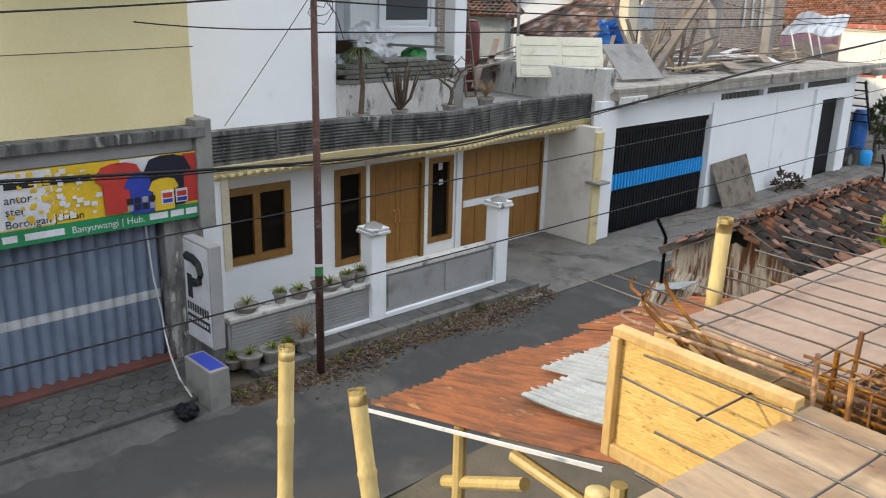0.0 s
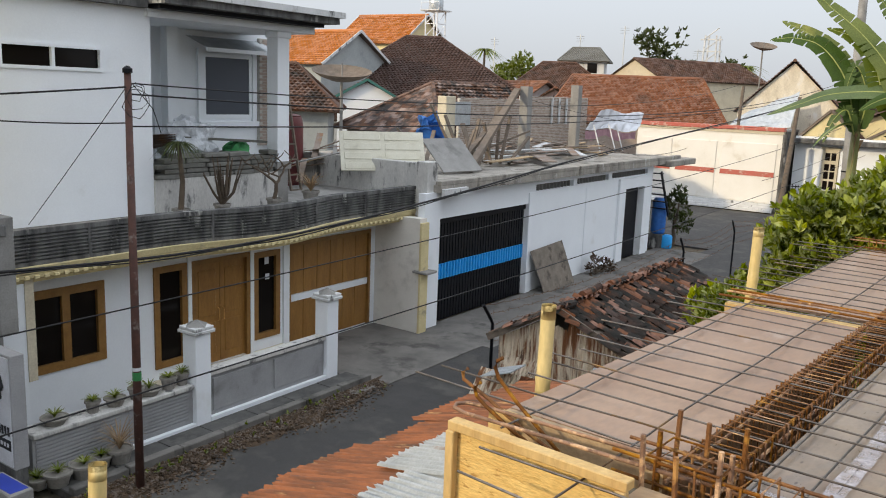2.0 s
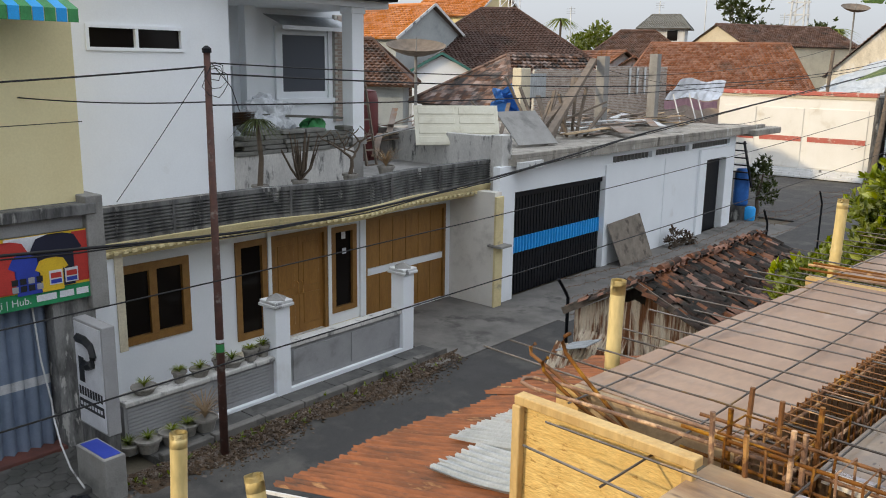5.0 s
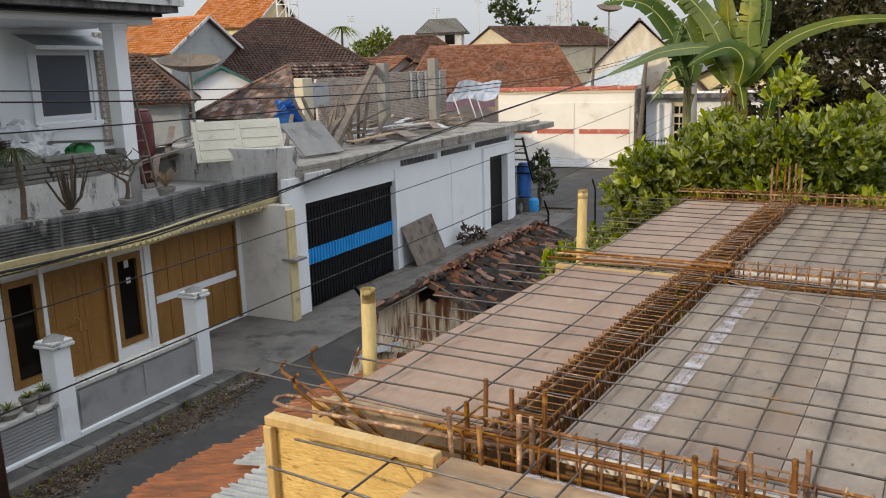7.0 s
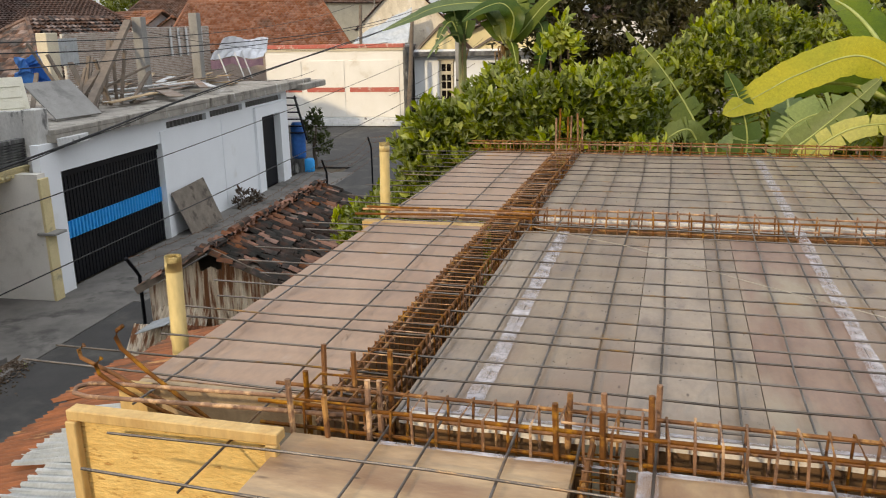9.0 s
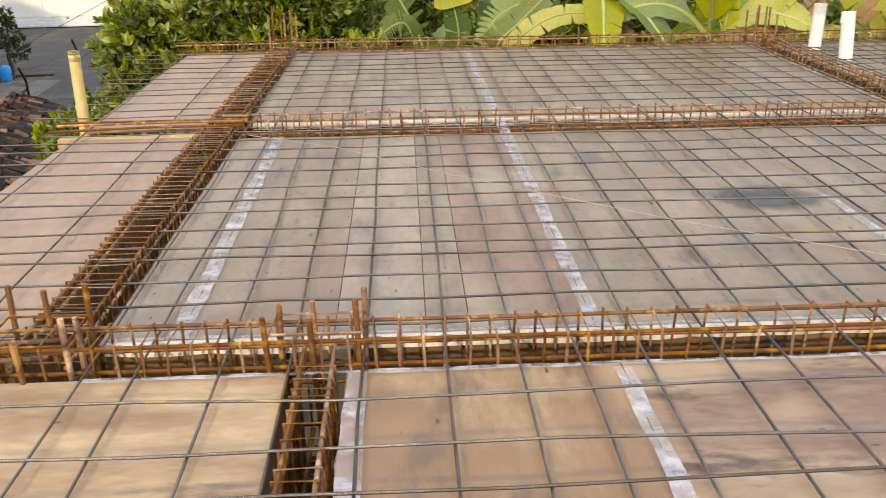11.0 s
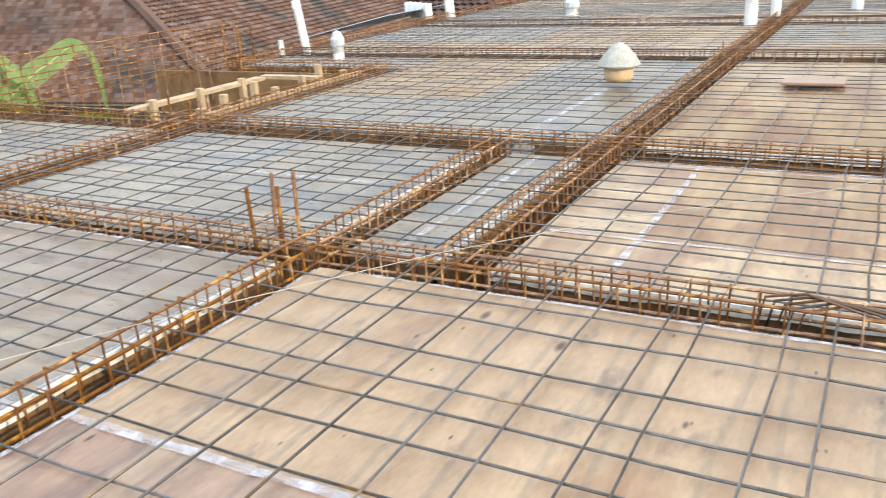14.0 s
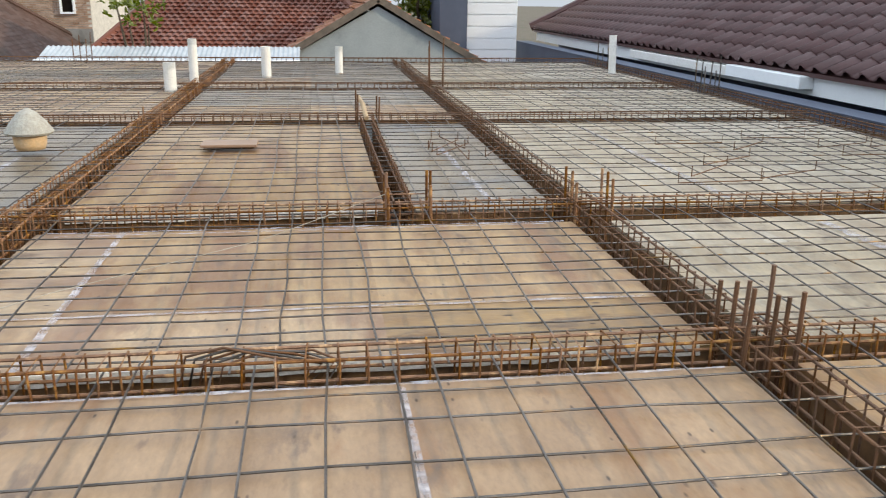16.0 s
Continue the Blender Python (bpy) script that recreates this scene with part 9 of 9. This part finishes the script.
# the tall clump by the lane
# D: leaf colour with shade painted in, O: with sunlight painted in
D, O = "banana_deep_shaded", "banana_olive_sunlit"
tall_a = banana_plant((-2.84, 11.6, -5.0), 5.9, [(95, 1.3, 0.2, 1.3, 0.6, O, 0.4), (250, 1.0, 0.16, 0.4, 0.7, D, 0.5)], "tall banana plant with broad arching leaves by the lane", 0.1, dry=3)
for path, wide, mm, torn, way in (
    (((-2.86, 11.6, 0.75), (-3.05, 11.6, 1.5), (-3.45, 11.6, 2.02), (-3.86, 11.55, 2.17), (-4.24, 11.5, 2.14)), 0.19, D, 0.5, (0.15, -0.75, 0.65)),
    (((-2.84, 11.7, 0.75), (-2.98, 11.7, 1.39), (-3.28, 11.7, 1.92), (-3.7, 11.7, 2.24), (-4.15, 11.7, 2.45)), 0.2, O, 0.45, (0.3, -0.8, 0.45)),
    (((-2.82, 11.6, 0.75), (-2.75, 11.6, 1.3), (-2.95, 11.6, 1.75), (-3.05, 11.5, 1.3)), 0.18, D, 0.4, (-0.3, -0.8, 0.4)),
    (((-2.84, 11.5, 0.75), (-2.95, 11.4, 1.1), (-3.1, 11.3, 0.95), (-3.2, 11.25, 0.6)), 0.1, D, 0.4, (0.0, -0.8, 0.5)),
):
    blade(tall_a, path, wide, mm, torn, way)
tall_b = banana_plant((-2.1, 11.65, -5.0), 5.8, [(70, 1.3, 0.2, 1.4, 0.5, O, 0.4), (290, 0.9, 0.16, 0.4, 0.8, D, 0.5)], "tall banana plant with a dry brown sheath by the lane", 0.1, dry=22)
for path, wide, mm, torn, way in (
    (((-2.1, 11.5, 0.75), (-2.23, 11.5, 1.22), (-2.52, 11.5, 1.78), (-2.93, 11.5, 2.24), (-3.4, 11.5, 2.63), (-3.8, 11.5, 3.0)), 0.2, O, 0.35, (0.35, -0.8, 0.45)),
    (((-2.12, 11.45, 0.75), (-2.51, 11.5, 1.35), (-2.71, 11.5, 1.87), (-3.02, 11.5, 2.17), (-3.41, 11.5, 2.31)), 0.17, O, 0.35, (0.2, -0.8, 0.5)),
    (((-2.12, 11.7, 0.75), (-2.2, 11.7, 1.18), (-2.28, 11.7, 1.84), (-2.52, 11.7, 2.4), (-2.92, 11.7, 2.95)), 0.2, D, 0.75, (-0.4, -0.85, 0.1)),
    (((-2.05, 11.5, 0.75), (-1.83, 11.5, 0.95), (-1.41, 11.5, 1.4), (-0.8, 11.5, 1.64), (-0.12, 11.45, 1.68), (0.2, 11.4, 1.6)), 0.15, O, 0.1, (0.05, -0.7, 0.7)),
    (((-2.05, 11.6, 0.75), (-1.93, 11.6, 1.12), (-1.95, 11.6, 1.65), (-1.9, 11.6, 2.3), (-1.85, 11.6, 2.8)), 0.2, "banana", 0.3, (0.1, -1.0, 0.1)),
    (((-2.1, 11.65, 0.75), (-2.12, 11.65, 1.12), (-2.26, 11.65, 1.76), (-2.31, 11.65, 2.4)), 0.2, O, 0.3, (0.4, -0.9, 0.1)),
    (((-2.05, 11.65, 0.75), (-1.86, 11.65, 1.12), (-1.73, 11.65, 1.74), (-1.7, 11.65, 2.4)), 0.18, D, 0.5, (-0.5, -0.85, 0.1)),
    (((-2.08, 11.4, 0.75), (-2.05, 11.4, 1.12), (-2.39, 11.4, 1.37), (-3.14, 11.35, 1.34), (-3.61, 11.3, 1.17), (-4.1, 11.3, 0.98)), 0.19, D, 0.12, (0.0, -0.65, 0.75)),
    (((-2.0, 11.3, 0.8), (-1.92, 11.2, 1.15), (-2.1, 11.15, 1.36), (-2.44, 11.1, 1.27), (-2.72, 11.1, 1.1)), 0.17, D, 0.1, (0.0, -0.75, 0.65)),
    (((-2.0, 11.6, 0.75), (-1.72, 11.6, 1.1), (-1.53, 11.55, 0.95), (-1.58, 11.5, 0.4), (-1.64, 11.5, 0.1)), 0.15, D, 0.35, (0.5, -0.8, 0.2)),
):
    blade(tall_b, path, wide, mm, torn, way)
young = banana_plant((-2.3, 9.4, -5.0), 4.75, [(40, 0.8, 0.1, 1.0, 0.6, B, 0.2)], "young banana plant among the bushes", 0.06, dry=1)
blade(young, [(-2.3, 9.4, -0.35), (-2.35, 9.4, -0.05), (-2.62, 9.38, 0.0), (-3.05, 9.35, -0.18)], 0.11, "banana", 0.05, (0.0, -0.7, 0.7))
# the clump close behind the deck
torn_plant = banana_plant((0.9, 7.2, -5.0), 4.2, [(320, 1.5, 0.32, 0.7, 0.6, B, 0.5), (200, 1.2, 0.28, 0.5, 0.8, Yl, 0.6), (60, 1.4, 0.3, 1.0, 0.5, B, 0.4), (265, 1.2, 0.28, 0.6, 0.8, B, 0.5)], "banana plant with a torn ragged leaf", 0.1)
blade(torn_plant, [(0.95, 7.1, -0.6), (0.86, 7.0, -0.19), (0.65, 7.0, 0.23), (0.34, 7.0, 0.67), (0.01, 7.0, 1.0)], 0.21, "banana_olive_sunlit", 0.85, (0.6, -0.8, 0.1), 0.02, 0.42)
blade(torn_plant, [(0.85, 7.05, -0.4), (0.7, 6.9, 0.0), (0.45, 6.8, -0.1), (0.3, 6.75, -0.4)], 0.15, "banana_olive_sunlit", 0.7, (0.1, -0.8, 0.5))
yellow_plant = banana_plant((2.75, 7.1, -5.0), 5.15, [(160, 1.7, 0.34, 0.8, 0.8, B, 0.5), (260, 1.5, 0.34, 0.6, 0.9, Yl, 0.35), (290, 1.6, 0.35, 0.5, 0.85, B, 0.45), (120, 1.7, 0.32, 1.2, 0.5, B, 0.4), (20, 1.8, 0.35, 0.8, 0.8, B, 0.4), (335, 1.6, 0.32, 1.1, 0.6, Yl, 0.3), (275, 1.3, 0.34, 0.1, 0.9, "banana_dry", 0.7)],
                            "banana plant with yellowing broad leaves behind the deck", 0.13)
blade(yellow_plant, [(2.65, 7.05, 0.5), (2.2, 7.0, 0.72), (1.68, 6.95, 0.55), (1.37, 6.9, 0.38), (1.0, 6.85, 0.17)], 0.19, Yl, 0.05, (-0.3, -0.9, 0.3), point=6)
blade(yellow_plant, [(2.4, 7.0, -0.1), (2.0, 6.8, 0.2), (1.6, 6.7, 0.05), (1.4, 6.65, -0.4)], 0.22, B, 0.7, (0.0, -0.8, 0.5))
folded = banana_plant((1.7, 7.0, -5.0), 4.3, [(235, 1.3, 0.34, 0.9, 0.9, Yl, 0.5), (300, 1.4, 0.34, 0.7, 1.0, Yl, 0.5), (190, 1.4, 0.32, 0.9, 0.8, B, 0.5), (350, 1.5, 0.32, 0.6, 0.9, B, 0.5), (90, 1.4, 0.3, 1.3, 0.5, B, 0.4)], "banana plant with folded green leaves", 0.11)
dry_plant = banana_plant((3.7, 6.4, -5.0), 4.9, [(250, 1.2, 0.32, 1.25, 0.6, Yl, 0.3), (180, 1.3, 0.3, 1.0, 0.9, B, 0.5), (300, 1.3, 0.32, 0.6, 1.1, "banana_dry", 0.8), (220, 1.1, 0.3, 0.4, 1.2, "banana_dry", 0.8), (30, 1.4, 0.32, 1.2, 0.6, B, 0.4), (330, 1.3, 0.32, 0.9, 0.9, Yl, 0.4), (270, 1.2, 0.32, 0.3, 0.9, Yl, 0.4)], "banana plant with dry brown hanging leaves", 0.12, dry=8)
withered = banana_plant((4.5, 6.6, -5.0), 4.7, [(260, 1.3, 0.34, 0.9, 0.9, Yl, 0.4), (225, 1.2, 0.3, 0.5, 1.0, "banana_dry", 0.7), (310, 1.3, 0.32, 0.7, 0.9, B, 0.5), (170, 1.3, 0.32, 0.9, 0.8, Yl, 0.4)], "banana plant with yellow and withered leaves", 0.11, dry=8)
banana_plant((5.3, 6.3, -5.0), 4.6, [(265, 1.3, 0.3, 1.3, 0.5, Yl, 0.2), (240, 1.4, 0.32, 1.0, 0.8, B, 0.4), (320, 1.5, 0.34, 0.8, 0.9, B, 0.5), (200, 1.3, 0.32, 0.8, 0.9, Yl, 0.5), (80, 1.4, 0.32, 1.2, 0.5, B, 0.3), (285, 1.1, 0.3, 0.2, 1.0, "banana_dry", 0.7)], "banana plant with tall pale midribs", 0.12, dry=8)
banana_plant((6.3, 6.6, -5.0), 4.7, [(250, 1.3, 0.3, 0.9, 0.8, Yl, 0.4), (300, 1.3, 0.3, 0.8, 0.9, B, 0.5), (190, 1.2, 0.3, 0.9, 0.8, B, 0.4)], "leaning banana plant behind the stair opening", 0.11, dry=5)
banana_plant((7.2, 6.2, -5.0), 4.4, [(300, 1.3, 0.28, 0.7, 0.8, B, 0.3), (240, 1.2, 0.26, 0.9, 0.8, B, 0.5), (150, 1.2, 0.26, 1.0, 0.7, Yl, 0.4)], "small banana plant at the stair opening", 0.1, dry=3)
edge_plant = banana_plant((5.95, 6.35, -5.0), 4.4, [(60, 1.3, 0.26, 1.3, 0.5, B, 0.3), (120, 1.3, 0.26, 1.2, 0.5, B, 0.4)], "banana plant with tall sunlit leaves at the deck edge", 0.11, dry=5)
blade(edge_plant, [(5.88, 6.25, -0.6), (5.8, 6.15, 0.0), (5.75, 6.1, 0.5), (5.6, 6.1, 1.2)], 0.14, B, 0.1, (0.35, -0.9, 0.15))
blade(edge_plant, [(5.98, 6.25, -0.6), (6.05, 6.15, 0.0), (6.1, 6.1, 0.6), (6.25, 6.1, 1.3)], 0.2, Yl, 0.25, (-0.2, -1.0, 0.1))
blade(edge_plant, [(6.0, 6.3, -0.6), (6.5, 6.2, -0.15), (6.62, 6.1, 0.25), (6.85, 6.05, 0.1), (6.95, 6.0, -0.3)], 0.17, B, 0.35, (0.3, -0.9, 0.3))
blade(edge_plant, [(6.1, 6.3, -0.6), (6.94, 6.2, 0.0), (7.3, 6.15, 0.19), (7.62, 6.1, 0.33), (7.83, 6.1, 0.14), (7.9, 6.1, -0.5)], 0.13, B, 0.12, (0.1, -0.8, 0.55))
blade(edge_plant, [(5.8, 6.3, -0.7), (5.5, 6.1, -0.1), (5.15, 6.0, 0.25), (4.85, 5.95, -0.1)], 0.16, "banana_dry", 0.5, (0.0, -0.8, 0.5))
blade(edge_plant, [(5.8, 6.3, -0.7), (5.6, 6.1, 0.1), (5.35, 6.0, 0.2), (5.3, 5.95, -0.3)], 0.13, "banana_dry", 0.6, (0.4, -0.8, 0.3))
blade(edge_plant, [(5.7, 6.3, -0.7), (5.0, 6.2, 0.3), (4.6, 6.15, 0.55), (4.2, 6.1, 0.1)], 0.18, Yl, 0.2, (-0.1, -0.8, 0.5))
for plant, path, wide, mm, torn, way in (
    (folded, ((1.72, 6.9, -0.6), (1.77, 6.45, -0.17), (2.06, 6.4, 0.08), (2.43, 6.4, 0.14), (2.73, 6.4, 0.0), (2.89, 6.4, -0.25)), 0.12, Yl, 0.3, (0.0, -0.9, 0.3)),
    (folded, ((1.65, 6.9, -0.6), (1.62, 6.6, -0.19), (1.82, 6.6, 0.02), (2.11, 6.6, 0.3), (2.35, 6.6, 0.55)), 0.18, "banana_olive_sunlit", 0.2, (-0.4, -0.85, 0.2)),
    (yellow_plant, ((2.76, 7.0, -0.6), (2.78, 6.8, -0.23), (2.79, 6.8, 0.1), (2.79, 6.8, 0.4), (2.8, 6.8, 0.85)), 0.2, D, 0.3, (0.4, -0.9, 0.1)),
    (dry_plant, ((3.78, 6.35, -0.6), (3.8, 6.3, -0.18), (3.83, 6.3, 0.27), (3.87, 6.3, 0.65), (3.9, 6.3, 1.0)), 0.13, Yl, 0.25, (-0.5, -0.85, 0.1)),
    (dry_plant, ((3.8, 6.35, -0.5), (3.79, 6.3, -0.11), (3.72, 6.3, 0.15), (3.58, 6.25, 0.36)), 0.17, "banana_olive_sunlit", 0.25, (0.5, -0.8, 0.3)),
    (dry_plant, ((4.0, 6.6, -0.4), (3.95, 6.6, 0.41), (3.65, 6.6, 0.54), (3.3, 6.6, 0.62)), 0.16, D, 0.4, (0.0, -0.85, 0.5)),
    (withered, ((4.5, 6.4, -0.3), (4.53, 6.2, 0.12), (4.8, 6.2, 0.33), (5.16, 6.2, 0.44), (5.37, 6.2, 0.25), (5.47, 6.2, -0.1)), 0.1, "banana_dry", 0.6, (0.0, -0.8, 0.5)),
    (withered, ((4.7, 6.6, -0.5), (4.72, 6.6, -0.11), (4.91, 6.6, 0.3), (4.95, 6.6, 0.65), (4.95, 6.6, 0.95)), 0.2, D, 0.3, (-0.3, -0.9, 0.1)),
    (edge_plant, ((5.4, 6.35, -0.6), (5.45, 6.3, 0.0), (5.4, 6.3, 0.5), (5.3, 6.3, 1.0)), 0.18, D, 0.3, (0.3, -0.9, 0.1)),
    (torn_plant, ((1.2, 7.0, -0.6), (1.25, 6.9, -0.1), (1.15, 6.9, 0.3), (1.0, 6.9, 0.6)), 0.16, D, 0.6, (-0.4, -0.85, 0.1)),
):
    blade(plant, path, wide, mm, torn, way)
for k in range(9):
    dx, dy = pr.uniform(-0.14, 0.1), pr.uniform(-0.12, 0.05)
    blade(withered, [(4.52 + dx * 0.3, 6.5, 0.85), (4.48 + dx, 6.42 + dy, 0.55), (4.4 + dx * 1.3, 6.4 + dy, 0.2), (4.34 + dx * 1.5, 6.42 + dy, pr.uniform(-0.35, -0.05))], pr.uniform(0.04, 0.075), "banana_dry", 0.7, (pr.uniform(-0.8, 0.8), -0.8, 0.2), 0.01)
# small plants along the far lane
p = STREET @ Vector((0.4, 9.2, 0))
bush("dry_shrub", (p.x, p.y, -5.0), [(p.x, p.y, -4.65, 0.25, 0.5, 0.3), (p.x + 0.1, p.y + 0.7, -4.75, 0.25, 0.4, 0.25)], 420, 0.12, "leaf_litter", "dry brown shrub against the wall", 41)
p = STREET @ Vector((0.2, 17.3, 0))
bush("shrub", (p.x, p.y, -5.0), [(p.x, p.y, -3.3, 0.5, 0.6, 0.6), (p.x + 0.3, p.y + 0.3, -4.0, 0.5, 0.6, 0.5), (p.x + 0.2, p.y, -2.7, 0.35, 0.4, 0.3)], 900, 0.16, "leaf_dark", "dark shrub behind the water barrels", 42)
weeds = []
for k in range(34):
    q = STREET @ Vector((pr.uniform(1.7, 2.1), -12.2 + 0.23 * k, 0))
    weeds.append((q.x, q.y, -4.93, 0.12, 0.16, 0.09))
me = leaves_mesh("roadside_weeds", weeds, 420, 0.07, M["leaf"], 77, upright=0.6)
tagged(new("roadside_weeds", me), "small green weeds along the kerb", "weeds", kind="stuff")
